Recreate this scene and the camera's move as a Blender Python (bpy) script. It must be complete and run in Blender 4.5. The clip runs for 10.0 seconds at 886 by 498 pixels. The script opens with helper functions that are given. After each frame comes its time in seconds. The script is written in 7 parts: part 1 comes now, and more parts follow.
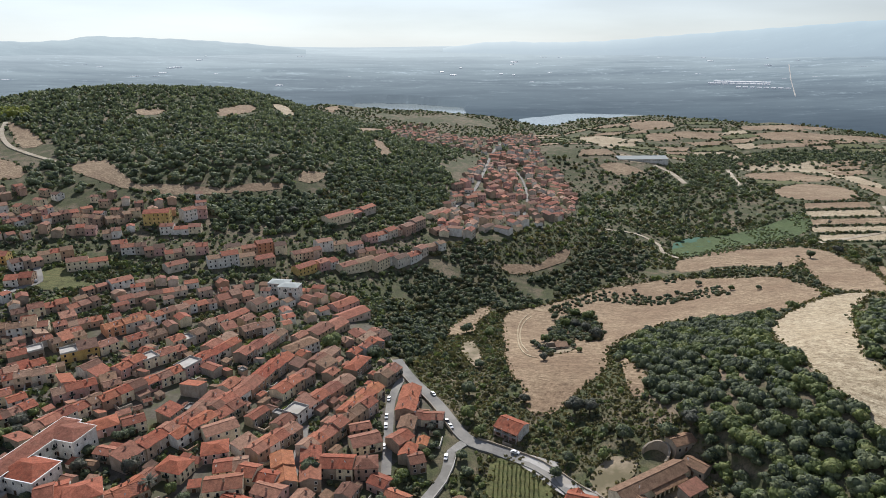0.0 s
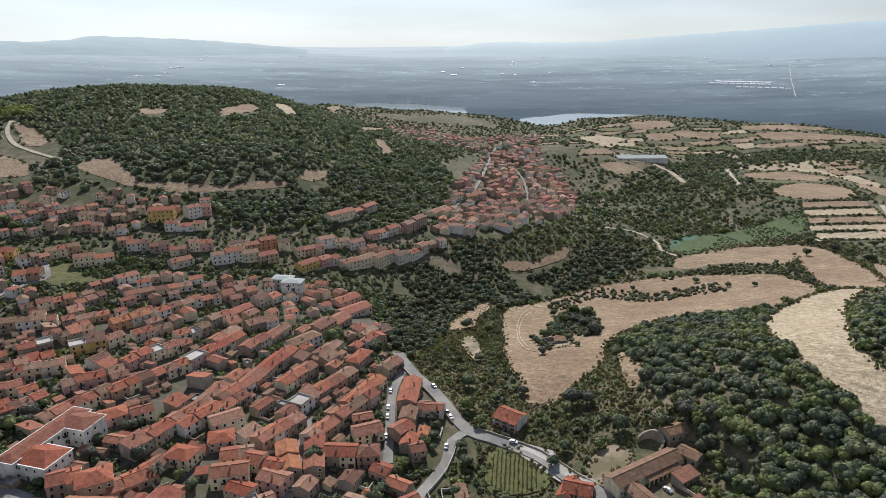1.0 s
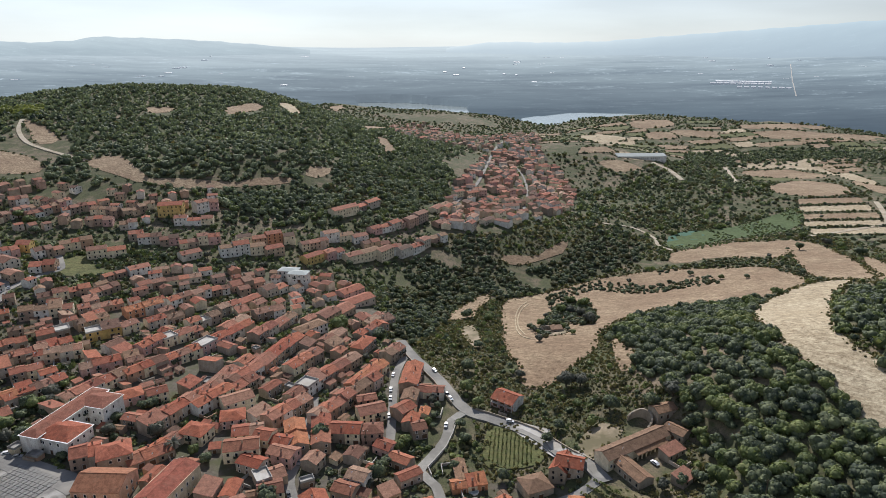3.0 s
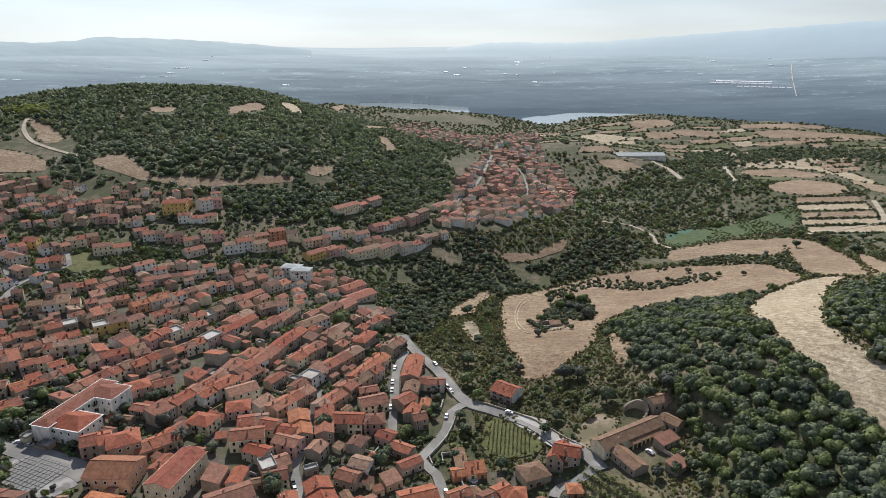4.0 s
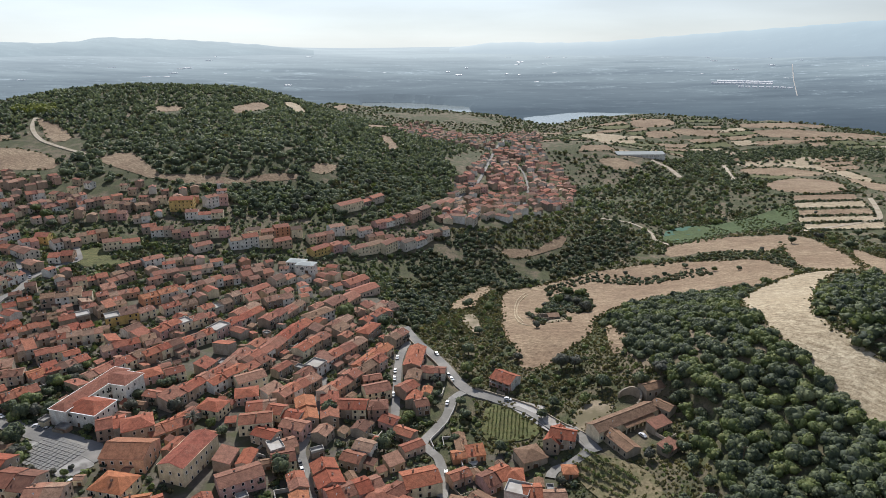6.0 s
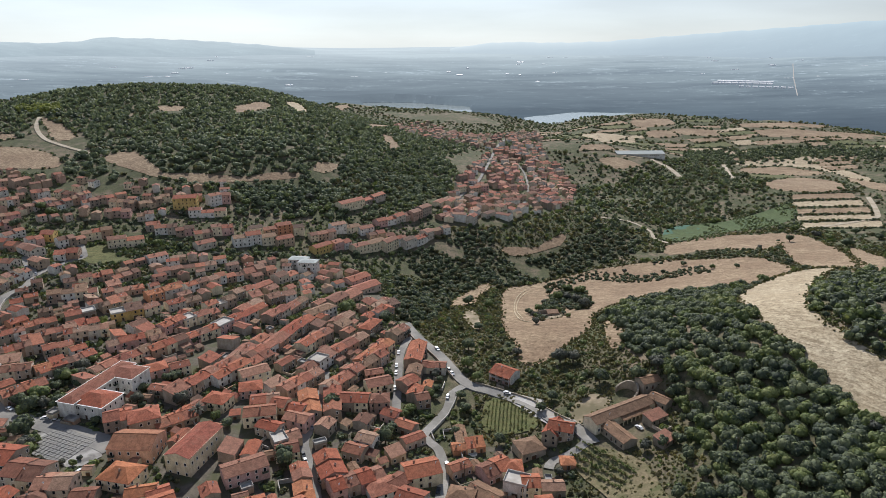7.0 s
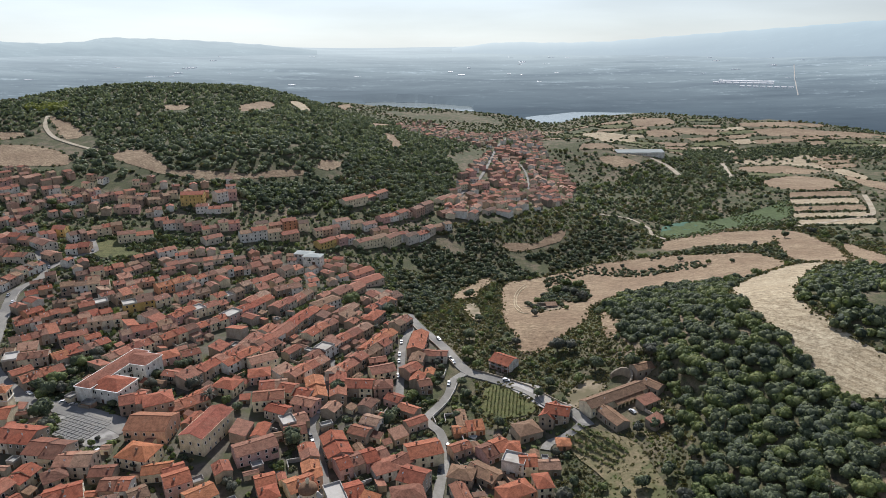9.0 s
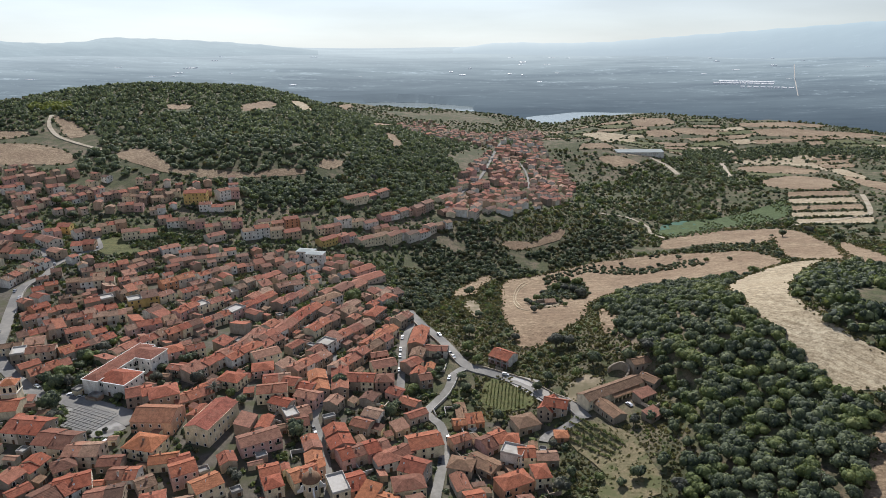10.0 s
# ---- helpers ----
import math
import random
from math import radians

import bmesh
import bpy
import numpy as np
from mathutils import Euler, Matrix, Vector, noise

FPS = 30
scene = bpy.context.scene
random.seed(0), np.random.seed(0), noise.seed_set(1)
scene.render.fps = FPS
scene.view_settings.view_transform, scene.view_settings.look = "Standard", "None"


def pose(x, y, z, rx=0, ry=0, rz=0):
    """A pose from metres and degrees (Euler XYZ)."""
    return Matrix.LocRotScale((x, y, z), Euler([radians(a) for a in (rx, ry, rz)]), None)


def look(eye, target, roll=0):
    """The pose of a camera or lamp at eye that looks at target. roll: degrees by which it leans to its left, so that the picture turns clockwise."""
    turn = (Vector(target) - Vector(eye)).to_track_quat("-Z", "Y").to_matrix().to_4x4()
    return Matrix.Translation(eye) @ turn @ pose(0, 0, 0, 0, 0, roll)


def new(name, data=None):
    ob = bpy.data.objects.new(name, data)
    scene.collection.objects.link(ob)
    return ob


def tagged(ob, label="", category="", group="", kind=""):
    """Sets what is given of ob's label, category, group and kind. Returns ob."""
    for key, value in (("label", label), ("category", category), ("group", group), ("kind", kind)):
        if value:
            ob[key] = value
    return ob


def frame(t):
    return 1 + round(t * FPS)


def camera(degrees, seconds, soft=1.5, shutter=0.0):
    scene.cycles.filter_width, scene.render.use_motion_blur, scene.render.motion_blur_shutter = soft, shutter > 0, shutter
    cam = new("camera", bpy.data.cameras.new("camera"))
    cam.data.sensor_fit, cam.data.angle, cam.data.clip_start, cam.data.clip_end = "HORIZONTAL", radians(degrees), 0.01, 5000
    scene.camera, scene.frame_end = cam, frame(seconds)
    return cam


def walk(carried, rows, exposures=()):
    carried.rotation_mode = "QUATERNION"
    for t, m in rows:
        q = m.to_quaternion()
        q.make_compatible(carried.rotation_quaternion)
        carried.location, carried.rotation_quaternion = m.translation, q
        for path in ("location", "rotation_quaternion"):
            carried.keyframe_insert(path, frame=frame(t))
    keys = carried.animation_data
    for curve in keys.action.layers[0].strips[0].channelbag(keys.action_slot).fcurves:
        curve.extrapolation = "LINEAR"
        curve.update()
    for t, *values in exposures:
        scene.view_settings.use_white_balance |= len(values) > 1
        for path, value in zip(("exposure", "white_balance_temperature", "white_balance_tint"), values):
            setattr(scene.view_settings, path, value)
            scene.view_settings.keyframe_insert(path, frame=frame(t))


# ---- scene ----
cam = camera(69.0, 10.0, soft=0.65)
PATH = [
    (0, pose(0.00, -0.00, 177.80, 72.064, 0, 0.000) @ pose(0, 0, 0, 0, 0, 0.001)),
    (0.5, pose(0.03, -4.22, 177.84, 72.060, 0, 0.027) @ pose(0, 0, 0, 0, 0, 0.014)),
    (1, pose(0.22, -8.16, 177.70, 72.067, 0, 0.089) @ pose(0, 0, 0, 0, 0, 0.032)),
    (1.5, pose(0.62, -12.18, 177.26, 72.082, 0, 0.144) @ pose(0, 0, 0, 0, 0, 0.017)),
    (2, pose(0.97, -16.36, 176.99, 72.103, 0, 0.210) @ pose(0, 0, 0, 0, 0, -0.010)),
    (2.5, pose(1.23, -20.59, 177.11, 72.086, 0, 0.263) @ pose(0, 0, 0, 0, 0, -0.029)),
    (4, pose(1.65, -32.63, 176.84, 72.108, 0, 0.397) @ pose(0, 0, 0, 0, 0, -0.045)),
    (4.5, pose(1.82, -35.94, 176.85, 72.103, 0, 0.448) @ pose(0, 0, 0, 0, 0, -0.071)),
    (5, pose(1.98, -39.05, 176.80, 72.103, 0, 0.504) @ pose(0, 0, 0, 0, 0, -0.070)),
    (5.5, pose(2.15, -42.09, 176.74, 72.118, 0, 0.544) @ pose(0, 0, 0, 0, 0, -0.084)),
    (7, pose(2.47, -51.19, 176.58, 72.121, 0, 0.659) @ pose(0, 0, 0, 0, 0, -0.100)),
    (7.5, pose(2.65, -54.60, 176.62, 72.105, 0, 0.702) @ pose(0, 0, 0, 0, 0, -0.093)),
    (8, pose(2.66, -58.07, 176.57, 72.111, 0, 0.742) @ pose(0, 0, 0, 0, 0, -0.095)),
    (8.5, pose(2.70, -61.48, 176.49, 72.115, 0, 0.781) @ pose(0, 0, 0, 0, 0, -0.122)),
    (9, pose(2.84, -64.92, 176.41, 72.126, 0, 0.831) @ pose(0, 0, 0, 0, 0, -0.122)),
    (9.5, pose(2.78, -68.25, 176.39, 72.131, 0, 0.831) @ pose(0, 0, 0, 0, 0, -0.086)),
    (10, pose(2.97, -71.34, 176.20, 72.153, 0, 0.881) @ pose(0, 0, 0, 0, 0, -0.066)),
]
walk(cam, PATH)

# ---- light ----
SUN_AZ = radians(-3)      # almost straight ahead (+y)
SUN_EL = radians(39)
world = bpy.data.worlds.new("world")
scene.world = world
world.use_nodes = True
wn = world.node_tree
sky = wn.nodes.new("ShaderNodeTexSky")
sky.sky_type = "NISHITA"
sky.sun_disc = False
sky.sun_elevation = SUN_EL
sky.sun_rotation = SUN_AZ
sky.altitude = 300
sky.air_density = 1.0
sky.dust_density = 0.15
sky.ozone_density = 2.0
veil = wn.nodes.new("ShaderNodeMix")     # thin high haze over the clear sky
veil.data_type = "RGBA"
veil.inputs["B"].default_value = (8.3, 8.8, 9.0, 1)
up = wn.nodes.new("ShaderNodeTexCoord")
split = wn.nodes.new("ShaderNodeSeparateXYZ")
thick = wn.nodes.new("ShaderNodeMapRange")       # the haze thickens towards the horizon
for key, value in (("From Min", 0.0), ("From Max", 0.7), ("To Min", 0.82), ("To Max", 0.22)):
    thick.inputs[key].default_value = value
wn.links.new(up.outputs["Generated"], split.inputs["Vector"])
wn.links.new(split.outputs["Z"], thick.inputs["Value"])
wn.links.new(thick.outputs["Result"], veil.inputs["Factor"])
cool = wn.nodes.new("ShaderNodeMix")
cool.data_type, cool.blend_type = "RGBA", "MULTIPLY"
cool.inputs["Factor"].default_value = 1.0
cool.inputs["B"].default_value = (0.77, 0.94, 1.27, 1)
wn.links.new(sky.outputs["Color"], cool.inputs["A"])
wn.links.new(cool.outputs["Result"], veil.inputs["A"])
streak = wn.nodes.new("ShaderNodeTexNoise")      # faint streaks of high cloud
streak.inputs["Scale"].default_value, streak.inputs["Detail"].default_value = 3.0, 5.0
flat = wn.nodes.new("ShaderNodeMapping")
flat.inputs["Scale"].default_value = (1.0, 1.0, 7.0)
wn.links.new(up.outputs["Generated"], flat.inputs["Vector"])
wn.links.new(flat.outputs["Vector"], streak.inputs["Vector"])
soft_ = wn.nodes.new("ShaderNodeMapRange")
for key, value in (("From Min", 0.35), ("From Max", 0.7), ("To Min", 0.93), ("To Max", 1.07)):
    soft_.inputs[key].default_value = value
wn.links.new(streak.outputs["Fac"], soft_.inputs["Value"])
toward = wn.nodes.new("ShaderNodeVectorMath")      # haze is brighter round the sun
toward.operation = "DOT_PRODUCT"
toward.inputs[1].default_value = (math.sin(SUN_AZ - 0.35), math.cos(SUN_AZ - 0.35), 0.0)
wn.links.new(up.outputs["Generated"], toward.inputs[0])
forward = wn.nodes.new("ShaderNodeMapRange")
for key, value in (("From Min", 0.45), ("From Max", 1.0), ("To Min", 0.72), ("To Max", 1.05)):
    forward.inputs[key].default_value = value
wn.links.new(toward.outputs["Value"], forward.inputs["Value"])
both_ = wn.nodes.new("ShaderNodeMath")
both_.operation = "MULTIPLY"
wn.links.new(soft_.outputs["Result"], both_.inputs[0])
wn.links.new(forward.outputs["Result"], both_.inputs[1])
cloud = wn.nodes.new("ShaderNodeVectorMath")
cloud.operation = "SCALE"
wn.links.new(veil.outputs["Result"], cloud.inputs[0])
wn.links.new(both_.outputs["Value"], cloud.inputs["Scale"])
wn.links.new(cloud.outputs["Vector"], wn.nodes["Background"].inputs["Color"])
wn.nodes["Background"].inputs["Strength"].default_value = 0.096

lamp = bpy.data.lights.new("sun", "SUN")
lamp.energy = 5.0
lamp.angle = radians(0.6)
lamp.color = (1.0, 0.965, 0.925)
to_sun = Vector((math.sin(SUN_AZ) * math.cos(SUN_EL), math.cos(SUN_AZ) * math.cos(SUN_EL), math.sin(SUN_EL)))
sun_ob = new("sun", lamp)
sun_ob.matrix_world = look(to_sun * 3000, (0, 0, 0))
scene.view_settings.exposure = 0.09

# ---- the lie of the land: smooth swells and hollows, (x, y, reach, height) ----
SWELLS = [
    (-420, 980, 210, 97.3),
    (560, 1400, 420, -53.8),
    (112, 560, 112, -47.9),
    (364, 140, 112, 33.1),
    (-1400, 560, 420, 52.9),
    (-280, 1960, 210, -89.6),
    (1400, 1960, 420, -75.5),
    (364, 728, 112, -25.9),
    (-56, 308, 112, -8.6),
    (-980, 1960, 210, -75.2),
    (-560, 1400, 210, 33.2),
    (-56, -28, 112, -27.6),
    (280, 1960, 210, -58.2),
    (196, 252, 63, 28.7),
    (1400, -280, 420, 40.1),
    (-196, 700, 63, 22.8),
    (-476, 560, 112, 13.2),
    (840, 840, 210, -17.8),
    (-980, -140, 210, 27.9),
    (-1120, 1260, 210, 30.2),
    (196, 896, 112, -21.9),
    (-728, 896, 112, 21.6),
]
HOLLOWS = [
    (28, 420, 63, -8.3),
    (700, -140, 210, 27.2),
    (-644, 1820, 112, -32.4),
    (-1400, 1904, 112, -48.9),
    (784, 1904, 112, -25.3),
    (28, 196, 63, -10.3),
    (-308, 644, 63, 14.1),
    (84, 644, 63, 25.4),
    (280, 1148, 112, 26.1),
    (532, 1064, 112, -14.8),
    (532, 560, 112, -13.8),
    (1400, 980, 210, -14.9),
    (-392, 980, 112, -35.4),
    (-1400, -196, 112, 33.3),
    (308, 364, 63, 9.7),
    (196, 84, 63, 15.9),
    (-700, 280, 210, 12.7),
    (-56, 1484, 112, -17.1),
    (-140, 420, 63, -4.0),
    (-392, 1316, 112, 22.8),
    (980, 1540, 210, 16.6),
    (28, 700, 63, -13.3),
]
KNOLLS = [
    (252, 644, 63, -6.2),
    (-812, 644, 112, 10.8),
    (-252, 252, 63, -3.7),
    (364, 1652, 112, 13.2),
    (364, -196, 112, 16.2),
    (532, 308, 112, 8.1),
    (-140, 896, 112, 10.0),
    (-560, 1064, 112, 15.2),
    (-1316, 476, 112, -18.3),
    (-196, 588, 63, 5.1),
    (-560, -112, 112, 11.1),
    (1036, 1904, 112, -16.8),
    (-84, 700, 63, 4.9),
    (-28, 476, 63, -8.9),
    (28, 588, 63, 8.4),
    (616, 1904, 112, -21.5),
    (28, 1904, 112, -19.6),
    (-560, 1988, 112, -32.6),
    (308, 252, 63, 7.1),
    (616, 1568, 112, 11.2),
    (-56, -280, 112, -13.6),
    (-644, 728, 112, 12.1),
]
BUMPS = np.array(SWELLS + HOLLOWS + KNOLLS)
# height of the plateau's far rim, by bearing in degrees, fitted to the camera's skyline
RIM = np.array([(-13.7, 38.0), (-11.8, 19.0), (-9.0, 10.0), (-7.1, 2.0), (-4.1, -5.0), (-1.2, -11.0), (1.8, -17.0), (4.3, -25.0), (6.7, -38.0), (8.2, -46.0), (9.7, -47.0), (10.6, -40.0), (11.6, -33.0), (13.4, -21.0), (16.2, -14.0), (18.9, -14.0), (21.6, -18.0), (24.9, -19.0), (28.1, -17.0), (31.2, -25.0), (34.4, -34.0)])


def smooth(a, b, v):
    k = np.clip((v - a) / (b - a), 0, 1)
    return k * k * (3 - 2 * k)


def height(x, y):
    """Ground height, for numbers or arrays."""
    x, y = np.asarray(x, float), np.asarray(y, float)
    z = np.full(x.shape, 10.78)
    for cx, cy, reach, h in BUMPS:
        z = z + h * np.exp(-((x - cx) ** 2 + (y - cy) ** 2) / (2 * reach * reach))
    far, turn = np.hypot(x, y), np.degrees(np.arctan2(x, np.maximum(y, 1.0)))
    rim = np.interp(turn, RIM[:, 0], RIM[:, 1]) + 1.5 * np.sin(x * 0.031) * np.sin(y * 0.02)
    z = z + (rim - z) * smooth(1280, 1760, far) * smooth(-16, -10, turn)
    yard = smooth(40, 24, np.hypot(x - 87, y - 211))       # levelled farmyard
    z = z + (5.2 + 0.08 * (x - 80) - z) * yard
    z = z + (-92 - z) * smooth(1830, 1960, far)
    return z


def ground(x, y):
    return float(height(x, y))

# ---- materials ----
class Nodes:
    """A node material under construction."""

    def __init__(self, name, rough=0.9, metal=0.0):
        self.mat = bpy.data.materials.new(name)
        self.mat.use_nodes = True
        self.tree = self.mat.node_tree
        self.bsdf = self.tree.nodes["Principled BSDF"]
        self.bsdf.inputs["Roughness"].default_value = rough
        self.bsdf.inputs["Metallic"].default_value = metal
        self.bsdf.inputs["Specular IOR Level"].default_value = 0.25

    def add(self, kind, **values):
        n = self.tree.nodes.new(kind)
        for k, v in values.items():
            n.inputs[k.replace("_", " ")].default_value = v
        return n

    def link(self, a, b):
        self.tree.links.new(a, b)

    def where(self):
        return self.add("ShaderNodeNewGeometry").outputs["Position"]

    def noise(self, scale, detail=4.0, rough=0.6, stretch=None, coord=None):
        n = self.add("ShaderNodeTexNoise", Scale=scale, Detail=detail, Roughness=rough)
        src = coord or self.where()
        if stretch:
            m = self.add("ShaderNodeMapping", Scale=stretch)
            self.link(src, m.inputs["Vector"])
            src = m.outputs["Vector"]
        self.link(src, n.inputs["Vector"])
        return n.outputs["Fac"]

    def ramp(self, fac, stops):
        n = self.tree.nodes.new("ShaderNodeValToRGB")
        els = n.color_ramp.elements
        while len(els) < len(stops):
            els.new(0.5)
        for e, (p, c) in zip(els, stops):
            e.position, e.color = p, (*c, 1)
        self.link(fac, n.inputs["Fac"])
        return n.outputs["Color"]

    def mix(self, fac, a, b, blend="MIX"):
        n = self.tree.nodes.new("ShaderNodeMix")
        n.data_type, n.blend_type = "RGBA", blend
        for sock, v in ((n.inputs["Factor"], fac), (n.inputs["A"], a), (n.inputs["B"], b)):
            if hasattr(v, "links"):
                self.link(v, sock)
            elif isinstance(v, (int, float)):
                sock.default_value = v
            else:
                sock.default_value = (*v, 1)
        return n.outputs["Result"]

    def color(self, out):
        self.link(out, self.bsdf.inputs["Base Color"])
        return self

    def bump(self, fac, strength=0.4, distance=0.1):
        n = self.add("ShaderNodeBump", Strength=strength, Distance=distance)
        self.link(fac, n.inputs["Height"])
        self.link(n.outputs["Normal"], self.bsdf.inputs["Normal"])
        return self

    def chance(self):
        return self.add("ShaderNodeObjectInfo").outputs["Random"]

    def island(self):
        return self.add("ShaderNodeNewGeometry").outputs["Random Per Island"]


def two_scale(name, a, b, c, small, large, rough=0.92, bump=0.3, dist=0.1, stretch=None):
    """Colours a to b at the small scale, stained with c at the large one."""
    n = Nodes(name, rough)
    fine = n.noise(small, 6, 0.65, stretch)
    col = n.ramp(fine, [(0.3, a), (0.7, b)])
    stain = n.ramp(n.noise(large, 4, 0.6), [(0.42, (0, 0, 0)), (0.62, (1, 1, 1))])
    n.color(n.mix(stain, col, c)).bump(fine, bump, dist)
    return n.mat


def roof_material(name, stops, joined=False):
    n = Nodes(name, 0.85)
    col = n.ramp(n.island() if joined else n.chance(), stops)
    blotch = n.ramp(n.noise(0.55, 5, 0.7), [(0.3, (0.55, 0.52, 0.5)), (0.62, (1.12, 1.08, 1.05))])
    grain = n.ramp(n.noise(3.2, 4, 0.7), [(0.3, (0.72, 0.7, 0.68)), (0.7, (1.15, 1.15, 1.15))])
    col = n.mix(1.0, n.mix(1.0, col, blotch, "MULTIPLY"), grain, "MULTIPLY")
    lichen = n.ramp(n.noise(0.2, 3, 0.6), [(0.54, (0, 0, 0)), (0.8, (0.4, 0.4, 0.4))])
    col = n.mix(lichen, col, (0.24, 0.15, 0.1))
    uv = n.tree.nodes.new("ShaderNodeUVMap")
    wave = n.add("ShaderNodeTexWave", Scale=4.0, Distortion=0.4)
    n.link(uv.outputs["UV"], wave.inputs["Vector"])
    n.color(n.mix(n.mix(0.75, wave.outputs["Color"], (1, 1, 1)), n.mix(1.0, col, (0.55, 0.5, 0.48), "MULTIPLY"), col))
    n.bump(wave.outputs["Fac"], 0.6, 0.12)
    return n.mat


def plaster_material(name, stops, joined=False):
    n = Nodes(name, 0.92)
    col = n.ramp(n.island() if joined else n.chance(), stops)
    damp = n.ramp(n.noise(0.35, 5, 0.7, (1, 1, 0.6)), [(0.3, (0.66, 0.62, 0.57)), (0.6, (1.06, 1.06, 1.05))])
    bare = n.ramp(n.noise(0.8, 4, 0.7), [(0.6, (0, 0, 0)), (0.7, (0.5, 0.5, 0.5))])
    grain = n.noise(4, 5, 0.7)
    stone = n.ramp(grain, [(0.3, (0.76, 0.74, 0.71)), (0.7, (1.1, 1.1, 1.1))])
    col = n.mix(bare, n.mix(1.0, col, damp, "MULTIPLY"), (0.26, 0.21, 0.165))
    n.color(n.mix(1.0, col, stone, "MULTIPLY")).bump(grain, 0.25, 0.04)
    return n.mat


def plain(name, c, rough=0.6, metal=0.0, wear=0.25):
    n = Nodes(name, rough, metal)
    dark = tuple(v * (1 - wear) for v in c)
    n.color(n.ramp(n.noise(2.5, 5, 0.7), [(0.3, dark), (0.65, c)]))
    return n.mat


def leaf_material(name, stops, per="island"):
    n = Nodes(name, 0.7)
    pick = n.island() if per == "island" else n.chance()
    col = n.ramp(pick, stops)
    patch_ = n.ramp(n.noise(0.09, 3, 0.6), [(0.3, (0.66, 0.7, 0.66)), (0.7, (1.28, 1.22, 1.08))])
    twig = n.noise(1.6, 4, 0.75)
    fine = n.ramp(twig, [(0.34, (0.76, 0.77, 0.74)), (0.62, (1.2, 1.18, 1.12))])
    out = n.mix(1.0, n.mix(1.0, col, patch_, "MULTIPLY"), fine, "MULTIPLY")
    n.color(out).bump(twig, 0.7, 0.35)
    through_ = n.tree.nodes.new("ShaderNodeBsdfTranslucent")
    both = n.tree.nodes.new("ShaderNodeMixShader")
    both.inputs["Fac"].default_value = 0.25
    n.link(n.mix(1.0, out, (1.15, 1.2, 0.85), "MULTIPLY"), through_.inputs["Color"])
    n.link(n.bsdf.outputs["BSDF"], both.inputs[1])
    n.link(through_.outputs["BSDF"], both.inputs[2])
    n.link(both.outputs["Shader"], n.tree.nodes["Material Output"].inputs["Surface"])
    return n.mat


TERRACOTTA = [(0.0, (0.294, 0.097, 0.061)), (0.13, (0.451, 0.182, 0.110)), (0.25, (0.157, 0.094, 0.070)), (0.36, (0.353, 0.121, 0.075)), (0.48, (0.294, 0.171, 0.127)), (0.58, (0.421, 0.143, 0.088)), (0.68, (0.137, 0.088, 0.066)), (0.78, (0.392, 0.165, 0.110)), (0.89, (0.372, 0.259, 0.187)), (1.0, (0.245, 0.088, 0.061))]
PLASTER = [(0.0, (0.4, 0.32, 0.25)), (0.15, (0.5, 0.39, 0.29)), (0.3, (0.29, 0.24, 0.2)), (0.42, (0.64, 0.58, 0.5)), (0.54, (0.45, 0.29, 0.2)), (0.66, (0.34, 0.27, 0.22)), (0.78, (0.72, 0.68, 0.61)), (0.88, (0.5, 0.34, 0.27)), (1.0, (0.36, 0.3, 0.25))]
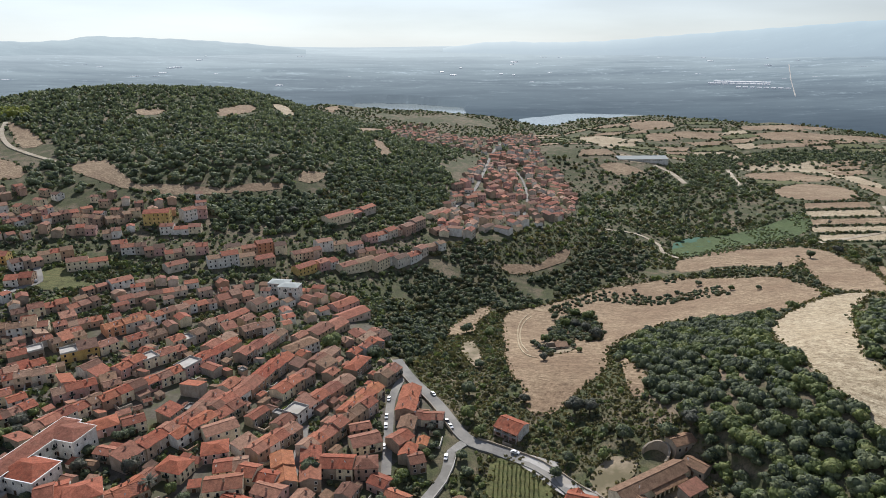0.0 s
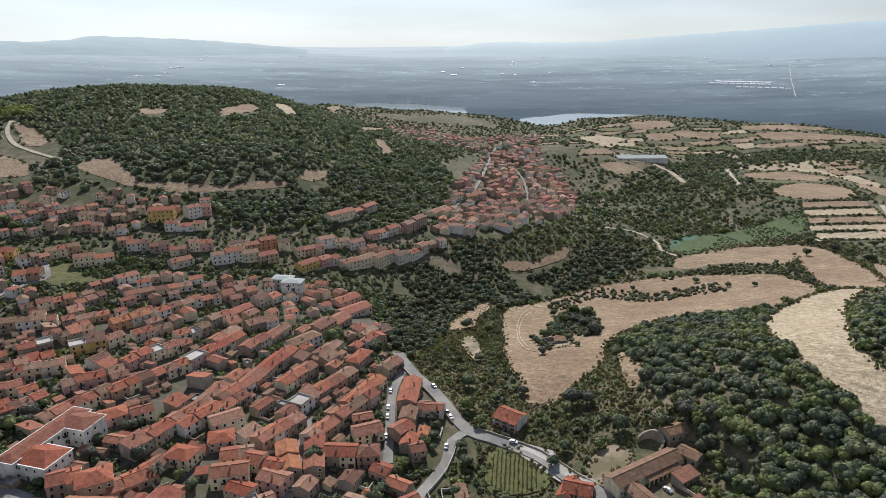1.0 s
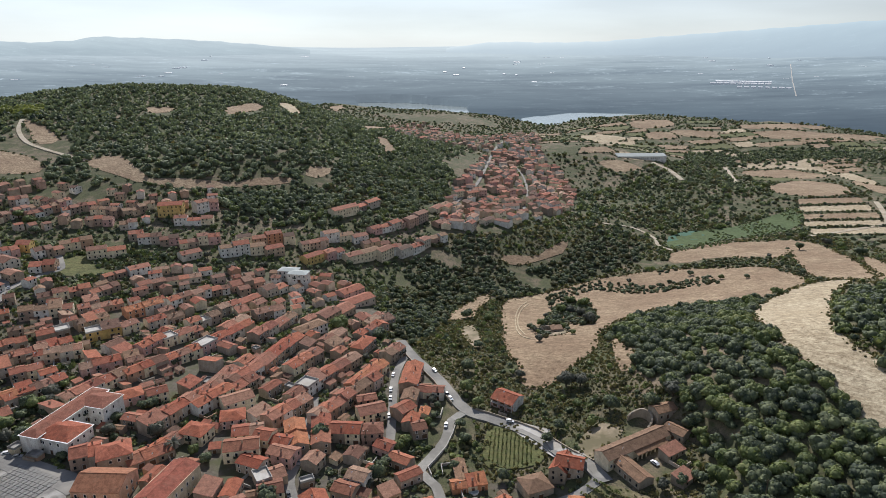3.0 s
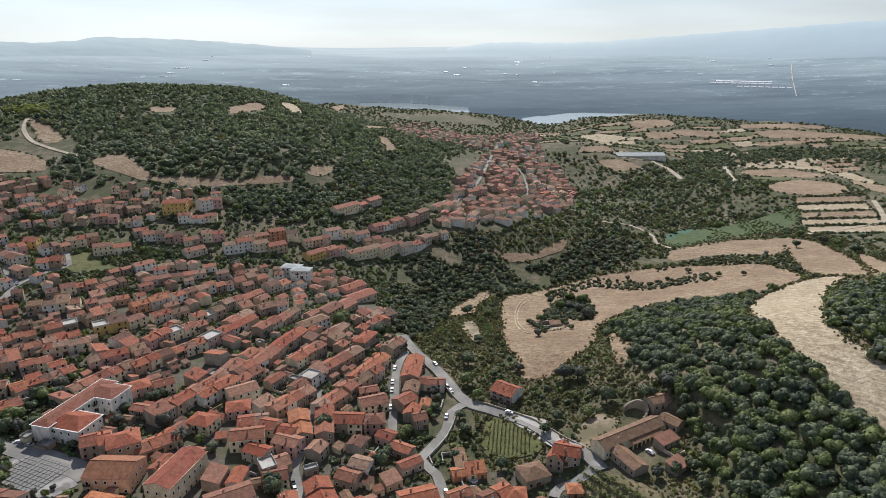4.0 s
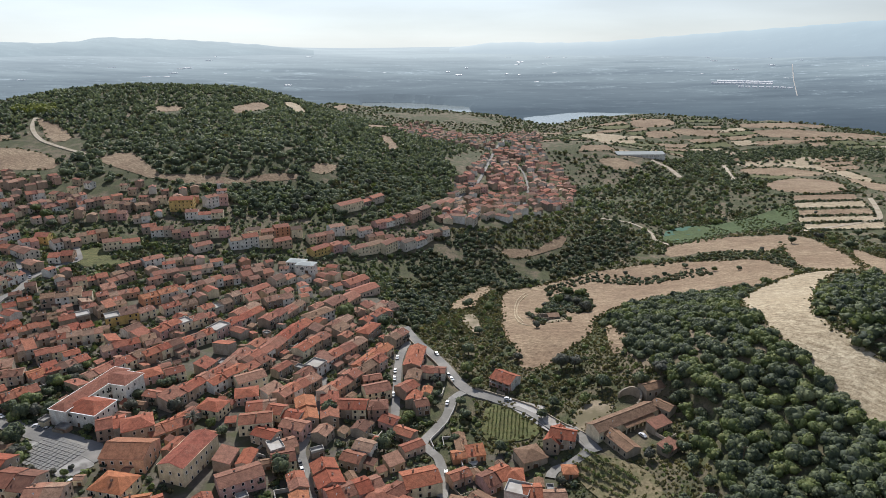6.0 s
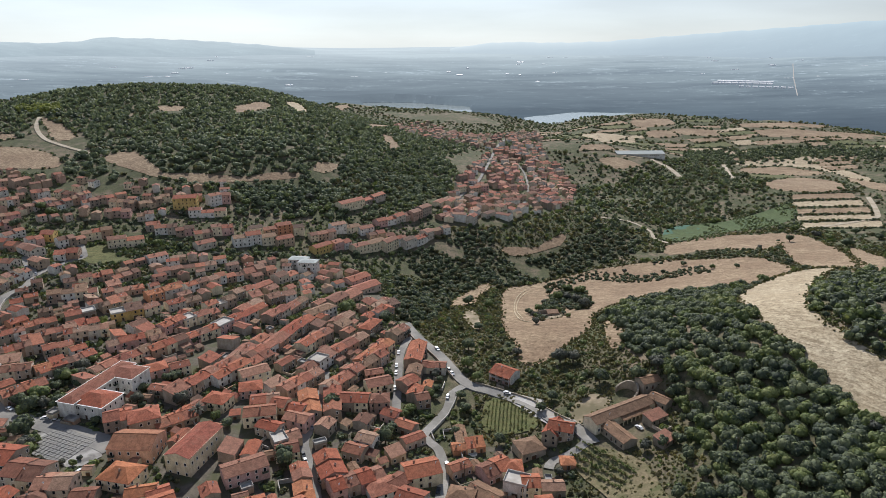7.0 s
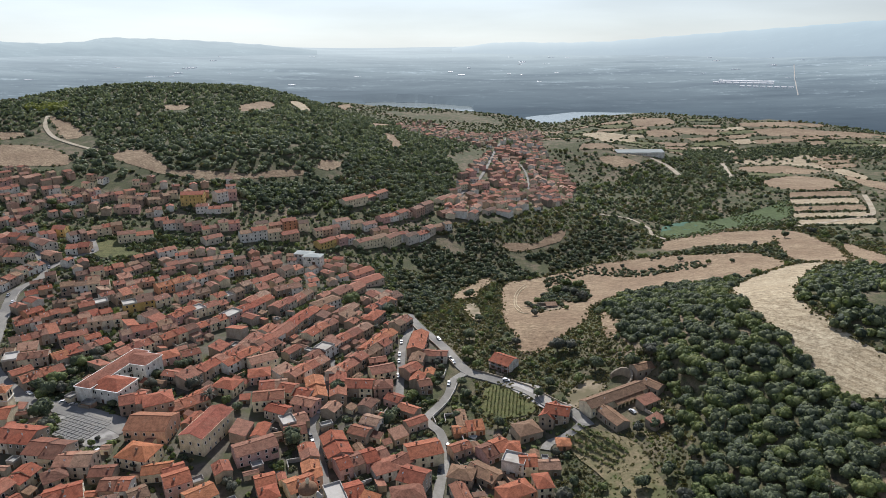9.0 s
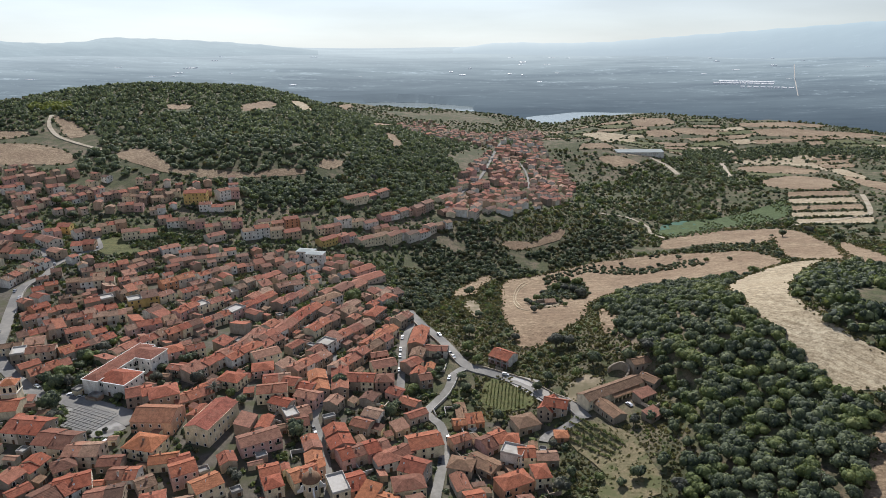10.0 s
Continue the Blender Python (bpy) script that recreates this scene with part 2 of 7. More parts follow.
M = {
    "roofs": roof_material("clay tiles of many roofs", TERRACOTTA, True),
    "walls": plaster_material("plaster of many walls", PLASTER + [], True),
    "roof": roof_material("clay tiles", TERRACOTTA),
    "roof_red": roof_material("red clay tiles", [(0, (0.329, 0.095, 0.056)), (1, (0.412, 0.152, 0.086))]),
    "roof_orange": roof_material("orange clay tiles", [(0, (0.437, 0.172, 0.083)), (1, (0.470, 0.206, 0.110))]),
    "roof_deep": roof_material("deep red tiles", [(0, (0.294, 0.088, 0.061)), (1, (0.323, 0.105, 0.072))]),
    "roof_rust": roof_material("rust brown tiles", [(0, (0.33, 0.15, 0.09)), (1, (0.36, 0.17, 0.1))]),
    "roof_dark": roof_material("dark red tiles", [(0, (0.23, 0.095, 0.065)), (1, (0.27, 0.11, 0.075))]),
    "roof_brown": roof_material("old brown tiles", [(0, (0.24, 0.15, 0.1)), (0.5, (0.3, 0.19, 0.12)), (1, (0.21, 0.14, 0.1))]),
    "wall": plaster_material("aged plaster", PLASTER),
    "wall_white": plaster_material("white plaster", [(0, (0.7, 0.68, 0.64)), (1, (0.78, 0.77, 0.74))]),
    "wall_orange": plaster_material("orange plaster", [(0, (0.55, 0.27, 0.16)), (1, (0.6, 0.32, 0.2))]),
    "wall_salmon": plaster_material("salmon plaster", [(0, (0.7, 0.42, 0.3)), (1, (0.72, 0.45, 0.33))]),
    "wall_yellow": plaster_material("ochre plaster", [(0, (0.62, 0.42, 0.15)), (1, (0.66, 0.5, 0.22))]),
    "wall_pink": plaster_material("pink plaster", [(0, (0.6, 0.36, 0.33)), (1, (0.62, 0.42, 0.38))]),
    "wall_cream": plaster_material("cream plaster", [(0, (0.74, 0.64, 0.46)), (1, (0.8, 0.71, 0.54))]),
    "stone": plaster_material("rubble stone", [(0, (0.3, 0.26, 0.21)), (1, (0.38, 0.33, 0.27))]),
    "trim": plain("white painted trim", (0.8, 0.79, 0.76), 0.6, 0, 0.12),
    "pane": plain("dark window glass", (0.02, 0.024, 0.03), 0.12, 0, 0.3),
    "shutter": plain("dark green shutters", (0.05, 0.06, 0.045), 0.6),
    "wood": plain("brown door wood", (0.13, 0.075, 0.045), 0.6),
    "concrete": two_scale("pale concrete", (0.42, 0.4, 0.37), (0.5, 0.48, 0.45), (0.36, 0.33, 0.29), 0.8, 0.12),
    "paving": two_scale("grey stone paving", (0.3, 0.29, 0.27), (0.4, 0.385, 0.36), (0.17, 0.16, 0.15), 1.2, 0.15),
    # trodden yard ground, its colours darkened to stand in for shade between houses
    "yard": two_scale("ground colour darkened for shade", (0.07, 0.06, 0.047), (0.15, 0.13, 0.105), (0.075, 0.078, 0.04), 0.5, 0.09),
    "slab": two_scale("dark paving slabs", (0.18, 0.177, 0.17), (0.25, 0.243, 0.23), (0.24, 0.23, 0.21), 0.9, 0.12),
    "lane": two_scale("pale worn concrete lane", (0.25, 0.24, 0.22), (0.34, 0.325, 0.3), (0.2, 0.19, 0.17), 0.8, 0.09),
    "earth": two_scale("bare tan earth", (0.22, 0.175, 0.12), (0.36, 0.29, 0.205), (0.14, 0.12, 0.07), 0.5, 0.07),
    "drygrass": two_scale("dry tufted grass", (0.11, 0.095, 0.05), (0.27, 0.215, 0.13), (0.1, 0.105, 0.045), 0.8, 0.11),
    "asphalt": two_scale("worn asphalt", (0.15, 0.145, 0.138), (0.21, 0.203, 0.19), (0.27, 0.255, 0.23), 0.9, 0.06),
    "dirt": two_scale("pale dirt track", (0.36, 0.31, 0.24), (0.46, 0.4, 0.31), (0.3, 0.25, 0.18), 0.6, 0.08),
    "metal": plain("galvanised metal", (0.6, 0.61, 0.62), 0.4, 0.6),
    "steel": plain("pale metal roofing", (0.36, 0.39, 0.38), 0.85, 0.0, 0.12),
    "steel_white": plain("white sheet roofing", (0.78, 0.79, 0.8), 0.5, 0.0, 0.1),
    "bark": plain("grey brown bark", (0.1, 0.075, 0.05), 0.95),
    "rubber": plain("tyre rubber", (0.02, 0.02, 0.02), 0.8),
    "car_white": plain("white car paint", (0.75, 0.76, 0.77), 0.25, 0, 0.05),
    "car_dark": plain("dark car paint", (0.03, 0.035, 0.045), 0.25, 0, 0.05),
    "car_silver": plain("silver car paint", (0.42, 0.43, 0.45), 0.3, 0.5, 0.05),
    "oak": leaf_material("holm oak leaves", [(0, (0.051, 0.070, 0.058)), (0.35, (0.086, 0.110, 0.077)), (0.65, (0.121, 0.149, 0.095)), (1, (0.181, 0.207, 0.126))]),
    # lighter copy for distant trees: haze put into the leaf colour
    "hazed_oak": leaf_material("hillside leaves lightened for haze", [(0, (0.105, 0.135, 0.100)), (0.35, (0.150, 0.185, 0.128)), (0.65, (0.200, 0.235, 0.159)), (1, (0.260, 0.285, 0.190))]),
    "oak_fresh": leaf_material("fresh green leaves", [(0, (0.082, 0.112, 0.050)), (0.5, (0.137, 0.175, 0.073)), (1, (0.200, 0.223, 0.098))]),
    "olive": leaf_material("grey green leaves", [(0, (0.062, 0.071, 0.065)), (0.5, (0.094, 0.101, 0.093)), (1, (0.138, 0.137, 0.119))]),
    "lime": leaf_material("yellow green leaves", [(0, (0.17, 0.2, 0.06)), (1, (0.3, 0.32, 0.1))]),
    "weed": leaf_material("dry weeds and grass", [(0, (0.095, 0.1, 0.048)), (0.5, (0.165, 0.152, 0.078)), (1, (0.24, 0.205, 0.122))]),
    "scrub": leaf_material("scrub leaves", [(0, (0.052, 0.06, 0.035)), (0.35, (0.088, 0.093, 0.052)), (0.7, (0.125, 0.12, 0.066)), (1, (0.17, 0.147, 0.086))]),
}


def field_material(name, a, b, c, angle):
    """Cut field: wavering mower lines, reddish bare soil, pale litter."""
    n = Nodes(name, 0.95)
    spin = n.tree.nodes.new("ShaderNodeMapping")
    spin.inputs["Rotation"].default_value = (0, 0, angle)
    bend = n.add("ShaderNodeTexNoise", Scale=0.018, Detail=2.0)
    n.link(n.where(), bend.inputs["Vector"])
    shift = n.tree.nodes.new("ShaderNodeVectorMath")
    shift.operation = "MULTIPLY_ADD"
    shift.inputs[1].default_value = (30, 30, 0)
    n.link(bend.outputs["Color"], shift.inputs[0])
    n.link(n.where(), shift.inputs[2])
    n.link(shift.outputs["Vector"], spin.inputs["Vector"])
    lines = n.noise(0.55, 6, 0.75, (0.1, 1.0, 1), spin.outputs["Vector"])
    fine = n.noise(1.1, 6, 0.8)
    large = n.noise(0.022, 5, 0.65)
    spots = n.noise(0.16, 5, 0.7)
    col = n.mix(n.ramp(large, [(0.38, (0, 0, 0)), (0.62, (1, 1, 1))]), a, b)
    col = n.mix(n.ramp(lines, [(0.4, (0.85, 0.85, 0.85)), (0.58, (0, 0, 0))]), col, c)
    col = n.mix(n.ramp(spots, [(0.52, (0, 0, 0)), (0.68, (0.65, 0.65, 0.65))]), col, tuple(v * 0.62 for v in a))
    clods = n.noise(0.42, 4, 0.75)
    col = n.mix(1.0, col, n.ramp(clods, [(0.36, (0.66, 0.63, 0.6)), (0.56, (1.1, 1.1, 1.1))]), "MULTIPLY")
    col = n.mix(1.0, col, n.ramp(fine, [(0.3, (0.55, 0.52, 0.48)), (0.6, (1.16, 1.15, 1.13))]), "MULTIPLY")
    n.color(col).bump(lines, 0.5, 0.25)
    return n.mat


M["straw"] = field_material("dry stubble", (0.26, 0.185, 0.122), (0.37, 0.29, 0.195), (0.17, 0.118, 0.077), 0.5)
M["pale"] = field_material("pale cut straw", (0.41, 0.345, 0.24), (0.5, 0.435, 0.32), (0.26, 0.205, 0.135), 0.9)
M["grass"] = field_material("rough grass", (0.1, 0.115, 0.045), (0.15, 0.145, 0.06), (0.085, 0.1, 0.04), 0.2)
M["reed"] = field_material("green reeds", (0.075, 0.115, 0.045), (0.1, 0.14, 0.055), (0.055, 0.085, 0.032), 0.4)


def land_material():
    n = Nodes("dry scrubland soil", 0.97)
    big = n.noise(0.012, 5, 0.6)
    mid = n.noise(0.075, 6, 0.7)
    small = n.noise(0.3, 5, 0.75)
    fine = n.noise(1.1, 6, 0.8)
    dry = n.ramp(fine, [(0.3, (0.13, 0.098, 0.065)), (0.7, (0.27, 0.21, 0.15))])
    green = n.ramp(fine, [(0.3, (0.04, 0.05, 0.022)), (0.7, (0.115, 0.118, 0.056))])
    pick = n.ramp(n.mix(0.6, big, mid), [(0.47, (0, 0, 0)), (0.58, (1, 1, 1))])
    col = n.mix(pick, green, dry)
    brush = n.ramp(small, [(0.48, (0, 0, 0)), (0.6, (0.8, 0.8, 0.8))])
    n.color(n.mix(brush, col, (0.045, 0.052, 0.028))).bump(n.mix(0.5, fine, small), 0.8, 0.6)
    return n.mat


M["land"] = land_material()


def water_material(name, c):
    n = Nodes(name, 0.08)
    n.bsdf.inputs["Base Color"].default_value = (*c, 1)
    n.bsdf.inputs["Specular IOR Level"].default_value = 0.5
    n.bump(n.noise(0.25, 3, 0.6), 0.04, 0.2)
    return n.mat


M["water"] = water_material("green pond water", (0.028, 0.1, 0.06))
M["water"].node_tree.nodes["Principled BSDF"].inputs["Roughness"].default_value = 0.9
M["lake"] = water_material("pale lake water", (0.2, 0.24, 0.24))
M["lake"].node_tree.nodes["Principled BSDF"].inputs["Roughness"].default_value = 0.15


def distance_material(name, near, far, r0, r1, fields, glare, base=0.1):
    """Backdrop land far away: haze by distance and sun-side glare put into its glow."""
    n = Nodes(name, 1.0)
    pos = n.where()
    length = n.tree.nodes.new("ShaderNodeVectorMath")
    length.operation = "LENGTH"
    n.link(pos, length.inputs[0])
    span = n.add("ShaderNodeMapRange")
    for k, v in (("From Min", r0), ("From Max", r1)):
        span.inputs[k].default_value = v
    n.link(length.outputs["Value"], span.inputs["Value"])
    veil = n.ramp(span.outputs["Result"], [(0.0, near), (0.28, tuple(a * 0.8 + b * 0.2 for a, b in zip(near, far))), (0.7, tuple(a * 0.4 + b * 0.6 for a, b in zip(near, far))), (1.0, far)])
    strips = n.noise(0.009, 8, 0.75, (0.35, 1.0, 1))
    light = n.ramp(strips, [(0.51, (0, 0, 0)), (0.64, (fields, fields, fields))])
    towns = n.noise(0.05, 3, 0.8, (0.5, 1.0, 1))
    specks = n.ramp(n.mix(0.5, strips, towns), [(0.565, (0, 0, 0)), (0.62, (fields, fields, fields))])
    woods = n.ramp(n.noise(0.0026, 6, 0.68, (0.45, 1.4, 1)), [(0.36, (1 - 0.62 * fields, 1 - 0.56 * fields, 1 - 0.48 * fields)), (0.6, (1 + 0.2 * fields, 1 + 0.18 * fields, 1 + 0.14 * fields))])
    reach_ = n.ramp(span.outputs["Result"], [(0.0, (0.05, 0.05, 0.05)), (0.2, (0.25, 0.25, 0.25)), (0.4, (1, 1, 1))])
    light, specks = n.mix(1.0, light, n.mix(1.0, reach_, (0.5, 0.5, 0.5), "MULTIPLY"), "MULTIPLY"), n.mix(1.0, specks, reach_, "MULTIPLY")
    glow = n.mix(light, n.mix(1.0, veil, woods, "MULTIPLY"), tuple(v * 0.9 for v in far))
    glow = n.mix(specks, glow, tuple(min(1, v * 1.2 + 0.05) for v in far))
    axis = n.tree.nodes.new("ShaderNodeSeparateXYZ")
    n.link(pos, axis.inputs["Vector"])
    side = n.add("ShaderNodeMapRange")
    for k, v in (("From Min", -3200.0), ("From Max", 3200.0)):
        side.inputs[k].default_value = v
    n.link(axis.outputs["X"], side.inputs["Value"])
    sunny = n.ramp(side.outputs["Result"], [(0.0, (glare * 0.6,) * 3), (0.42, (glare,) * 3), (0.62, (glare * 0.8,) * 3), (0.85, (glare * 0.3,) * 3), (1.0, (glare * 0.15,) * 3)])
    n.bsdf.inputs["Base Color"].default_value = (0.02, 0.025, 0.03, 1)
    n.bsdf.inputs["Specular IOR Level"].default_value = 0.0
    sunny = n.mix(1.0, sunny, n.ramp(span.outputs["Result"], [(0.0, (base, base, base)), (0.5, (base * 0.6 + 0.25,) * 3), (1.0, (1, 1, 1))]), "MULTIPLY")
    # the hazy colour glows as emission over a near-black base
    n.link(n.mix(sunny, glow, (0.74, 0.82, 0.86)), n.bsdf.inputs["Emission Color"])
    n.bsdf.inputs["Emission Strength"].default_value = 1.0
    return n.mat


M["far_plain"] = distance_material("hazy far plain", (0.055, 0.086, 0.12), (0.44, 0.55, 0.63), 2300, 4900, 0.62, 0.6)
# hills and mountains glow too, haze mixed into their emission colours
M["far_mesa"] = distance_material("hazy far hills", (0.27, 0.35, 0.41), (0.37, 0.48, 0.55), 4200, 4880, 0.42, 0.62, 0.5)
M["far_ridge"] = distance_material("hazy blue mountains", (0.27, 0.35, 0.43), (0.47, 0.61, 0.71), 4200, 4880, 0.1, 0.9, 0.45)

# ---- mesh helpers ----
def mesh_of(name, verts, faces, mats, slots=None, smooth_shade=False):
    me = bpy.data.meshes.new(name)
    me.from_pydata([tuple(v) for v in verts], [], [tuple(f) for f in faces])
    for m in mats:
        me.materials.append(M[m])
    if slots:
        me.polygons.foreach_set("material_index", slots)
    if smooth_shade:
        me.polygons.foreach_set("use_smooth", [True] * len(me.polygons))
    me.update()
    return me


def big_mesh(name, verts, quads, mats, slots=None, smooth_shade=False):
    """A mesh from arrays: verts (n, 3) and faces (m, 3 or 4)."""
    me = bpy.data.meshes.new(name)
    k = quads.shape[1]
    me.vertices.add(len(verts))
    me.vertices.foreach_set("co", np.ascontiguousarray(verts, np.float32).ravel())
    me.loops.add(quads.size)
    me.loops.foreach_set("vertex_index", np.ascontiguousarray(quads, np.int32).ravel())
    me.polygons.add(len(quads))
    me.polygons.foreach_set("loop_start", np.arange(0, quads.size, k, dtype=np.int32))
    for m in mats:
        me.materials.append(M[m])
    if slots is not None:
        me.polygons.foreach_set("material_index", np.ascontiguousarray(slots, np.int32))
    if smooth_shade:
        me.polygons.foreach_set("use_smooth", np.ones(len(quads), bool))
    me.update(calc_edges=True)
    return me


class Shape:
    """Collects boxes and prisms into one mesh."""

    def __init__(self):
        self.v, self.f, self.s = [], [], []

    def poly(self, pts, slot=0):
        i = len(self.v)
        self.v += [tuple(p) for p in pts]
        self.f.append(tuple(range(i, i + len(pts))))
        self.s.append(slot)

    def solid(self, low, high, slot=0):
        """A prism between two rings of equal length."""
        n = len(low)
        self.poly(list(reversed(low)), slot)
        self.poly(high, slot)
        for k in range(n):
            j = (k + 1) % n
            self.poly([low[k], low[j], high[j], high[k]], slot)

    def box(self, x0, y0, z0, x1, y1, z1, slot=0):
        ring = [(x0, y0), (x1, y0), (x1, y1), (x0, y1)]
        self.solid([(x, y, z0) for x, y in ring], [(x, y, z1) for x, y in ring], slot)

    def mesh(self, name, mats, smooth_shade=False):
        return mesh_of(name, self.v, self.f, mats, self.s, smooth_shade)


def part(name, me, parent, m=None, label=""):
    ob = new(name, me)
    ob.parent = parent
    if m is not None:
        ob.matrix_local = m
    if label:
        ob["label"] = label
    return ob


def inside(poly, x, y):
    """Which points lie in a polygon."""
    x, y = np.asarray(x, float), np.asarray(y, float)
    hit_ = np.zeros(x.shape, bool)
    for (x0, y0), (x1, y1) in zip(poly, poly[1:] + poly[:1]):
        if y0 == y1:
            continue
        hit_ ^= ((y0 > y) != (y1 > y)) & (x < (x1 - x0) * (y - y0) / (y1 - y0) + x0)
    return hit_


rng = np.random.default_rng(7)
BARE = []        # outlines where nothing tall grows
PATHS = []       # (points, half width)
HOUSES = []      # (x, y, reach)
LINES = []       # (x, y, ridge angle, half length, half depth)
ZONES = {}
GREEN = []       # garden trees (x, y, crown width)


# ---- ground: one sheet, finer near the town ----
def graded(lo, hi, fine_lo, fine_hi, fine, coarse):
    a = np.arange(fine_lo, fine_hi + 0.1, fine)
    left, right, step = [], [], fine
    p = fine_lo
    while p > lo:
        step = min(coarse, step * 1.15)
        p -= step
        left.append(p)
    p, step = fine_hi, fine
    while p < hi:
        step = min(coarse, step * 1.12)
        p += step
        right.append(p)
    return np.concatenate([left[::-1], a, right])


gx = graded(-2600, 2600, -420, 420, 5, 60)
gy = graded(-700, 2700, 90, 760, 5, 40)
GX, GY = np.meshgrid(gx, gy)
nx_, ny_ = len(gx), len(gy)
k_ = (np.arange(ny_ - 1)[:, None] * nx_ + np.arange(nx_ - 1)[None, :]).ravel()
sheet = np.stack([k_, k_ + 1, k_ + nx_ + 1, k_ + nx_], 1)
tagged(new("ground", big_mesh("ground", np.stack([GX, GY, height(GX, GY)], -1).reshape(-1, 3), sheet, ["land"], smooth_shade=True)),
       "dry scrubby hillside soil with sparse green grass", "ground", kind="structure")


def drape(outline, mat, lift, name, cell):
    """A sheet cut to an outline, laid on the ground."""
    from mathutils.geometry import delaunay_2d_cdt
    pts = []
    for (x0, y0), (x1, y1) in zip(outline, outline[1:] + outline[:1]):
        n = max(1, int(math.hypot(x1 - x0, y1 - y0) / cell))
        for i in range(n):
            pts.append((x0 + (x1 - x0) * i / n, y0 + (y1 - y0) * i / n))
    rim = len(pts)
    arr = np.array(pts)
    xs = np.arange(arr[:, 0].min(), arr[:, 0].max(), cell)
    ys = np.arange(arr[:, 1].min(), arr[:, 1].max(), cell)
    XX, YY = np.meshgrid(xs, ys)
    ok = inside(pts, XX, YY)
    pts += list(zip(XX[ok].tolist(), YY[ok].tolist()))
    vs, _, fs, _, _, _ = delaunay_2d_cdt([Vector(p) for p in pts], [], [list(range(rim))], 1, 0.01)
    va = np.array([tuple(v) for v in vs])
    z = height(va[:, 0], va[:, 1]) + lift
    return mesh_of(name, np.column_stack([va, z]), fs, [mat], smooth_shade=True)


def wobble(outline, amount):
    """Cuts an outline finer and makes it uneven."""
    out = []
    n = len(outline)
    for i in range(n):
        p0, p1, p2, p3 = (Vector(outline[(i + k) % n]) for k in (-1, 0, 1, 2))
        steps = max(2, int((p2 - p1).length / 12))
        for j in range(steps):
            t = j / steps
            q = 0.5 * (2 * p1 + (p2 - p0) * t + (2 * p0 - 5 * p1 + 4 * p2 - p3) * t * t + (3 * p1 - p0 - 3 * p2 + p3) * t ** 3)
            w = noise.noise_vector(Vector((q.x * 0.06, q.y * 0.06, 3.0))) * amount
            out.append((q.x + w.x, q.y + w.y))
    return out


FIELD_WORDS = {
    "straw": ("field", "dry brown harvested stubble field bordered by bushes", "field"),
    "pale": ("field", "pale straw-coloured harvested field bordered by hedges", "field"),
    "grass": ("meadow", "rough green grass plot between houses and trees", "meadow"),
    "reed": ("reed_bed", "bright green reeds along the wet valley bottom", "reeds"),
    "water": ("pond", "small green pond in the valley bottom", "pond"),
    "yard": ("yard_ground", "trodden grey-brown earth and paving, darkened for shade between houses", "ground"),
    "concrete": ("pavement", "pale concrete lot beside the village road", "pavement"),
    "asphalt": ("pavement", "dark grey asphalt street beside the village square", "pavement"),
    "drygrass": ("dry_slope", "dry tan and olive grass on the open slope", "grass"),
    "earth": ("bare_ground", "bare tan earth among trees and old walls", "ground"),
    "paving": ("pavement", "grey stone paved village square with light slabs", "pavement"),
}
lifts = iter(np.arange(0.2, 9, 0.006))


def patch(mat, outline, straight=False):
    name, label, cat = FIELD_WORDS[mat]
    far = max(y for _, y in outline)
    line = outline if mat in ("paving", "concrete", "yard", "asphalt") or straight else wobble(outline, 3.0)
    ob = new(name, drape(line, mat, float(next(lifts)), name, 7 if far < 700 else 18))
    tagged(ob, label, cat, kind="structure")
    if mat not in ("yard", "drygrass"):
        BARE.append(line)
    return line


def ribbon(width, pts, mat="asphalt"):
    """A road along a smooth line."""
    pts = [Vector(p) for p in pts]
    line = []
    for i in range(len(pts) - 1):
        p0, p1, p2, p3 = pts[max(0, i - 1)], pts[i], pts[i + 1], pts[min(len(pts) - 1, i + 2)]
        steps = max(2, int((p2 - p1).length / 4))
        for j in range(steps):
            t = j / steps
            line.append(0.5 * (2 * p1 + (p2 - p0) * t + (2 * p0 - 5 * p1 + 4 * p2 - p3) * t * t + (3 * p1 - p0 - 3 * p2 + p3) * t ** 3))
    line.append(pts[-1])
    lift = float(next(lifts)) + 0.05
    sh = Shape()
    left, right = [], []
    for i, p in enumerate(line):
        d = (line[min(i + 1, len(line) - 1)] - line[max(i - 1, 0)]).normalized()
        s = Vector((-d.y, d.x)) * width / 2
        left.append((p.x + s.x, p.y + s.y))
        right.append((p.x - s.x, p.y - s.y))
    vs, fs = [], []
    for a, b, p in zip(left, right, line):
        z = ground(p.x, p.y)
        vs += [(*a, max(z, ground(*a)) + lift), (p.x, p.y, z + lift + 0.06), (*b, max(z, ground(*b)) + lift), (*a, ground(*a) - 0.6), (*b, ground(*b) - 0.6)]
    for i in range(len(line) - 1):
        k = i * 5
        fs += [(k, k + 5, k + 6, k + 1), (k + 1, k + 6, k + 7, k + 2), (k + 3, k + 8, k + 5, k), (k + 2, k + 7, k + 9, k + 4)]
    ob = new("road", mesh_of("road", vs, fs, [mat]))
    words = {"asphalt": "narrow worn grey asphalt village road", "lane": "pale worn concrete lane between gardens", "pale": "faint pale wheel track across the stubble"}.get(mat, "pale dirt farm track across dry land")
    tagged(ob, words, "road", kind="structure")
    PATHS.append((np.array([tuple(p) for p in line]), width / 2))



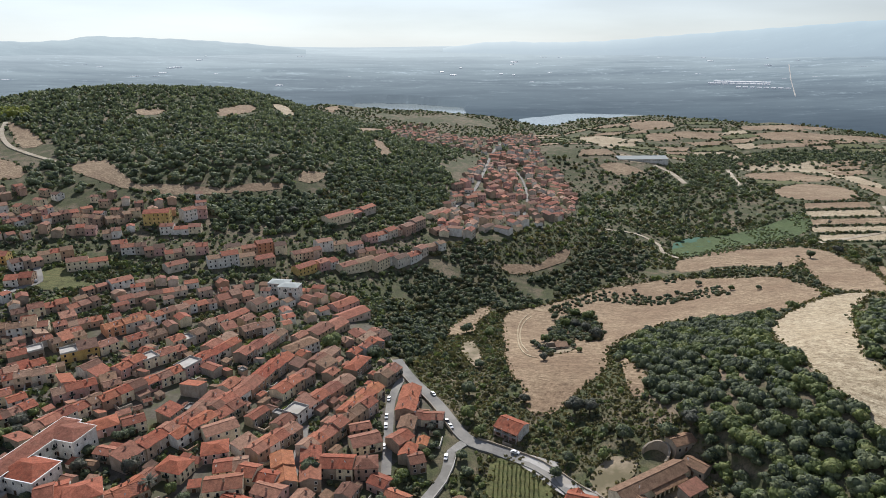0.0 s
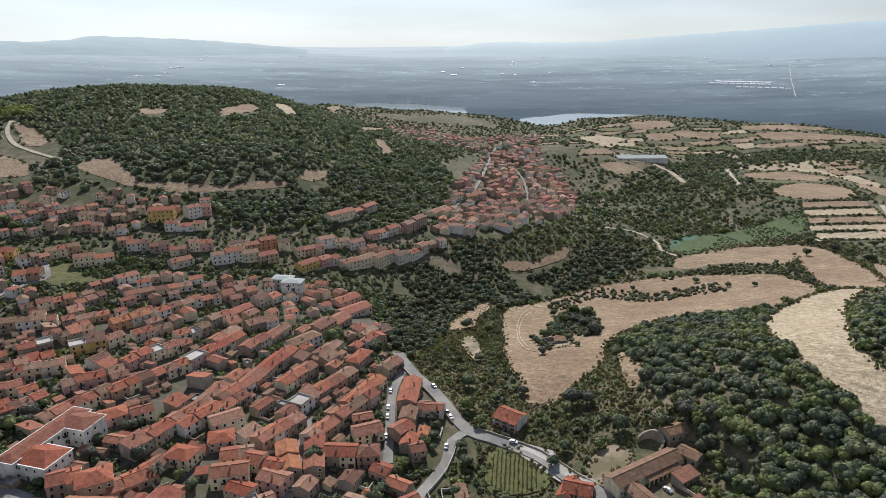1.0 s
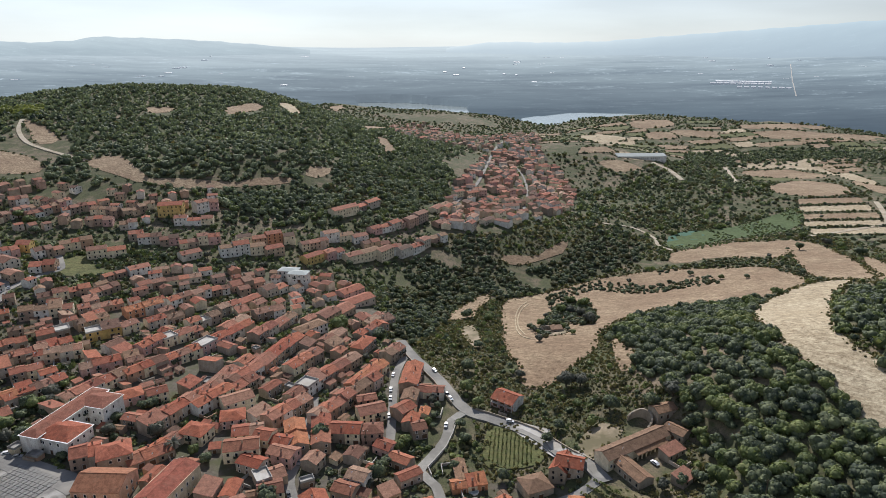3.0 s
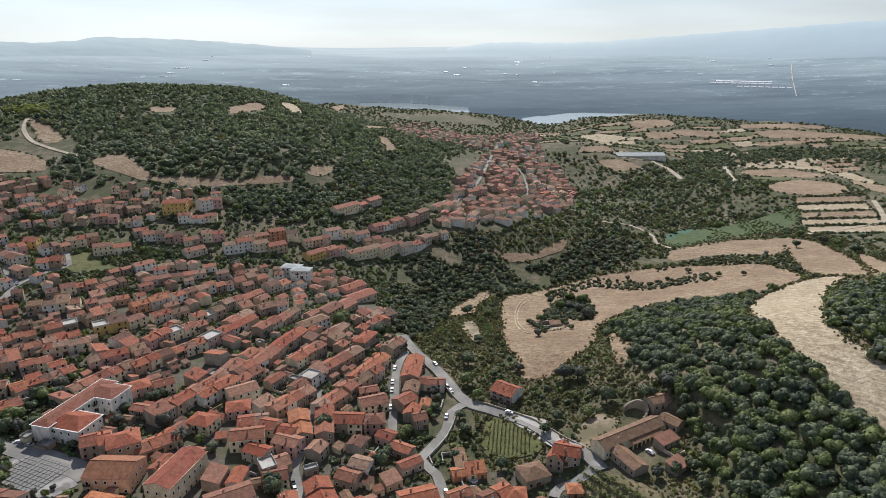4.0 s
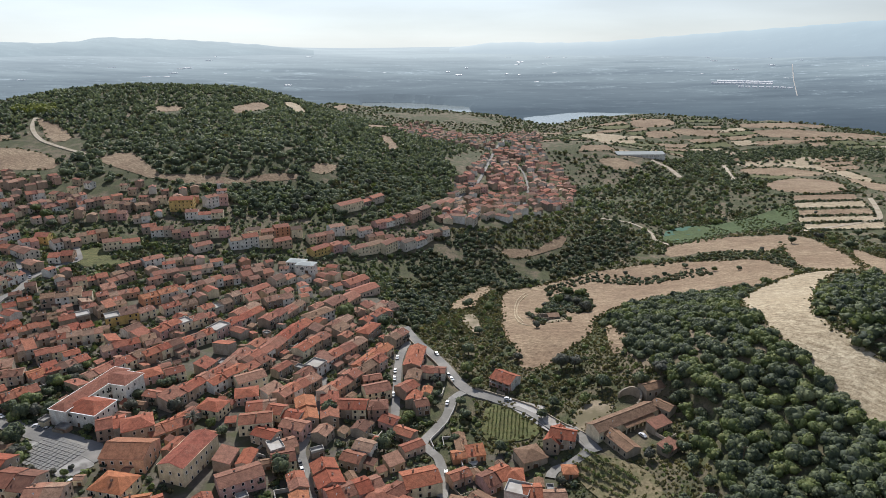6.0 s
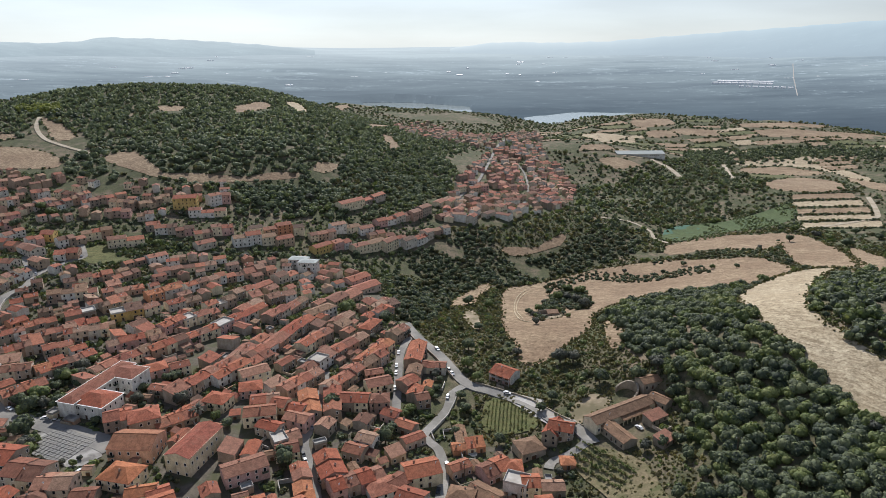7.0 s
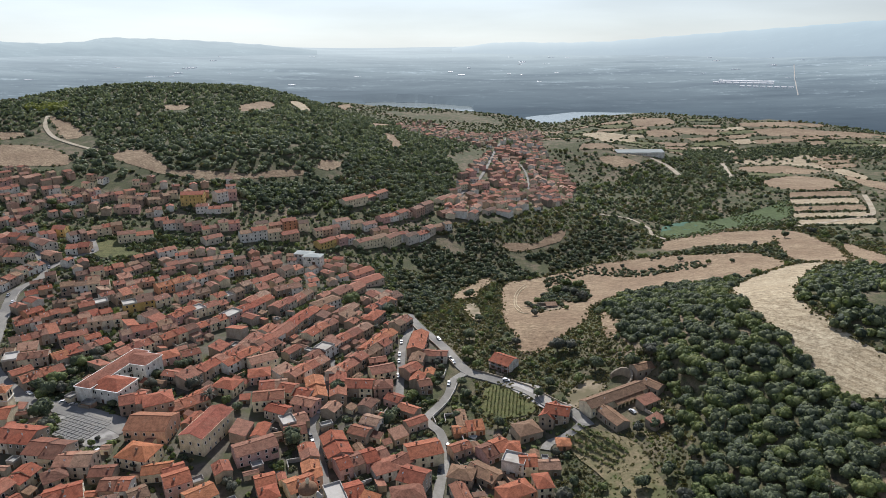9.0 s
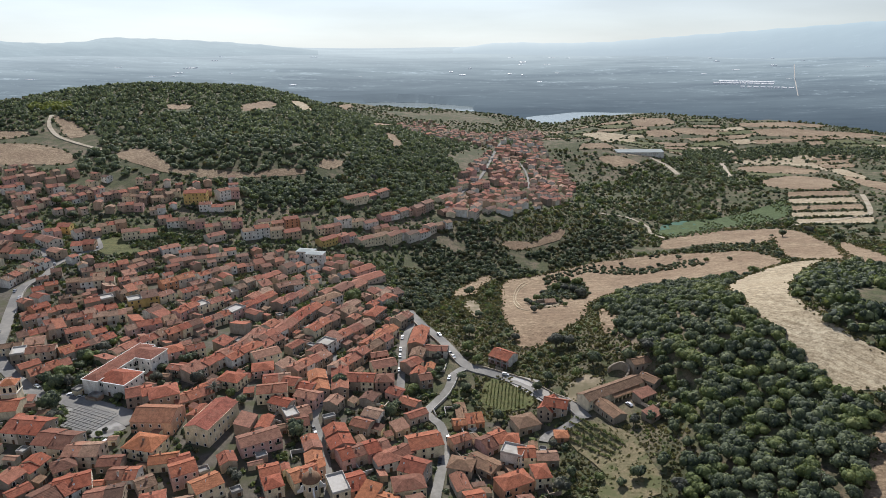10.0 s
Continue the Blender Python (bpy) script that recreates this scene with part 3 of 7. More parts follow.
# ---- fields, roads and planted zones ----
ZONES["wood_a"] = [(101, 342), (132, 386), (186, 402), (212, 388), (266, 417), (236, 404), (194, 345), (164, 257), (164, 208), (166, 190), (167, 173), (176, 169), (168, 150), (138, 100), (78, 118), (107, 162), (108, 188), (113, 218), (110, 246), (100, 279), (98, 309)]
ZONES["wood_b"] = [(228, 326), (267, 377), (300, 392), (337, 403), (377, 415), (204, 176), (198, 193), (190, 223), (190, 258)]
ZONES["ravine"] = [(-53, 467), (-21, 562), (45, 592), (48, 544), (95, 558), (165, 643), (223, 643), (189, 584), (140, 546), (89, 509), (38, 469), (3, 406), (-21, 338), (-40, 380)]
ZONES["district"] = [(2, 725), (68, 1035), (157, 1158), (164, 1050), (186, 971), (183, 870), (156, 743), (108, 652), (52, 618), (6, 590), (-9, 611)]
ZONES["district2"] = [(-131, 1444), (-56, 1570), (62, 1331), (234, 1606), (174, 1151), (72, 1070), (-8, 1067), (-76, 1040)]
ZONES["town"] = [(-385, 454), (-374, 485), (-265, 516), (-142, 539), (-24, 671), (2, 598), (-41, 520), (-46, 395), (-24, 328), (13, 270), (20, 204), (61, 222), (59, 194), (46, 158), (37, 126), (-219, 112), (-510, 432)]
ZONES["core"] = [(-351, 343), (-324, 401), (-254, 411), (-217, 433), (-134, 456), (-115, 457), (-77, 464), (-47, 409), (-24, 325), (-1, 290), (-4, 270), (-28, 238), (-7, 203), (-1, 128), (-200, 114)]
ZONES["valley"] = [(196, 972), (247, 1001), (334, 1008), (525, 1261), (552, 1211), (487, 926), (461, 802), (395, 755), (326, 709), (267, 679), (226, 652), (165, 643), (122, 619), (139, 686), (169, 773)]
ZONES["plots"] = [(241, 1607), (387, 1651), (569, 1668), (728, 1552), (896, 1478), (998, 1265), (614, 728), (558, 773), (566, 837), (541, 1041), (529, 1182), (416, 1177), (264, 1082), (182, 1148)]
ZONES["copse"] = [(63, 362), (71, 407), (93, 461), (105, 476), (119, 461), (111, 407), (103, 380), (93, 382), (87, 391), (80, 368), (79, 391), (74, 394), (67, 357)]
ZONES["strip"] = [(84, 488), (143, 537), (180, 508), (233, 504), (226, 475), (170, 475), (133, 511), (88, 467)]
ZONES["strip2"] = [(258, 564), (301, 547), (299, 483), (280, 441), (280, 501), (256, 529), (218, 546), (199, 538), (202, 556)]
ZONES["reedzone"] = [(235, 662), (276, 695), (329, 716), (398, 760), (467, 806), (417, 697), (360, 661), (291, 626), (246, 612), (232, 630)]
ZONES["east"] = [(2, 213), (20, 210), (48, 209), (57, 195), (49, 170), (43, 144), (-1, 147)]
ZONES["slope"] = [(-296, 597), (-149, 635), (-99, 638), (-18, 690), (-58, 600), (-115, 574), (-205, 567), (-220, 588), (-277, 576)]
ZONES["terraces"] = [(-222, 585), (-147, 622), (-105, 628), (-98, 575), (-150, 545), (-196, 535), (-212, 560)]
ZONES["shoulder"] = [(-167, 896), (-95, 941), (-51, 941), (10, 854), (2, 744), (-37, 659), (-89, 654), (-118, 679)]
ZONES["town2"] = [(-654, 592), (-417, 598), (-277, 577), (-224, 594), (-202, 537), (-311, 500), (-489, 409)]
patch("yard", ZONES["core"])
patch("yard", ZONES["east"])
patch("straw", [(46, 460), (57, 483), (88, 501), (131, 533), (175, 552), (220, 551), (254, 524), (282, 504), (277, 435), (246, 407), (212, 398), (188, 408), (161, 414), (128, 390), (105, 363), (91, 322), (75, 305), (64, 290), (52, 278), (43, 288), (41, 310), (38, 343), (41, 409)])
patch("pale", [(200, 360), (246, 407), (275, 423), (298, 416), (263, 379), (209, 295), (189, 256), (189, 222), (198, 193), (200, 169), (184, 144), (184, 169), (167, 173), (166, 190), (164, 208), (164, 237), (164, 257), (174, 303)])
patch("straw", [(231, 605), (285, 636), (339, 629), (359, 632), (334, 569), (302, 537), (267, 571), (226, 570)])
patch("straw", [(360, 632), (377, 618), (369, 559), (335, 448), (311, 416), (286, 443), (303, 496), (333, 570)])
patch("straw", [(375, 526), (362, 441), (349, 378), (307, 320), (313, 406)])
patch("straw", [(474, 829), (557, 823), (541, 789), (464, 805)], True)
patch("pale", [(455, 794), (540, 778), (530, 750), (447, 772)], True)
patch("straw", [(445, 760), (527, 740), (517, 716), (437, 739)], True)
patch("pale", [(432, 728), (513, 707), (503, 686), (424, 707)], True)
patch("pale", [(421, 694), (503, 677), (490, 650), (408, 663)], True)
patch("straw", [(498, 945), (584, 1030), (616, 967), (563, 854), (504, 841), (470, 872)])
patch("pale", [(555, 1192), (677, 1218), (709, 1194), (699, 1098), (688, 997), (657, 960), (663, 1087), (621, 1147), (549, 1151)])
patch("straw", [(539, 1127), (617, 1137), (655, 1072), (624, 1050), (528, 1078)])
patch("straw", [(657, 1007), (665, 906), (661, 814), (626, 765), (608, 854)])
patch("pale", [(306, 1452), (352, 1474), (411, 1378), (285, 1132)])
patch("straw", [(250, 1025), (285, 1041), (316, 1005), (272, 986)])
patch("straw", [(689, 1459), (797, 1467), (902, 1465), (1005, 1459), (972, 1406), (801, 1372), (679, 1405)])
patch("straw", [(527, 1488), (631, 1480), (649, 1425), (571, 1422), (526, 1444)])
patch("straw", [(465, 1613), (562, 1644), (544, 1541), (457, 1526)])
patch("straw", [(719, 1565), (850, 1575), (937, 1552), (806, 1485), (709, 1508)])
patch("straw", [(656, 1351), (768, 1356), (742, 1328), (654, 1319)])
patch("straw", [(457, 1476), (510, 1478), (518, 1419), (453, 1415)])
patch("pale", [(290, 1087), (349, 1096), (396, 1129), (369, 1061), (315, 1047), (287, 1059)])
patch("straw", [(-377, 645), (-364, 668), (-338, 655), (-311, 620), (-293, 607), (-296, 597), (-322, 605)])
patch("straw", [(-296, 605), (-218, 615), (-202, 623), (-163, 643), (-155, 636), (-198, 609), (-247, 593), (-280, 594)])
patch("straw", [(-151, 681), (-129, 695), (-131, 669), (-149, 657)])
patch("straw", [(-530, 798), (-494, 776), (-451, 728), (-464, 710), (-499, 750)])
patch("straw", [(-559, 664), (-490, 681), (-426, 648), (-411, 617), (-448, 609), (-519, 607)])
patch("straw", [(-604, 729), (-523, 725), (-523, 702), (-579, 693)])
patch("straw", [(-433, 934), (-407, 960), (-400, 916), (-418, 897)])
patch("straw", [(-346, 1016), (-321, 1090), (-295, 1044), (-322, 956)])
patch("pale", [(-297, 1141), (-279, 1177), (-234, 1043), (-254, 1039)])
patch("straw", [(-305, 1680), (-274, 1757), (-273, 1630)])
patch("straw", [(-141, 1097), (-91, 1553), (-98, 1441), (-115, 1063)])
patch("straw", [(-102, 940), (-87, 946), (-71, 874), (-79, 848)])
patch("reed", [(272, 684), (326, 709), (393, 749), (455, 788), (427, 721), (367, 676), (304, 651), (249, 623), (240, 644)])
POND = patch("water", [(241, 642), (252, 670), (272, 691), (298, 696), (310, 688), (303, 666), (280, 643), (256, 635)])
patch("grass", [(23, 250), (34, 245), (46, 230), (44, 220), (26, 219), (18, 225)])
patch("straw", [(55, 564), (85, 571), (113, 602), (127, 615), (117, 587), (84, 560), (60, 551)])
patch("straw", [(3.7, 431), (17.4, 462.4), (30.2, 485), (38.1, 485.8), (26, 446.1), (20.7, 425.5), (5.3, 413.7)])
patch("earth", [(60, 228), (68, 236), (76, 239), (83, 232), (74, 221), (64, 214), (59, 219)])
patch("paving", [(-187, 201), (-179, 206), (-161, 198), (-155, 195), (-149, 187), (-156, 177), (-175, 185)])
patch("grass", [(-291, 439), (-282, 451), (-258, 430), (-234, 428), (-268, 412), (-282, 415)])
patch("straw", [(168, 148), (180, 152), (184, 144), (152, 95), (139, 100), (147, 118)])
patch("straw", [(104, 339), (108, 308), (99, 280), (94, 293)])
ribbon(6.5, [(-28, 350), (-18, 323), (-3, 295), (11, 265), (25, 255), (42, 242), (51, 229), (56, 218), (63, 209), (67, 198)])
ribbon(4.6, [(12, 263), (4, 255), (1, 240), (-5, 228), (-10, 217), (-3, 208), (0, 191), (-2, 169), (-4, 151)], "lane")
ribbon(4.5, [(-67, 271), (-65, 243), (-65, 214), (-65, 204), (-57, 184), (-51, 164), (-47, 148)])
ribbon(4.5, [(-22, 330), (-27, 298), (-26, 262), (-25, 238)])
ribbon(6.5, [(-325, 416), (-300, 384), (-293, 366), (-296, 343), (-284, 313), (-268, 280), (-257, 258), (-239, 238), (-212, 218), (-177, 203), (-155, 195), (-148, 191)])
ribbon(5, [(-298, 380), (-296, 395), (-288, 416), (-284, 424), (-301, 450)])
ribbon(5, [(-536, 800), (-515, 757), (-484, 718), (-455, 697), (-417, 675), (-379, 651)], "dirt")
ribbon(4, [(183, 698), (217, 697), (233, 666), (230, 639), (239, 619)], "dirt")
ribbon(8, [(345, 1046), (361, 1003), (362, 947)], "dirt")
ribbon(8, [(513, 1192), (509, 1136), (440, 937)], "dirt")
ribbon(6, [(395, 653), (459, 676), (500, 688), (520, 711), (559, 793)], "dirt")
ribbon(0.9, [(67.9, 473.8), (61, 458.9), (56.1, 439), (52.7, 414.6), (50.5, 383.5), (52.1, 363.3), (57.1, 355.2)], "pale")
ribbon(0.9, [(69.2, 468.9), (62.3, 453.6), (57.5, 434.8), (54.1, 412.5), (52.7, 389.2), (54, 369.6)], "pale")
patch("earth", [(64, 374), (72, 379), (84, 376), (85, 366), (74, 360), (63, 364)])
patch("earth", [(14.1, 393.3), (20.9, 398.4), (24.7, 376.3), (22.6, 337.1), (17.7, 349.2), (12.6, 365.7)])
ribbon(4, [(2, 687), (24, 753), (43, 814), (63, 949), (82, 1076), (116, 1248)])
ribbon(3, [(87, 680), (108, 806), (116, 921), (109, 991)])


DRY = [patch("drygrass", [(57, 193), (66, 197), (76, 191), (86, 182), (88, 165), (84, 142), (60, 142), (68, 160), (61, 180)])]
patch("concrete", [(32, 247), (39, 250.5), (51, 243), (51, 236), (57, 225), (52, 219), (42, 234)])
patch("asphalt", [(-228, 227), (-210, 222), (-188, 213), (-172, 209), (-153, 202), (-149, 196), (-158, 196), (-171, 201), (-188, 205), (-202, 210), (-217, 211)])
ribbon(4.5, [(55, 223), (60, 217), (62.5, 210), (65, 204), (63, 198.5), (56, 196), (49, 195), (46, 190)], "lane")


def plots(zone, wide, deep, chance):
    """Small walled farm strips of dry grass laid side by side over a zone."""
    x0, y0 = min(p[0] for p in zone), min(p[1] for p in zone)
    nx, ny = int((max(p[0] for p in zone) - x0) / wide) + 1, int((max(p[1] for p in zone) - y0) / deep) + 1
    jit = {}

    def corner(i, j):
        if (i, j) not in jit:
            jit[i, j] = (x0 + i * wide + j * deep * 0.3 + rng.uniform(-0.3, 0.3) * wide, y0 + j * deep + 0.1 * i * wide + rng.uniform(-0.22, 0.22) * deep)
        return jit[i, j]
    for j in range(-2, ny):
        for i in range(-nx, nx):
            quad = [corner(i, j), corner(i + 1, j), corner(i + 1, j + 1), corner(i, j + 1)]
            cx, cy = sum(q[0] for q in quad) / 4, sum(q[1] for q in quad) / 4
            if not inside(zone, cx, cy) or any(inside(b, cx, cy) for b in BARE) or math.hypot(cx, cy) > 1800 or rng.random() > chance:
                continue
            quad = [(cx + (x - cx) * 0.84, cy + (y - cy) * 0.8) for x, y in quad]
            patch(["straw", "straw", "grass", "pale", "straw", "grass"][int(rng.integers(0, 6))], quad, True)


plots(ZONES["plots"], 78, 44, 0.72)

# ---- garden and field trees: (x, y, crown width) ----
GREEN += [(63, 369, 3), (65, 375, 3), (83, 371, 3), (81, 377, 4), (61, 380, 4), (60, 386, 4)]
GREEN += [(-69, 359, 9), (-131, 229, 6), (-58, 235, 7), (-71, 190, 6), (-193, 201, 7), (-184, 189, 6), (-169, 217, 6), (-189, 224, 6), (-201, 230, 7), (-201, 220, 6), (-177, 219, 5), (-162, 243, 5), (-156, 242, 5), (-147, 253, 5), (-124, 226, 4), (-158, 180, 3), (-173, 181, 3), (-197, 261, 6), (-199, 249, 6), (-194, 249, 5), (-196, 269, 5), (-168, 280, 5), (-152, 298, 5), (-150, 307, 5), (-143, 318, 4), (-137, 323, 4)]
GREEN += [(-129, 335, 3), (-46, 317, 4), (-44, 339, 5), (-42, 353, 6), (-26, 220, 5), (-21, 231, 5), (-18, 237, 5), (-28, 210, 6), (-33, 205, 5), (13, 282, 6), (18, 268, 5), (8, 250, 5), (11, 238, 5), (5, 220, 4), (26, 212, 5), (48, 234, 5), (55, 243, 5), (70, 240, 5), (81, 250, 6), (67, 257, 4), (65, 279, 7), (72, 276, 6), (42, 294, 5)]
GREEN += [(27, 288, 4), (39, 299, 3), (-65, 186, 5), (-31, 159, 4), (50, 185, 4), (42, 162, 5), (48, 153, 6), (-87, 156, 5), (-91, 159, 4), (-290, 373, 4), (-269, 355, 4), (-274, 367, 4), (-240, 383, 4), (-221, 378, 4), (-219, 388, 4), (-235, 386, 4), (-214, 401, 4), (-198, 406, 4), (-202, 394, 3), (-261, 390, 3), (-291, 398, 4), (-317, 390, 4), (-189, 447, 5), (-178, 457, 5), (-166, 448, 6), (-159, 457, 5)]
GREEN += [(-145, 462, 5), (-125, 457, 4), (-191, 466, 5), (-222, 457, 5), (-223, 437, 4), (-242, 458, 5), (-248, 450, 5), (-226, 489, 5), (-142, 490, 5), (-100, 484, 5), (-89, 477, 5), (-81, 495, 5), (-368, 511, 7), (-353, 501, 7), (-339, 505, 6), (-338, 484, 6), (-365, 470, 6), (-315, 489, 5), (-367, 449, 5), (-383, 459, 5), (-203, 521, 5), (-196, 536, 5), (-196, 556, 6), (-187, 565, 6), (-176, 543, 5), (-169, 559, 5)]
GREEN += [(-148, 568, 6), (-135, 561, 5), (-121, 576, 6), (-103, 578, 6), (-85, 574, 5), (-247, 524, 4), (-264, 514, 4), (-226, 526, 4), (-123, 472, 4), (-51, 512, 5), (-141, 593, 6), (-162, 582, 6), (-90, 668, 6), (17, 425, 6), (33, 417, 6), (22, 341, 5), (14, 306, 6), (33, 266, 5), (102, 389, 7), (100, 409, 6), (96, 428, 6), (90, 431, 6), (111, 452, 6), (103, 464, 6), (77, 422, 4), (87, 460, 5)]
GREEN += [(69, 396, 5), (62, 372, 4), (61, 350, 5), (84, 360, 3), (342, 568, 6), (379, 589, 6), (383, 574, 6), (375, 531, 7), (439, 619, 6), (374, 651, 5), (384, 639, 6), (438, 579, 6), (249, 475, 4), (234, 488, 4), (221, 520, 5), (170, 503, 3), (278, 424, 4), (286, 462, 5), (168, 525, 4), (98, 244, 6), (109, 246, 6), (299, 541, 4), (552, 848, 5), (458, 737, 4), (421, 872, 6), (468, 904, 8)]
GREEN += [(470, 968, 7), (167, 166, 5), (173, 164, 5), (178, 162, 5), (170, 153, 5), (163, 136, 4), (104, 194, 5), (102, 181, 5), (96, 194, 4), (88, 192, 4), (103, 166, 5), (91, 159, 5), (80, 155, 5), (72, 151, 4), (65, 157, 4), (54, 163, 4), (100, 152, 6), (92, 141, 6)]

# ---- houses ----
def ring_box(s, x0, x1, z0, z1, y_out, y_in, rim, slot_frame, slot_pane):
    """A frame standing proud of the wall with a pane set back in it, in one piece."""
    i = len(s.v)
    for y, m in ((0.02, 0.0), (y_out, 0.0), (y_out, rim), (y_in, rim)):
        s.v += [(x0 + m, y, z0 + m), (x1 - m, y, z0 + m), (x1 - m, y, z1 - m), (x0 + m, y, z1 - m)]
    for lay in range(3):
        for k in range(4):
            j = (k + 1) % 4
            s.f.append((i + lay * 4 + k, i + lay * 4 + j, i + lay * 4 + 4 + j, i + lay * 4 + 4 + k))
            s.s.append(slot_frame)
    s.f.append((i + 12, i + 13, i + 14, i + 15))
    s.s.append(slot_pane)


def window_mesh(w, h, frame_mat):
    """Frame and dark pane; faces -y, centred on its foot."""
    s = Shape()
    ring_box(s, -w / 2 - 0.1, w / 2 + 0.1, -0.05, h + 0.05, -0.1, -0.01, 0.1, 1, 0)
    return s.mesh("window", ["pane", frame_mat])


def door_mesh(w, h):
    s = Shape()
    ring_box(s, -w / 2 - 0.14, w / 2 + 0.14, -0.12, h + 0.12, -0.1, -0.02, 0.14, 1, 0)
    return s.mesh("door", ["wood", "concrete"])


def stack(rings, name, mat):
    """Square rings (half width, half depth, height) joined into one piece."""
    s = Shape()
    for a, b, z in rings:
        s.v += [(-a, -b, z), (a, -b, z), (a, b, z), (-a, b, z)]
    for r in range(len(rings) - 1):
        for k in range(4):
            j = (k + 1) % 4
            s.f.append((r * 4 + k, r * 4 + j, r * 4 + 4 + j, r * 4 + 4 + k))
    n = len(rings) * 4
    s.f += [(n - 4, n - 3, n - 2, n - 1), (3, 2, 1, 0)]
    s.s = [0] * len(s.f)
    return s.mesh(name, [mat])


def dish_mesh():
    """A white satellite dish on a short mast."""
    s = Shape()
    rings = [(0.05, 0.02), (0.3, 0.08), (0.45, 0.2)]
    for r, d in rings:
        for k in range(10):
            a = 2 * math.pi * k / 10
            s.v.append((r * math.cos(a), -d - 0.1, 0.9 + r * math.sin(a)))
    for q in range(2):
        for k in range(10):
            j = (k + 1) % 10
            s.f.append((q * 10 + k, q * 10 + j, q * 10 + 10 + j, q * 10 + 10 + k)); s.s.append(0)
    s.f.append(tuple(reversed(range(10)))); s.s.append(0)
    s.box(-0.03, -0.14, -0.4, 0.03, -0.06, 0.95)
    return s.mesh("satellite_dish", ["steel_white"])


WINDOWS = [window_mesh(0.95, 1.5, "trim"), window_mesh(0.95, 1.5, "stone"), window_mesh(1.05, 2.1, "trim")]
DOORS = [door_mesh(1.2, 2.3), door_mesh(2.4, 2.5)]
CHIMNEYS = [stack([(0.35, 0.3, -0.9), (0.35, 0.3, h), (0.46, 0.4, h + 0.03), (0.46, 0.4, h + 0.14), (0.36, 0.3, h + 0.16), (0.36, 0.3, h + 0.3)], "chimney", "wall") for h in (0.7, 1.1)]
CAPS = [stack([(0.48, 0.42, h + 0.3), (0.5, 0.44, h + 0.38), (0.4, 0.05, h + 0.58)], "cap", "roof") for h in (0.7, 1.1)]
DISH = dish_mesh()


def balcony_meshes(w):
    """A slab, and a thin metal railing round three sides in one piece."""
    s = Shape()
    s.box(-w / 2, -1.0, -0.14, w / 2, 0.02, 0)
    r_ = Shape()
    for m in (0.0, 0.05):
        for z in (0.0, 1.0):
            r_.v += [(-w / 2 + m, 0, z), (-w / 2 + m, -1.0 + m, z), (w / 2 - m, -1.0 + m, z), (w / 2 - m, 0, z)]
    for k in range(3):
        r_.f += [(k, k + 1, k + 5, k + 4), (k + 9, k + 8, k + 12, k + 13), (k + 4, k + 5, k + 13, k + 12)]
    r_.s = [0] * 9
    return s.mesh("balcony", ["concrete"]), r_.mesh("railing", ["shutter"])


BALCONY, RAILING = balcony_meshes(2.6)


def roof_uv(me, L):
    """Tile courses run along the roof's length."""
    layer = me.uv_layers.new(name="UVMap")
    for p in me.polygons:
        for li in p.loop_indices:
            co = me.vertices[me.loops[li].vertex_index].co
            layer.data[li].uv = (co.x * 0.25, co.z * 0.25) if abs(p.normal.y) >= abs(p.normal.x) else (co.y * 0.25, co.z * 0.25)


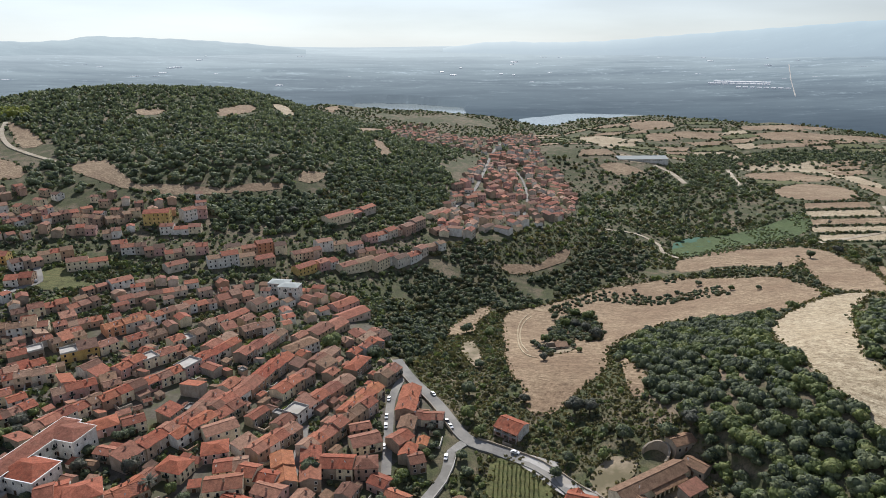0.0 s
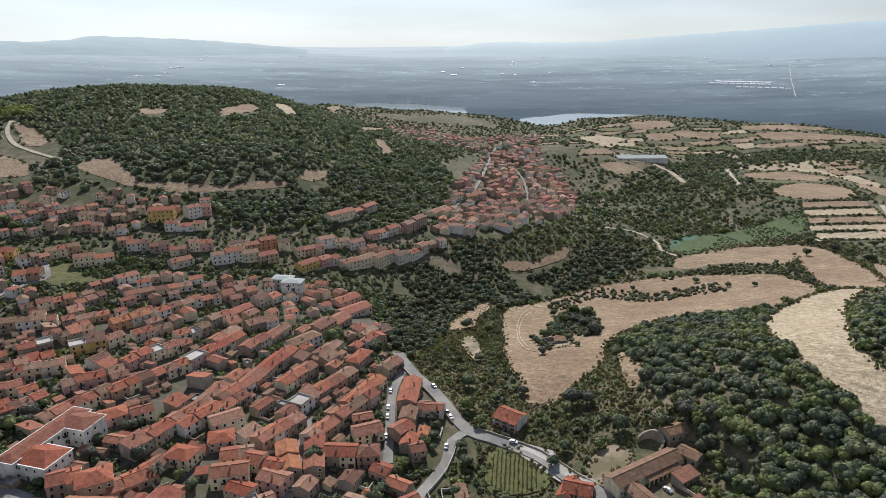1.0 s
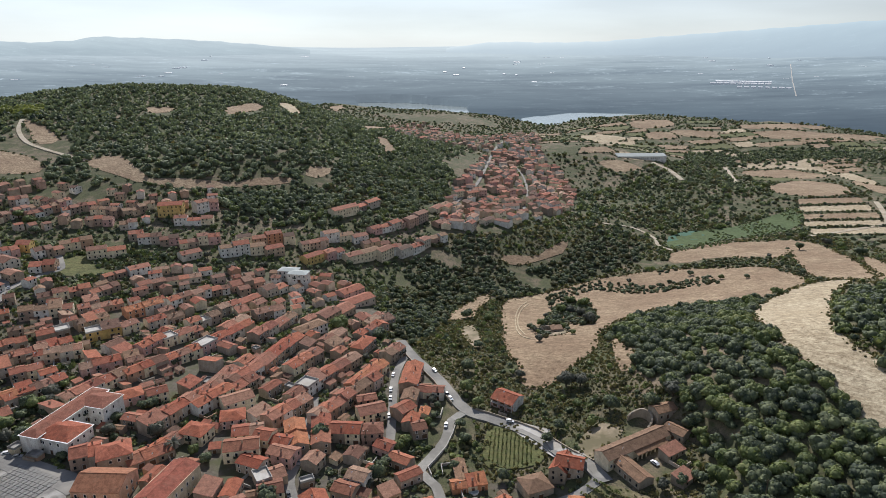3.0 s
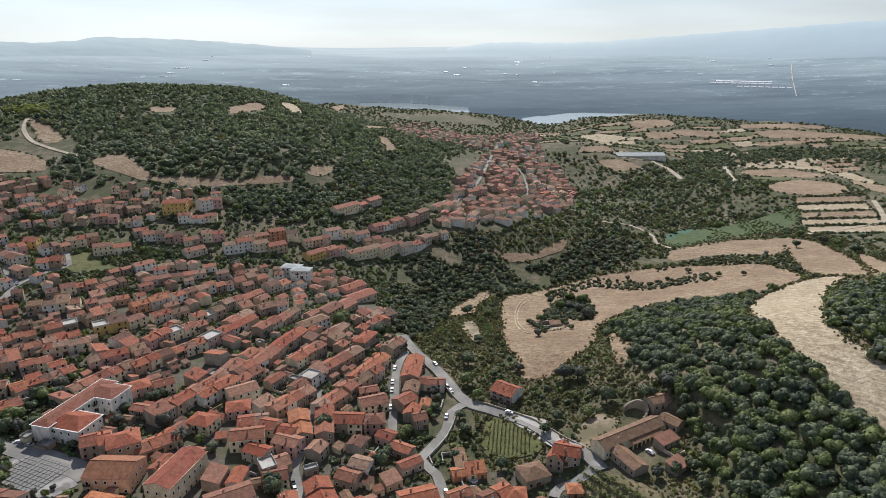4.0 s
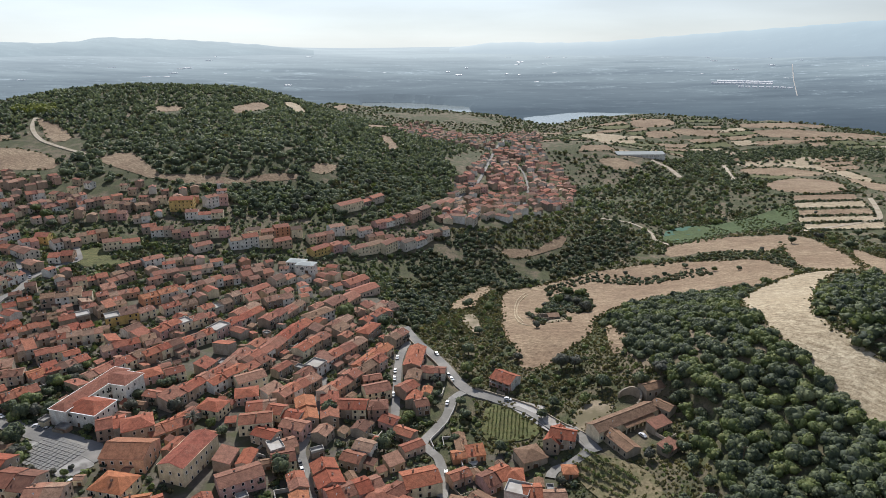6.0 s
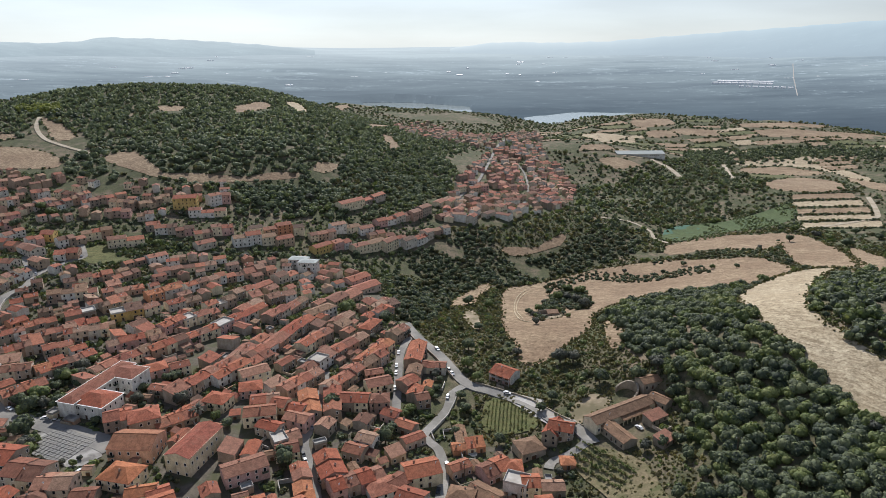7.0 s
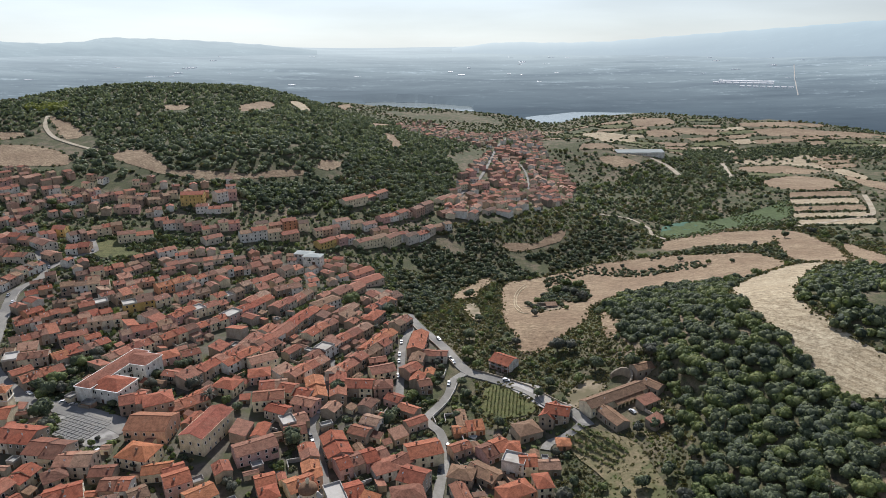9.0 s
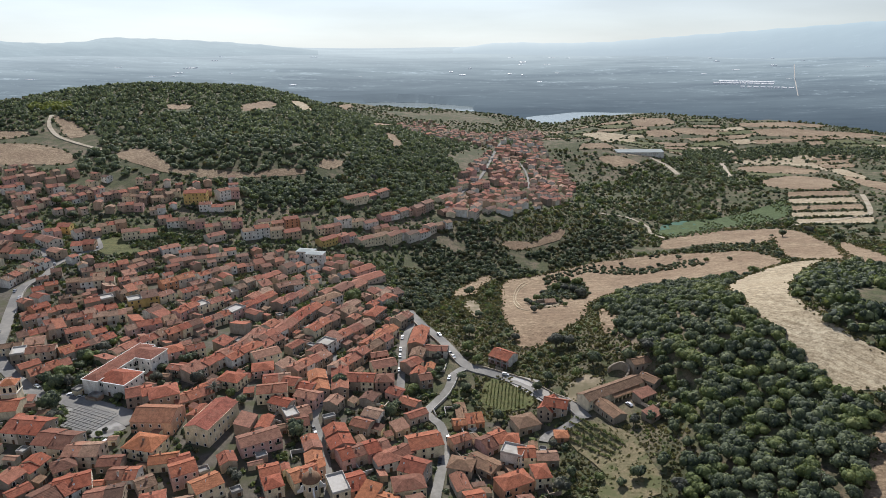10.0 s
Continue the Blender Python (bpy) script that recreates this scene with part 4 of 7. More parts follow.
def roof_mesh(L, D, rise, kind, mat, over=0.35, t=0.16, gable_over=0.12):
    """Roof over a plan L x D; its foot is the eaves. Ridge along x."""
    s = Shape()
    a, b = L / 2 + gable_over, D / 2 + over
    drop = rise * over / (D / 2)
    if kind == "gable":
        under = [(-b, -drop), (0, rise), (b, -drop)]
        over_ = [(b, -drop + t), (0.22, rise + t - 0.22 * rise / (D / 2)), (0.14, rise + t + 0.08), (-0.14, rise + t + 0.08), (-0.22, rise + t - 0.22 * rise / (D / 2)), (-b, -drop + t)]
        prof = under + over_
        cut = max(2, int(L / 2.5))
        i = len(s.v)
        for k in range(cut + 1):
            x = -a + 2 * a * k / cut
            sag = -0.05 * math.sin(math.pi * k / cut) + random.uniform(-0.03, 0.03)
            s.v += [(x, y, z + sag) for y, z in prof]
        m = len(prof)
        for k in range(cut):
            for j in range(m):
                q = (j + 1) % m
                s.f.append((i + k * m + q, i + k * m + j, i + (k + 1) * m + j, i + (k + 1) * m + q))
                s.s.append(0)
        s.f.append(tuple(i + j for j in range(m)))
        s.f.append(tuple(i + cut * m + j for j in reversed(range(m))))
        s.s += [0, 0]
    elif kind == "hip":
        a = L / 2 + over
        r = max(0.05, L / 2 - D / 2 * 0.9)
        z0 = -drop
        e = [(-a, -b, z0), (a, -b, z0), (a, b, z0), (-a, b, z0)]
        p, q = (-r, 0, rise + t), (r, 0, rise + t)
        i = len(s.v)
        s.v += e + [(x, y, z + t) for x, y, z in e] + [p, q]
        for k in range(4):
            j = (k + 1) % 4
            s.f.append((i + k, i + j, i + 4 + j, i + 4 + k))
        s.f += [(i + 3, i + 2, i + 1, i), (i + 4, i + 5, i + 9, i + 8), (i + 6, i + 7, i + 8, i + 9), (i + 5, i + 6, i + 9), (i + 7, i + 4, i + 8)]
        s.s += [0] * 9
    elif kind == "mono":
        low = [(-a, -b, -drop), (a, -b, -drop), (a, b, rise + drop), (-a, b, rise + drop)]
        s.solid(low, [(x, y, z + t) for x, y, z in low])
    elif kind == "flat":
        i = len(s.v)
        for m, z in ((0, -0.05), (0, 1.0), (0.22, 1.0), (0.22, 0.15)):
            s.v += [(-L / 2 - 0.05 + m, -D / 2 - 0.05 + m, z), (L / 2 + 0.05 - m, -D / 2 - 0.05 + m, z), (L / 2 + 0.05 - m, D / 2 + 0.05 - m, z), (-L / 2 - 0.05 + m, D / 2 + 0.05 - m, z)]
        for lay in range(3):
            for k in range(4):
                j = (k + 1) % 4
                s.f.append((i + lay * 4 + k, i + lay * 4 + j, i + lay * 4 + 4 + j, i + lay * 4 + 4 + k))
        s.f += [(i + 12, i + 13, i + 14, i + 15), (i + 3, i + 2, i + 1, i)]
        s.s += [0] * 14
    me = s.mesh("roof", [mat])
    roof_uv(me, L)
    return me


def wall_mesh(L, D, depth, h, rise, kind, mat):
    """Wall body down to depth below the floor, with gables where the roof has them."""
    s = Shape()
    x, y = L / 2, D / 2
    if kind == "gable":
        prof = [(-y, -depth), (y, -depth), (y, h), (0, h + rise), (-y, h)]
    elif kind == "mono":
        prof = [(-y, -depth), (y, -depth), (y, h + rise), (-y, h)]
    else:
        prof = [(-y, -depth), (y, -depth), (y, h), (-y, h)]
    low = [(-x, b, c) for b, c in prof]
    high = [(x, b, c) for b, c in prof]
    s.solid(low, high)
    return s.mesh("wall", [mat])


STYLE = {
    "m": (["wall"] * 5 + ["wall_cream", "wall_white", "stone"], ["roof"] * 7 + ["roof_red", "roof_brown"]),
    "f": (["wall"] * 4 + ["wall_cream", "wall_cream", "wall_white", "wall_white", "wall_white", "wall_pink"], ["roof"] * 8 + ["roof_brown"]),
    "w": (["wall_white", "wall_cream", "wall", "wall_cream", "wall_white"], ["roof", "roof", "roof_brown"]),
    "r": (["wall", "wall_cream", "wall_pink"], ["roof_red", "roof_red", "roof"]),
    "o": (["wall_orange", "wall", "wall_cream"], ["roof_orange", "roof_orange", "roof_red"]),
    "y": (["wall_yellow"], ["roof", "roof_orange"]),
    "p": (["wall_pink"], ["roof", "roof_red"]),
    "b": (["stone", "wall"], ["roof_brown"]),
}
WORDS = {"wall": "weathered beige plaster", "wall_cream": "cream plastered", "wall_white": "white plastered", "stone": "rough stone",
         "wall_pink": "pink plastered", "wall_salmon": "salmon plastered", "wall_orange": "orange plastered", "wall_yellow": "ochre yellow plastered"}
ROOFS = {"roof_deep": "deep red tile roof", "roof_rust": "rust brown tile roof", "roof_dark": "dark red tile roof", "steel": "pale metal roof", "steel_white": "white sheet roof", "roof": "faded terracotta tile roof", "roof_red": "red clay tile roof", "roof_orange": "bright orange tile roof", "roof_brown": "old brown tile roof"}


SINGLE = 380.0       # beyond this the houses are joined
FAR = Shape()
FAR_MATS = ["walls", "roofs", "pane", "wall_white", "wall_yellow", "wall_pink", "wall_orange", "roof_brown", "wall_cream"]


def far_house(cx, cy, ang, L, D, h, style, wall, roof, sides):
    """A distant house with its gabled roof and windows, added to the joined mesh."""
    wall = wall or random.choice(STYLE[style][0])
    roof = roof or random.choice(STYLE[style][1])
    rise = D / 2 * random.uniform(0.3, 0.42)
    z = ground(cx, cy)
    m = pose(cx, cy, z, 0, 0, math.degrees(ang))
    put = lambda p: tuple(m @ Vector(p))
    slot = FAR_MATS.index(wall) if wall in FAR_MATS else 0
    x, y = L / 2, D / 2

    def prism(prof, x0, x1, k):
        i, n = len(FAR.v), len(prof)
        FAR.v += [put((x0, b, c)) for b, c in prof] + [put((x1, b, c)) for b, c in prof]
        FAR.f.append(tuple(i + j for j in reversed(range(n))))
        FAR.f.append(tuple(i + n + j for j in range(n)))
        for j in range(n):
            q = (j + 1) % n
            FAR.f.append((i + j, i + q, i + n + q, i + n + j))
        FAR.s += [k] * (n + 2)
    prism([(-y, -4), (y, -4), (y, h), (0, h + rise), (-y, h)], -x, x, slot)
    o, d, t = 0.35, 0.35 * rise / y, 0.18
    prism([(-y - o, h - d), (0, h + rise), (y + o, h - d), (y + o, h - d + t), (0, h + rise + t), (-y - o, h - d + t)], -x - 0.1, x + 0.1, 7 if roof == "roof_brown" else 1)
    levels = max(1, int(round(h / 3.1)))
    for side in (0, 3):
        along, reach = (L, y) if side == 0 else (D, x)
        n = max(1, int(along / 3.4))
        turn = pose(0, 0, 0, 0, 0, 0 if side == 0 else 90)
        for lv in range(levels):
            for i in range(n):
                if random.random() < 0.2:
                    continue
                u, w = (i + 0.5) / n * along - along / 2, lv * h / levels + 0.9
                k = len(FAR.v)
                pts = [(u - 0.5, -reach - 0.06, w), (u + 0.5, -reach - 0.06, w), (u + 0.5, -reach - 0.06, w + 1.5), (u - 0.5, -reach - 0.06, w + 1.5)]
                pts += [(a, 0.02 - reach, c) for a, _, c in pts]
                FAR.v += [put(turn @ Vector(p)) for p in pts]
                FAR.f += [(k, k + 1, k + 2, k + 3), (k + 4, k + 5, k + 1, k), (k + 5, k + 6, k + 2, k + 1), (k + 6, k + 7, k + 3, k + 2), (k + 7, k + 4, k, k + 3)]
                FAR.s += [2] * 5
    if random.random() < 0.6:
        cxx, cyy = random.uniform(-0.3, 0.3) * L, random.choice((-1, 1)) * D * 0.15
        k = len(FAR.v)
        top = h + rise + 0.9
        ring = [(-0.35, -0.3), (0.35, -0.3), (0.35, 0.3), (-0.35, 0.3)]
        FAR.v += [put((cxx + a, cyy + b, h)) for a, b in ring] + [put((cxx + a, cyy + b, top)) for a, b in ring]
        FAR.f += [(k, k + 1, k + 5, k + 4), (k + 1, k + 2, k + 6, k + 5), (k + 2, k + 3, k + 7, k + 6), (k + 3, k, k + 4, k + 7), (k + 4, k + 5, k + 6, k + 7)]
        FAR.s += [0] * 5
    HOUSES.append((cx, cy, max(L, D) * 0.5 + 1.5))
    LINES.append((cx, cy, ang, L / 2, D / 2))


def house(cx, cy, ang, L, D, h, style, kind=None, wall=None, roof=None, rise=None, sides=(True, False, False, False), name="house", z=None, chimney=True, storeys=None):
    """A house with its ridge along ang; sides: windows on the -y, +y, -x, +x walls of its own frame."""
    if kind is None:
        kind = random.choice(["gable"] * 8 + ["mono", "hip"])
    if cy > SINGLE and name == "house":
        return far_house(cx, cy, ang, L, D, h, style, wall, roof, sides)
    walls, roofs = STYLE[style]
    wall = wall or random.choice(walls)
    roof = roof or random.choice(roofs)
    rise = rise if rise is not None else D / 2 * random.uniform(0.3, 0.4) if kind != "mono" else D * 0.22
    c, s = math.cos(ang), math.sin(ang)
    ux, uy = Vector((c, s)), Vector((-s, c))
    feet = [ground(*(Vector((cx, cy)) + ux * L / 2 * i + uy * D / 2 * j)) for i in (-1, 1) for j in (-1, 1)]
    z = z if z is not None else ground(cx, cy)
    depth = max(0.5, z - min(feet) + 0.6)
    top = tagged(new(name), f"{WORDS[wall]} village house with a {ROOFS[roof] if kind != 'flat' else 'flat roof terrace'}", "house", "village houses")
    top.matrix_world = pose(cx, cy, z, 0, 0, math.degrees(ang))
    LINES.append((cx, cy, ang, L / 2, D / 2))
    part("wall", wall_mesh(L, D, depth, h, rise, kind, wall), top)
    part("roof", roof_mesh(L, D, rise, kind, roof if kind != "flat" else "concrete"), top, pose(0, 0, h))
    HOUSES.append((cx, cy, max(L, D) * 0.5 + 1.5))
    levels = storeys or max(1, int(round(h / 3.1)))
    step = h / levels
    win = random.choice(WINDOWS[:2])
    for side, on in enumerate(sides):
        if not on:
            continue
        along = L if side < 2 else D
        n = max(1, int(along / 3.3))
        turn = (0, 180, -90, 90)[side]
        reach = D / 2 if side < 2 else L / 2
        for lv in range(levels):
            for i in range(n):
                u = (i + 0.5) / n * along - along / 2 + random.uniform(-0.25, 0.25)
                if lv == 0 and i == n // 2 and side in (0, 1):
                    part("door", DOORS[0 if random.random() < 0.7 or along < 5 else 1], top, pose(0, 0, 0, 0, 0, turn) @ pose(u, -reach - 0.01, 0.05))
                    continue
                if random.random() < 0.12:
                    continue
                m = pose(0, 0, 0, 0, 0, turn) @ pose(u, -reach - 0.01, lv * step + (0.95 if step > 2.6 else 0.6))
                if lv > 0 and side == 0 and random.random() < 0.1 and along > 4.5:
                    m = pose(0, 0, 0, 0, 0, turn) @ pose(u, -reach - 0.01, lv * step + 0.15)
                    part("window", WINDOWS[2], top, m)
                    part("railing", RAILING, part("balcony", BALCONY, top, m))
                else:
                    part("window", win, top, m)
    if chimney and kind in ("gable", "hip", "mono") and random.random() < 0.75:
        x = random.uniform(-0.3, 0.3) * L
        y = random.choice((-1, 1)) * D * random.uniform(0.08, 0.25)
        zz = h + rise * (1 - abs(y) / (D / 2)) if kind != "mono" else h + rise * (0.5 + y / D)
        k = random.randrange(2)
        part("cap", CAPS[k], part("chimney", CHIMNEYS[k], top, pose(x, y, zz)))
    if kind == "gable" and random.random() < 0.4:
        y = -D * random.uniform(0.1, 0.4)
        part("satellite_dish", DISH, top, pose(random.uniform(-0.4, 0.4) * L, y, h + rise * (1 - abs(y) / (D / 2)) + 0.2, 0, 0, random.uniform(-30, 60)))
    return top


def row(x0, y0, x1, y1, h, D, n, style):
    """Houses wall to wall under a line of ridges."""
    a, b = Vector((x0, y0)), Vector((x1, y1))
    d = b - a
    ang = math.atan2(d.y, d.x)
    if ang > math.pi / 2 or ang <= -math.pi / 2:
        a, b, d = b, a, -d
        ang = math.atan2(d.y, d.x)
    n = max(1, min(n, int(d.length / 4.6)))
    total = max(d.length + 1.0, 6.5)
    cuts = np.cumsum([random.uniform(0.75, 1.25) for _ in range(n)])
    cuts = np.concatenate([[0], cuts / cuts[-1]])
    mid, u = (a + b) / 2, d.normalized()
    kind = "gable"
    roof_all = random.choice(STYLE[style][1]) if random.random() < 0.5 else None
    for i in range(n):
        L = total * (cuts[i + 1] - cuts[i])
        p = mid + u * total * ((cuts[i] + cuts[i + 1]) / 2 - 0.5)
        q = p + Vector((-u.y, u.x)) * (random.uniform(-0.3, 0.3) if p.y < 400 else random.uniform(-1.2, 1.2))
        single = n == 1
        house(q.x, q.y, ang, L - 0.02, D * random.uniform(1.04, 1.14), h * 0.95 * (random.uniform(0.9, 1.1) if p.y < 330 else random.uniform(0.72, 1.15)), style,
              kind=random.choice(["gable", "gable", "hip"]) if single else random.choice(["gable"] * 16 + ["mono", "flat"]),
              roof=roof_all if random.random() < 0.6 else None,
              sides=(True, random.random() < 0.15, i == 0 and u.y < 0.2, i == n - 1))



# ---- the village, row by row: ridge line, eaves height, depth, houses, style ----
random.seed(11)
row(-353, 411, -343, 408, 5.5, 9, 2, "m")
row(-355, 431, -338, 429, 6, 9, 2, "m")
row(-342, 396, -318, 394, 6, 10, 3, "m")
row(-334, 429, -316, 418, 6, 10, 2, "m")
row(-308, 341, -306, 360, 6, 9, 3, "w")
row(-308, 364, -303, 383, 6, 9, 4, "w")
row(-310, 405, -299, 399, 6.5, 8, 1, "r")
row(-302, 419, -287, 423, 6.5, 11, 2, "m")
row(-269, 370, -244, 388, 5.5, 9, 4, "m")
row(-276, 447, -264, 453, 6.5, 9, 1, "o")
row(-264, 454, -253, 460, 7, 9, 1, "w")
row(-233, 422, -223, 432, 6, 9, 1, "m")
row(-209, 458, -198, 469, 6, 9, 1, "m")
row(-217, 400, -204, 412, 5, 8, 2, "m")
row(-203, 415, -182, 426, 5, 8, 3, "m")
row(-241, 382, -230, 397, 5, 8, 3, "m")
row(-282, 332, -277, 336, 6, 8, 1, "m")
row(-279, 342, -273, 346, 5, 7, 1, "m")
row(-265, 345, -239, 357, 6.5, 9, 4, "w")
row(-235, 356, -215, 372, 5, 8, 4, "m")
row(-205, 356, -189, 372, 7.5, 9, 2, "o")
row(-225, 335, -213, 348, 6, 8, 3, "m")
row(-213, 324, -198, 334, 6.5, 8, 2, "y")
row(-198, 334, -192, 342, 6.5, 8, 1, "w")
row(-186, 344, -171, 360, 5.5, 8, 2, "m")
row(-186, 376, -171, 396, 6, 8, 3, "m")
row(-240, 320, -227, 330, 5, 8, 2, "m")
row(-264, 302, -259, 310, 6, 8, 1, "o")
row(-255, 303, -243, 314, 5, 8, 3, "m")
row(-247, 287, -231, 303, 5, 8, 4, "m")
row(-231, 303, -217, 315, 5, 8, 3, "m")
row(-226, 295, -206, 306, 6.5, 8, 4, "m")
row(-261, 288, -252, 297, 5.5, 8, 2, "m")
row(-251, 268, -233, 284, 6, 9, 5, "m")
row(-227, 275, -216, 284, 6, 8, 2, "m")
row(-195, 284, -180, 296, 6, 8, 3, "p")
row(-216, 252, -199, 275, 5, 8, 5, "m")
row(-187, 252, -170, 282, 6, 8, 5, "m")
row(-169, 279, -143, 313, 6, 8, 6, "r")
row(-143, 313, -124, 351, 6, 8, 4, "r")
row(-175, 309, -168, 323, 6, 8, 2, "p")
row(-167, 321, -152, 340, 5.5, 8, 3, "m")
row(-173, 398, -158, 411, 6, 8, 3, "m")
row(-157, 416, -138, 431, 6, 10, 3, "m")
row(-132, 411, -122, 427, 6, 9, 2, "m")
row(-151, 371, -133, 400, 6, 8, 4, "m")
row(-161, 345, -148, 362, 6, 8, 3, "m")
row(-126, 369, -111, 381, 5.5, 9, 2, "w")
row(-138, 340, -130, 361, 5.5, 8, 2, "m")
row(-116, 332, -105, 363, 6, 8, 3, "m")
row(-112, 274, -103, 295, 6, 8, 3, "m")
row(-103, 295, -90, 337, 6, 9, 4, "m")
row(-92, 344, -79, 359, 6, 9, 1, "w")
row(-84, 373, -69, 401, 6.5, 11, 2, "m")
row(-80, 431, -67, 446, 7, 11, 1, "p")
row(-72, 412, -56, 429, 6, 11, 1, "m")
row(-58, 385, -41, 365, 6, 9, 3, "r")
row(-74, 334, -66, 353, 5.5, 8, 2, "m")
row(-86, 294, -74, 316, 6, 8, 3, "m")
row(-78, 263, -66, 288, 6, 8, 3, "m")
row(-66, 288, -51, 313, 6, 8, 3, "m")
row(-52, 323, -46, 338, 6, 8, 1, "m")
row(-49, 276, -35, 305, 6, 8, 4, "o")
row(-34, 315, -27, 327, 6, 8, 2, "m")
row(-19, 279, -16, 303, 6, 9, 2, "r")
row(-15, 279, 0, 277, 5, 7, 3, "m")
row(-23, 255, -17, 262, 5.5, 8, 2, "m")
row(-15, 243, -9, 245, 5.5, 7, 1, "m")
row(-137, 231, -130, 247, 6, 8, 2, "m")
row(-130, 247, -119, 271, 6, 8, 4, "m")
row(-119, 271, -115, 290, 6, 8, 2, "m")
row(-110, 269, -102, 282, 5.5, 9, 2, "m")
row(-241, 248, -222, 256, 6, 9, 3, "m")
row(-218, 226, -205, 240, 6, 9, 4, "m")
row(-218, 253, -208, 263, 5.5, 8, 2, "o")
row(-163, 256, -153, 263, 4.5, 9, 1, "r")
row(-158, 208, -148, 213, 6, 10, 2, "m")
row(-146, 207, -135, 213, 7, 11, 1, "m")
row(-135, 208, -121, 220, 4, 9, 3, "m")
row(-127, 215, -121, 228, 4, 7, 2, "r")
row(-196, 179, -179, 177, 6.5, 13, 2, "m")
row(-178, 171, -162, 169, 6, 12, 2, "m")
row(-162, 163, -148, 164, 6, 10, 2, "m")
row(-172, 148, -170, 158, 5.5, 8, 2, "r")
row(-176, 141, -174, 148, 5.5, 8, 2, "m")
row(-157, 132, -148, 145, 6, 12, 2, "m")
row(-154, 140, -143, 146, 6.5, 10, 1, "o")
row(-162, 152, -156, 157, 5, 8, 2, "m")
row(-140, 136, -127, 140, 6, 9, 3, "m")
row(-138, 151, -127, 152, 5, 8, 2, "m")
row(-124, 145, -119, 149, 5, 8, 1, "m")
row(-113, 152, -105, 157, 7, 9, 1, "r")
row(-117, 160, -110, 164, 5, 8, 1, "m")
row(-101, 144, -93, 151, 6.5, 9, 1, "o")
row(-118, 135, -110, 138, 6, 9, 1, "m")
row(-122, 250, -111, 269, 6, 8, 3, "m")
row(-109, 254, -97, 262, 6.5, 9, 1, "w")
row(-106, 243, -96, 246, 5.5, 9, 1, "r")
row(-97, 232, -84, 235, 5.5, 9, 2, "m")
row(-84, 242, -70, 264, 6, 8, 4, "m")
row(-71, 242, -65, 223, 6, 9, 2, "o")
row(-85, 229, -69, 225, 6.5, 8, 2, "r")
row(-76, 220, -65, 216, 6.5, 8, 1, "p")
row(-96, 218, -82, 221, 6.5, 9, 1, "w")
row(-119, 232, -108, 229, 5, 9, 1, "r")
row(-78, 201, -68, 207, 5, 8, 2, "m")
row(-75, 194, -66, 197, 5, 8, 1, "r")
row(-87, 213, -77, 209, 5, 7, 1, "r")
row(-92, 175, -77, 184, 6, 10, 1, "r")
row(-59, 247, -55, 225, 6, 8, 2, "m")
row(-62, 246, -49, 270, 6, 8, 4, "m")
row(-49, 270, -37, 289, 6, 8, 3, "m")
row(-42, 254, -30, 259, 5.5, 9, 1, "r")
row(-53, 239, -39, 238, 6, 9, 2, "m")
row(-38, 238, -29, 239, 6.5, 8, 1, "m")
row(-30, 232, -23, 228, 5, 7, 1, "r")
row(-40, 208, -32, 205, 5.5, 8, 1, "m")
row(-53, 193, -46, 178, 6, 10, 2, "r")
row(-63, 185, -59, 175, 5, 7, 2, "m")
row(-59, 173, -55, 161, 5.5, 7, 2, "o")
row(-78, 158, -71, 161, 5, 8, 2, "m")
row(-74, 150, -68, 153, 5.5, 8, 1, "o")
row(-64, 155, -55, 161, 6, 9, 2, "o")
row(-47, 172, -27, 184, 5.5, 9, 4, "r")
row(-31, 172, -21, 177, 5.5, 10, 1, "m")
row(-17, 184, -3, 189, 6.5, 11, 1, "r")
row(-23, 175, -17, 181, 5, 8, 1, "m")
row(-18, 168, -8, 164, 7, 10, 1, "m")
row(-21, 153, -9, 156, 7, 9, 1, "m")
row(-47, 151, -34, 157, 6, 11, 2, "o")
row(-34, 149, -20, 143, 6, 9, 2, "o")
row(-20, 140, -8, 144, 6, 9, 2, "m")
row(7, 223, 9, 208, 3, 5, 1, "b")
row(4, 206, 18, 209, 3.5, 6, 3, "o")
row(34, 201, 44, 205, 5, 10, 1, "b")
row(17, 186, 28, 193, 5, 9, 2, "r")
row(26, 190, 34, 190, 4.5, 8, 2, "r")
row(33, 177, 40, 177, 5.5, 8, 1, "r")
row(23, 154, 35, 160, 6, 8, 1, "o")
row(38, 161, 44, 162, 6.5, 9, 1, "r")
row(12, 178, 23, 169, 4, 9, 2, "b")
row(52, 191, 57, 191, 2.5, 6, 1, "o")
row(9, 146, 16, 148, 5.5, 9, 1, "r")
row(-390, 535, -379, 544, 6, 10, 3, "f")
row(-370, 546, -355, 540, 6, 9, 2, "f")
row(-407, 507, -393, 520, 6, 9, 4, "f")
row(-381, 499, -365, 527, 6, 9, 6, "f")
row(-387, 474, -374, 489, 6, 9, 4, "f")
row(-420, 555, -414, 571, 6, 9, 2, "f")
row(-384, 456, -380, 465, 6, 9, 2, "f")
row(-377, 463, -365, 474, 6, 9, 3, "f")
row(-428, 524, -416, 539, 6, 9, 3, "f")
row(-442, 550, -430, 563, 6, 9, 3, "f")
row(-360, 510, -350, 527, 6, 9, 3, "f")
row(-351, 530, -341, 544, 6, 9, 3, "f")
row(-338, 526, -318, 543, 6, 9, 4, "f")
row(-313, 531, -291, 532, 6, 9, 4, "f")
row(-288, 531, -274, 545, 6, 9, 3, "f")
